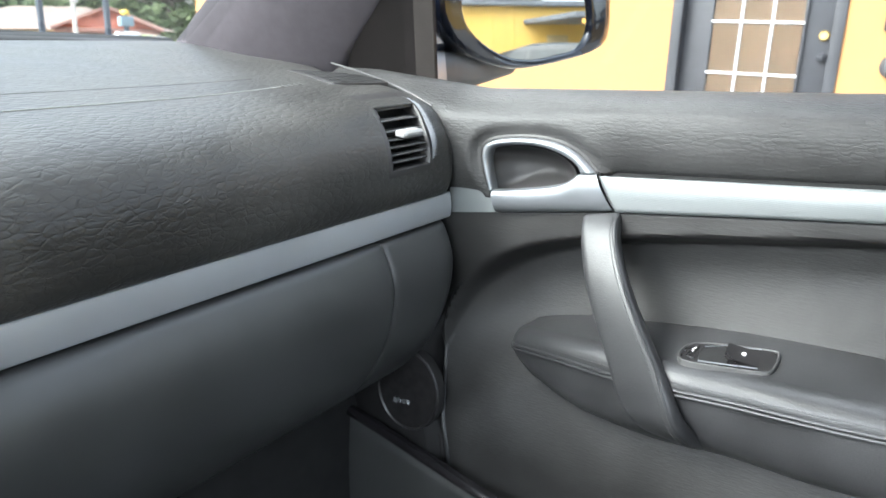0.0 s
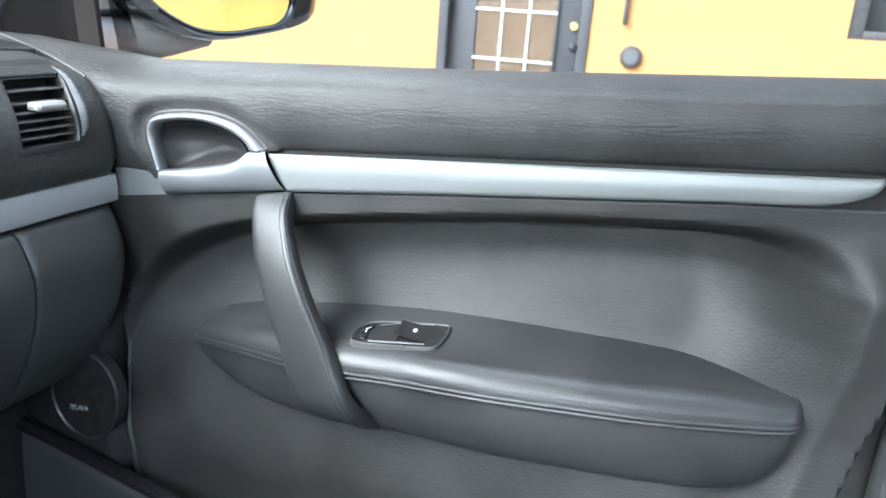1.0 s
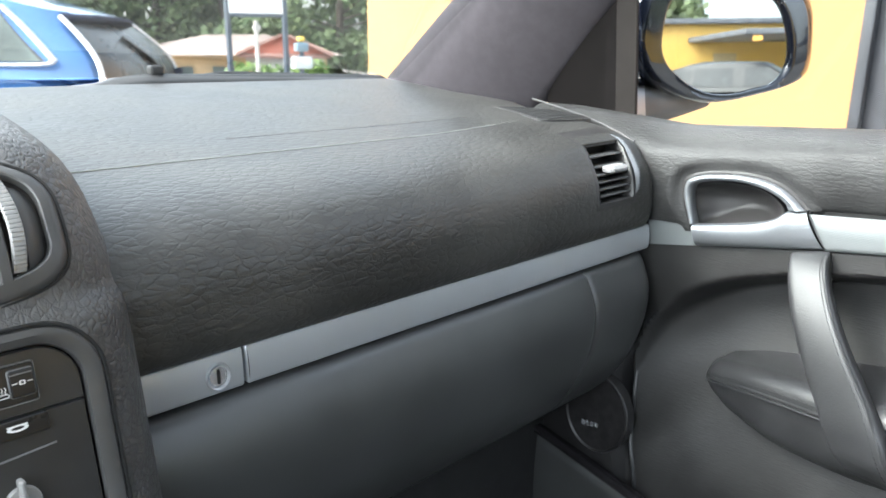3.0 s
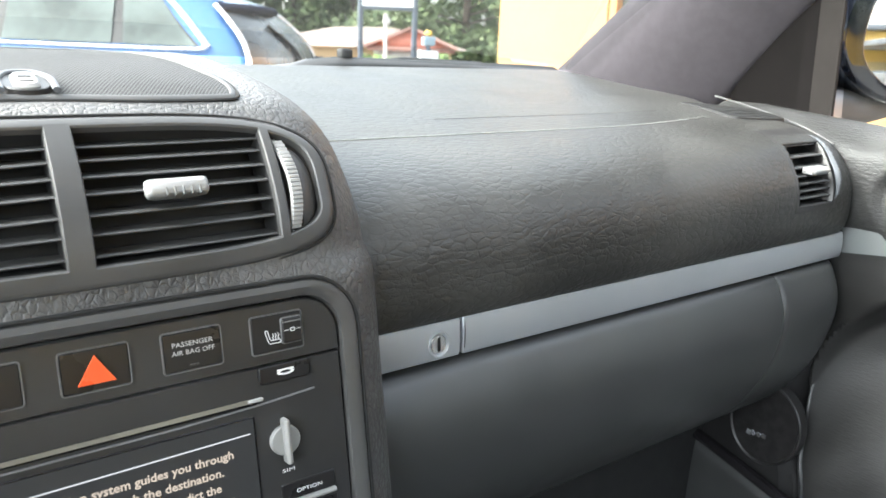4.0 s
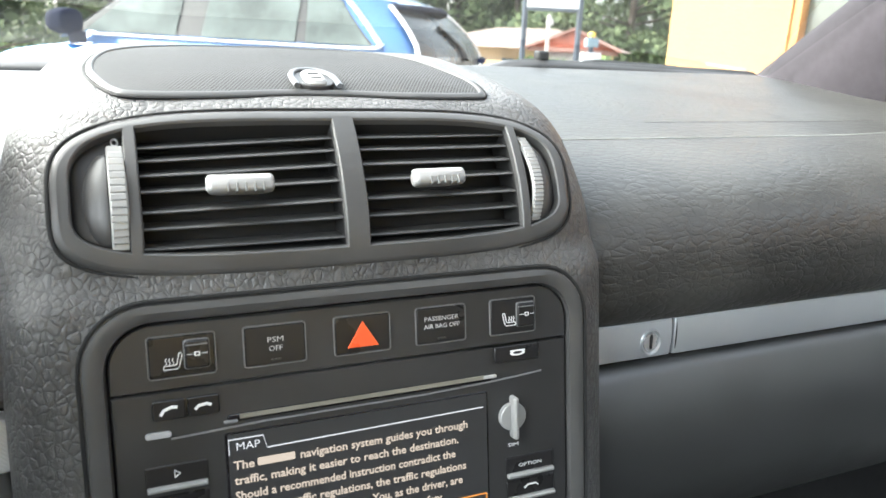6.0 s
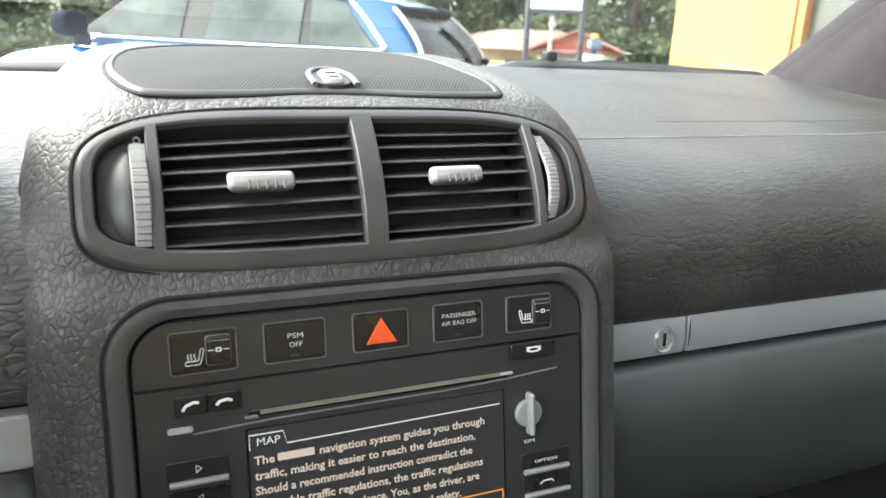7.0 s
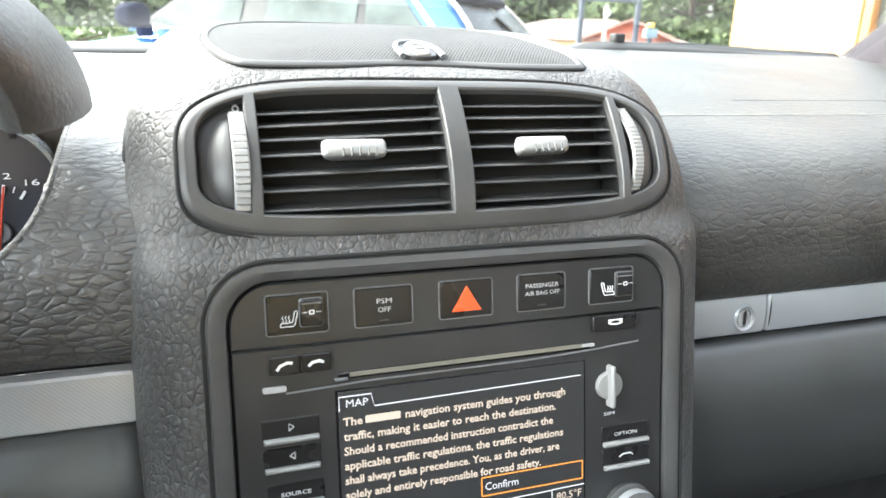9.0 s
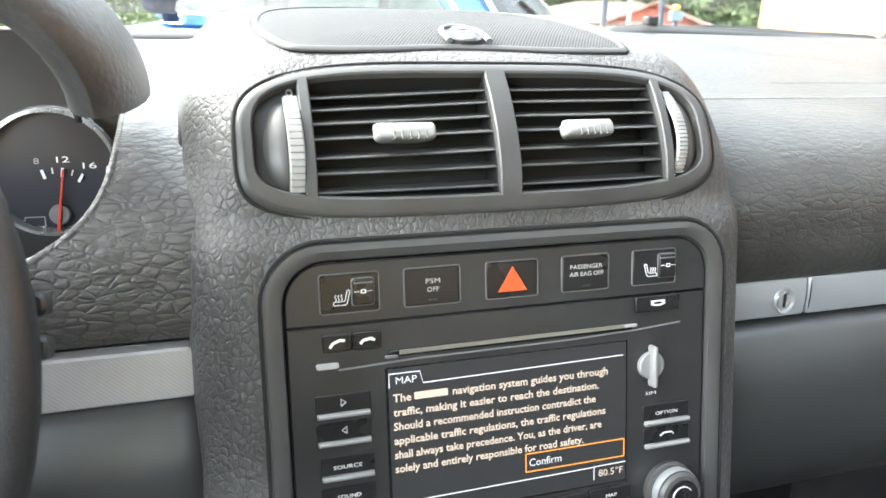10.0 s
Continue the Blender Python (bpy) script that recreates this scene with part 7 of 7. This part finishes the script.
GABLE = ((29.3, 0.74), (32.8, 1.60), (36.3, 0.70))
bm = bmesh.new()
for (a0, z0), (a1, z1) in zip(GABLE, GABLE[1:]):
    lo = [at_gable(a0, z0, 33.6), at_gable(a1, z1, 33.6), at_gable(a1, z1, 39.0), at_gable(a0, z0, 39.0)]
    top = [bm.verts.new(p + Vector((0, 0, 0.10))) for p in lo]
    low = [bm.verts.new(p) for p in lo]
    bm.faces.new(top)
    bm.faces.new(low[::-1])
    for k in range(4):
        bm.faces.new((low[k], low[(k + 1) % 4], top[(k + 1) % 4], top[k]))
part("porch_roof", bm, EAVE, cott, "reddish brown porch roof")
bm = bmesh.new()
bm.faces.new([bm.verts.new(at_gable(a, z, 34.0)) for a, z in ((29.6, 0.80), (36.0, 0.76), (32.8, 1.58))])
solid(part("gable", bm, REDW, cott, "red boarded gable"), 0.08)
bm = bmesh.new()
bm.faces.new([bm.verts.new(at_gable(a, z, 33.85)) for a, z in ((29.5, 0.64), (36.1, 0.60), (36.1, 0.80), (29.5, 0.84))])
solid(part("gable_beam", bm, EAVE, cott), 0.1)
bm = bmesh.new()
bm.faces.new([bm.verts.new(at_gable(a, z, 34.2)) for a, z in ((30.0, -2.0), (35.6, -2.0), (35.6, 0.66), (30.0, 0.66))])
solid(part("porch_wall", bm, PALEP, cott, "pale porch wall"), 0.1)
for f in (0.12, 0.30):
    q = p0 + d * f + fr * 0.1
    part("window", prism([q, q + d * 0.07, q + d * 0.07 + fr * 0.1, q + fr * 0.1], -0.9, 0.2), CARGLASS, cott)


def leaves(bm, rnd, centre, rx, rz, count, size):
    for _ in range(count):
        a, b, rr = rnd.uniform(0, 6.283), rnd.uniform(-1, 1), rnd.uniform(0.25, 1) ** 0.5
        s = math.sqrt(1 - b * b)
        c = Vector(centre) + Vector((rx * rr * s * math.cos(a), rx * rr * s * math.sin(a), rz * rr * b))
        u = Vector((rnd.uniform(-1, 1), rnd.uniform(-1, 1), rnd.uniform(-1, 1))).normalized()
        w = u.orthogonal().normalized()
        k = size * rnd.uniform(0.6, 1.4)
        n = u.cross(w)
        q = [c + u * k, c + w * k * 0.6 + n * k * 0.15, c - u * k * 0.8, c - w * k * 0.6 - n * k * 0.15]
        bm.faces.new([bm.verts.new(v) for v in q])


def tree(x, y, height, spread, seed, clumps=30, per=150):
    rnd = random.Random(seed)
    g = ground_z(x, y)
    t = thing("tree", "tall leafy green tree behind the house", "tree", (x, y, g), "trees across the road")
    bm = bmesh.new()
    path = [(x, y, g), (x + rnd.uniform(-0.2, 0.2), y, g + height * 0.3), (x + rnd.uniform(-0.4, 0.4), y, g + height * 0.6), (x + rnd.uniform(-0.5, 0.5), y, g + height * 0.95)]
    sweep(spline(path, 12), oval(0.28, 0.28, 9), bm, up=(1, 0, 0), scale=lambda f: (1 - 0.85 * f, 1 - 0.85 * f))
    crown = bmesh.new()
    for i in range(clumps):
        f = rnd.uniform(0.12, 1.0)
        a = rnd.uniform(0, 6.283)
        r = spread * (0.35 + 0.65 * math.sin(math.pi * min(1, f * 0.8 + 0.15))) * rnd.uniform(0.35, 1.0)
        c = Vector((x + r * math.cos(a), y + r * math.sin(a), g + height * f))
        sweep([(x, y, c.z - 0.8), (x + 0.5 * r * math.cos(a), y + 0.5 * r * math.sin(a), c.z - 0.4), tuple(c)], oval(0.07, 0.07, 6), bm, up=(0.3, 0.2, 1), scale=lambda q: (1 - 0.7 * q, 1 - 0.7 * q))
        leaves(crown, rnd, c, spread * 0.34, spread * 0.26, int(per * 1.8), 0.20)
    part("trunk", bm, BARK, t)
    part("crown", crown, LEAF, t)


woods = bmesh.new()
rnd = random.Random(77)
for _ in range(420):
    wx, wy = polar(rnd.uniform(-34, 52), rnd.uniform(56, 62))
    leaves(woods, rnd, (wx, wy, ground_z(wx, wy) + rnd.uniform(0.5, 13.5)), 2.2, 1.6, 60, 0.55)
tagged(part("far_woods", woods, LEAF), "dense green woods behind the house", "woods", kind="stuff")
k = 0
for tx, ty in ((-3.0, -31.0), (3.5, -30.0), (9.0, -33.0)):
    tree(tx, ty, 9, 4.5, 300 + k)
    k += 1
for az, r, h, s in ((-24, 40, 12, 4.5), (-15, 46, 13, 5), (-8, 38, 11, 4.5), (0, 48, 14, 5), (8, 44, 13, 5), (14, 48, 13, 5), (19, 46, 14, 5), (24, 50, 15, 5), (28.5, 47, 13, 5), (33, 50, 15, 5), (37, 44, 14, 4.5), (41, 50, 14, 5)):
    tx, ty = polar(az, r)
    tree(tx, ty, h, s, 100 + k)
    k += 1


def hedge(az0, az1, r, z1, seed):
    rnd = random.Random(seed)
    x0, y0 = polar(az0, r)
    x1, y1 = polar(az1, r)
    g = ground_z((x0 + x1) / 2, (y0 + y1) / 2)
    h = thing("hedge", "clipped green hedge before the house", "hedge", ((x0 + x1) / 2, (y0 + y1) / 2, g), "hedges by the house")
    bm = bmesh.new()
    n = max(2, int(math.dist((x0, y0), (x1, y1)) / 0.5))
    for i in range(n):
        f = (i + 0.5) / n
        leaves(bm, rnd, (x0 + (x1 - x0) * f, y0 + (y1 - y0) * f, (g + z1) / 2), 0.5, (z1 - g) / 2 * 1.15, 420, 0.12)
    part("foliage", bm, HEDGEL, h)


hedge(28.9, 30.6, 29, 0.50, 1)
hedge(31.0, 32.75, 29, 0.40, 2)
hedge(33.5, 35.8, 30, 0.58, 3)
cx, cy = polar(30.3, 24)
cone = thing("traffic_cone", "orange traffic cone on the road edge", "cone", (cx, cy, ground_z(cx, cy)))
bm = sweep([(cx, cy, ground_z(cx, cy) + 0.03), (cx, cy, 0.42)], oval(0.20, 0.20, 12), up=(1, 0, 0), scale=lambda f: (1 - 0.8 * f, 1 - 0.8 * f))
part("cone_body", bm, plain("cone_orange", (0.80, 0.16, 0.03), 0.5), cone)
part("cone_foot", box(cx - 0.25, cy - 0.25, ground_z(cx, cy), cx + 0.25, cy + 0.25, ground_z(cx, cy) + 0.04), RUBBER, cone)
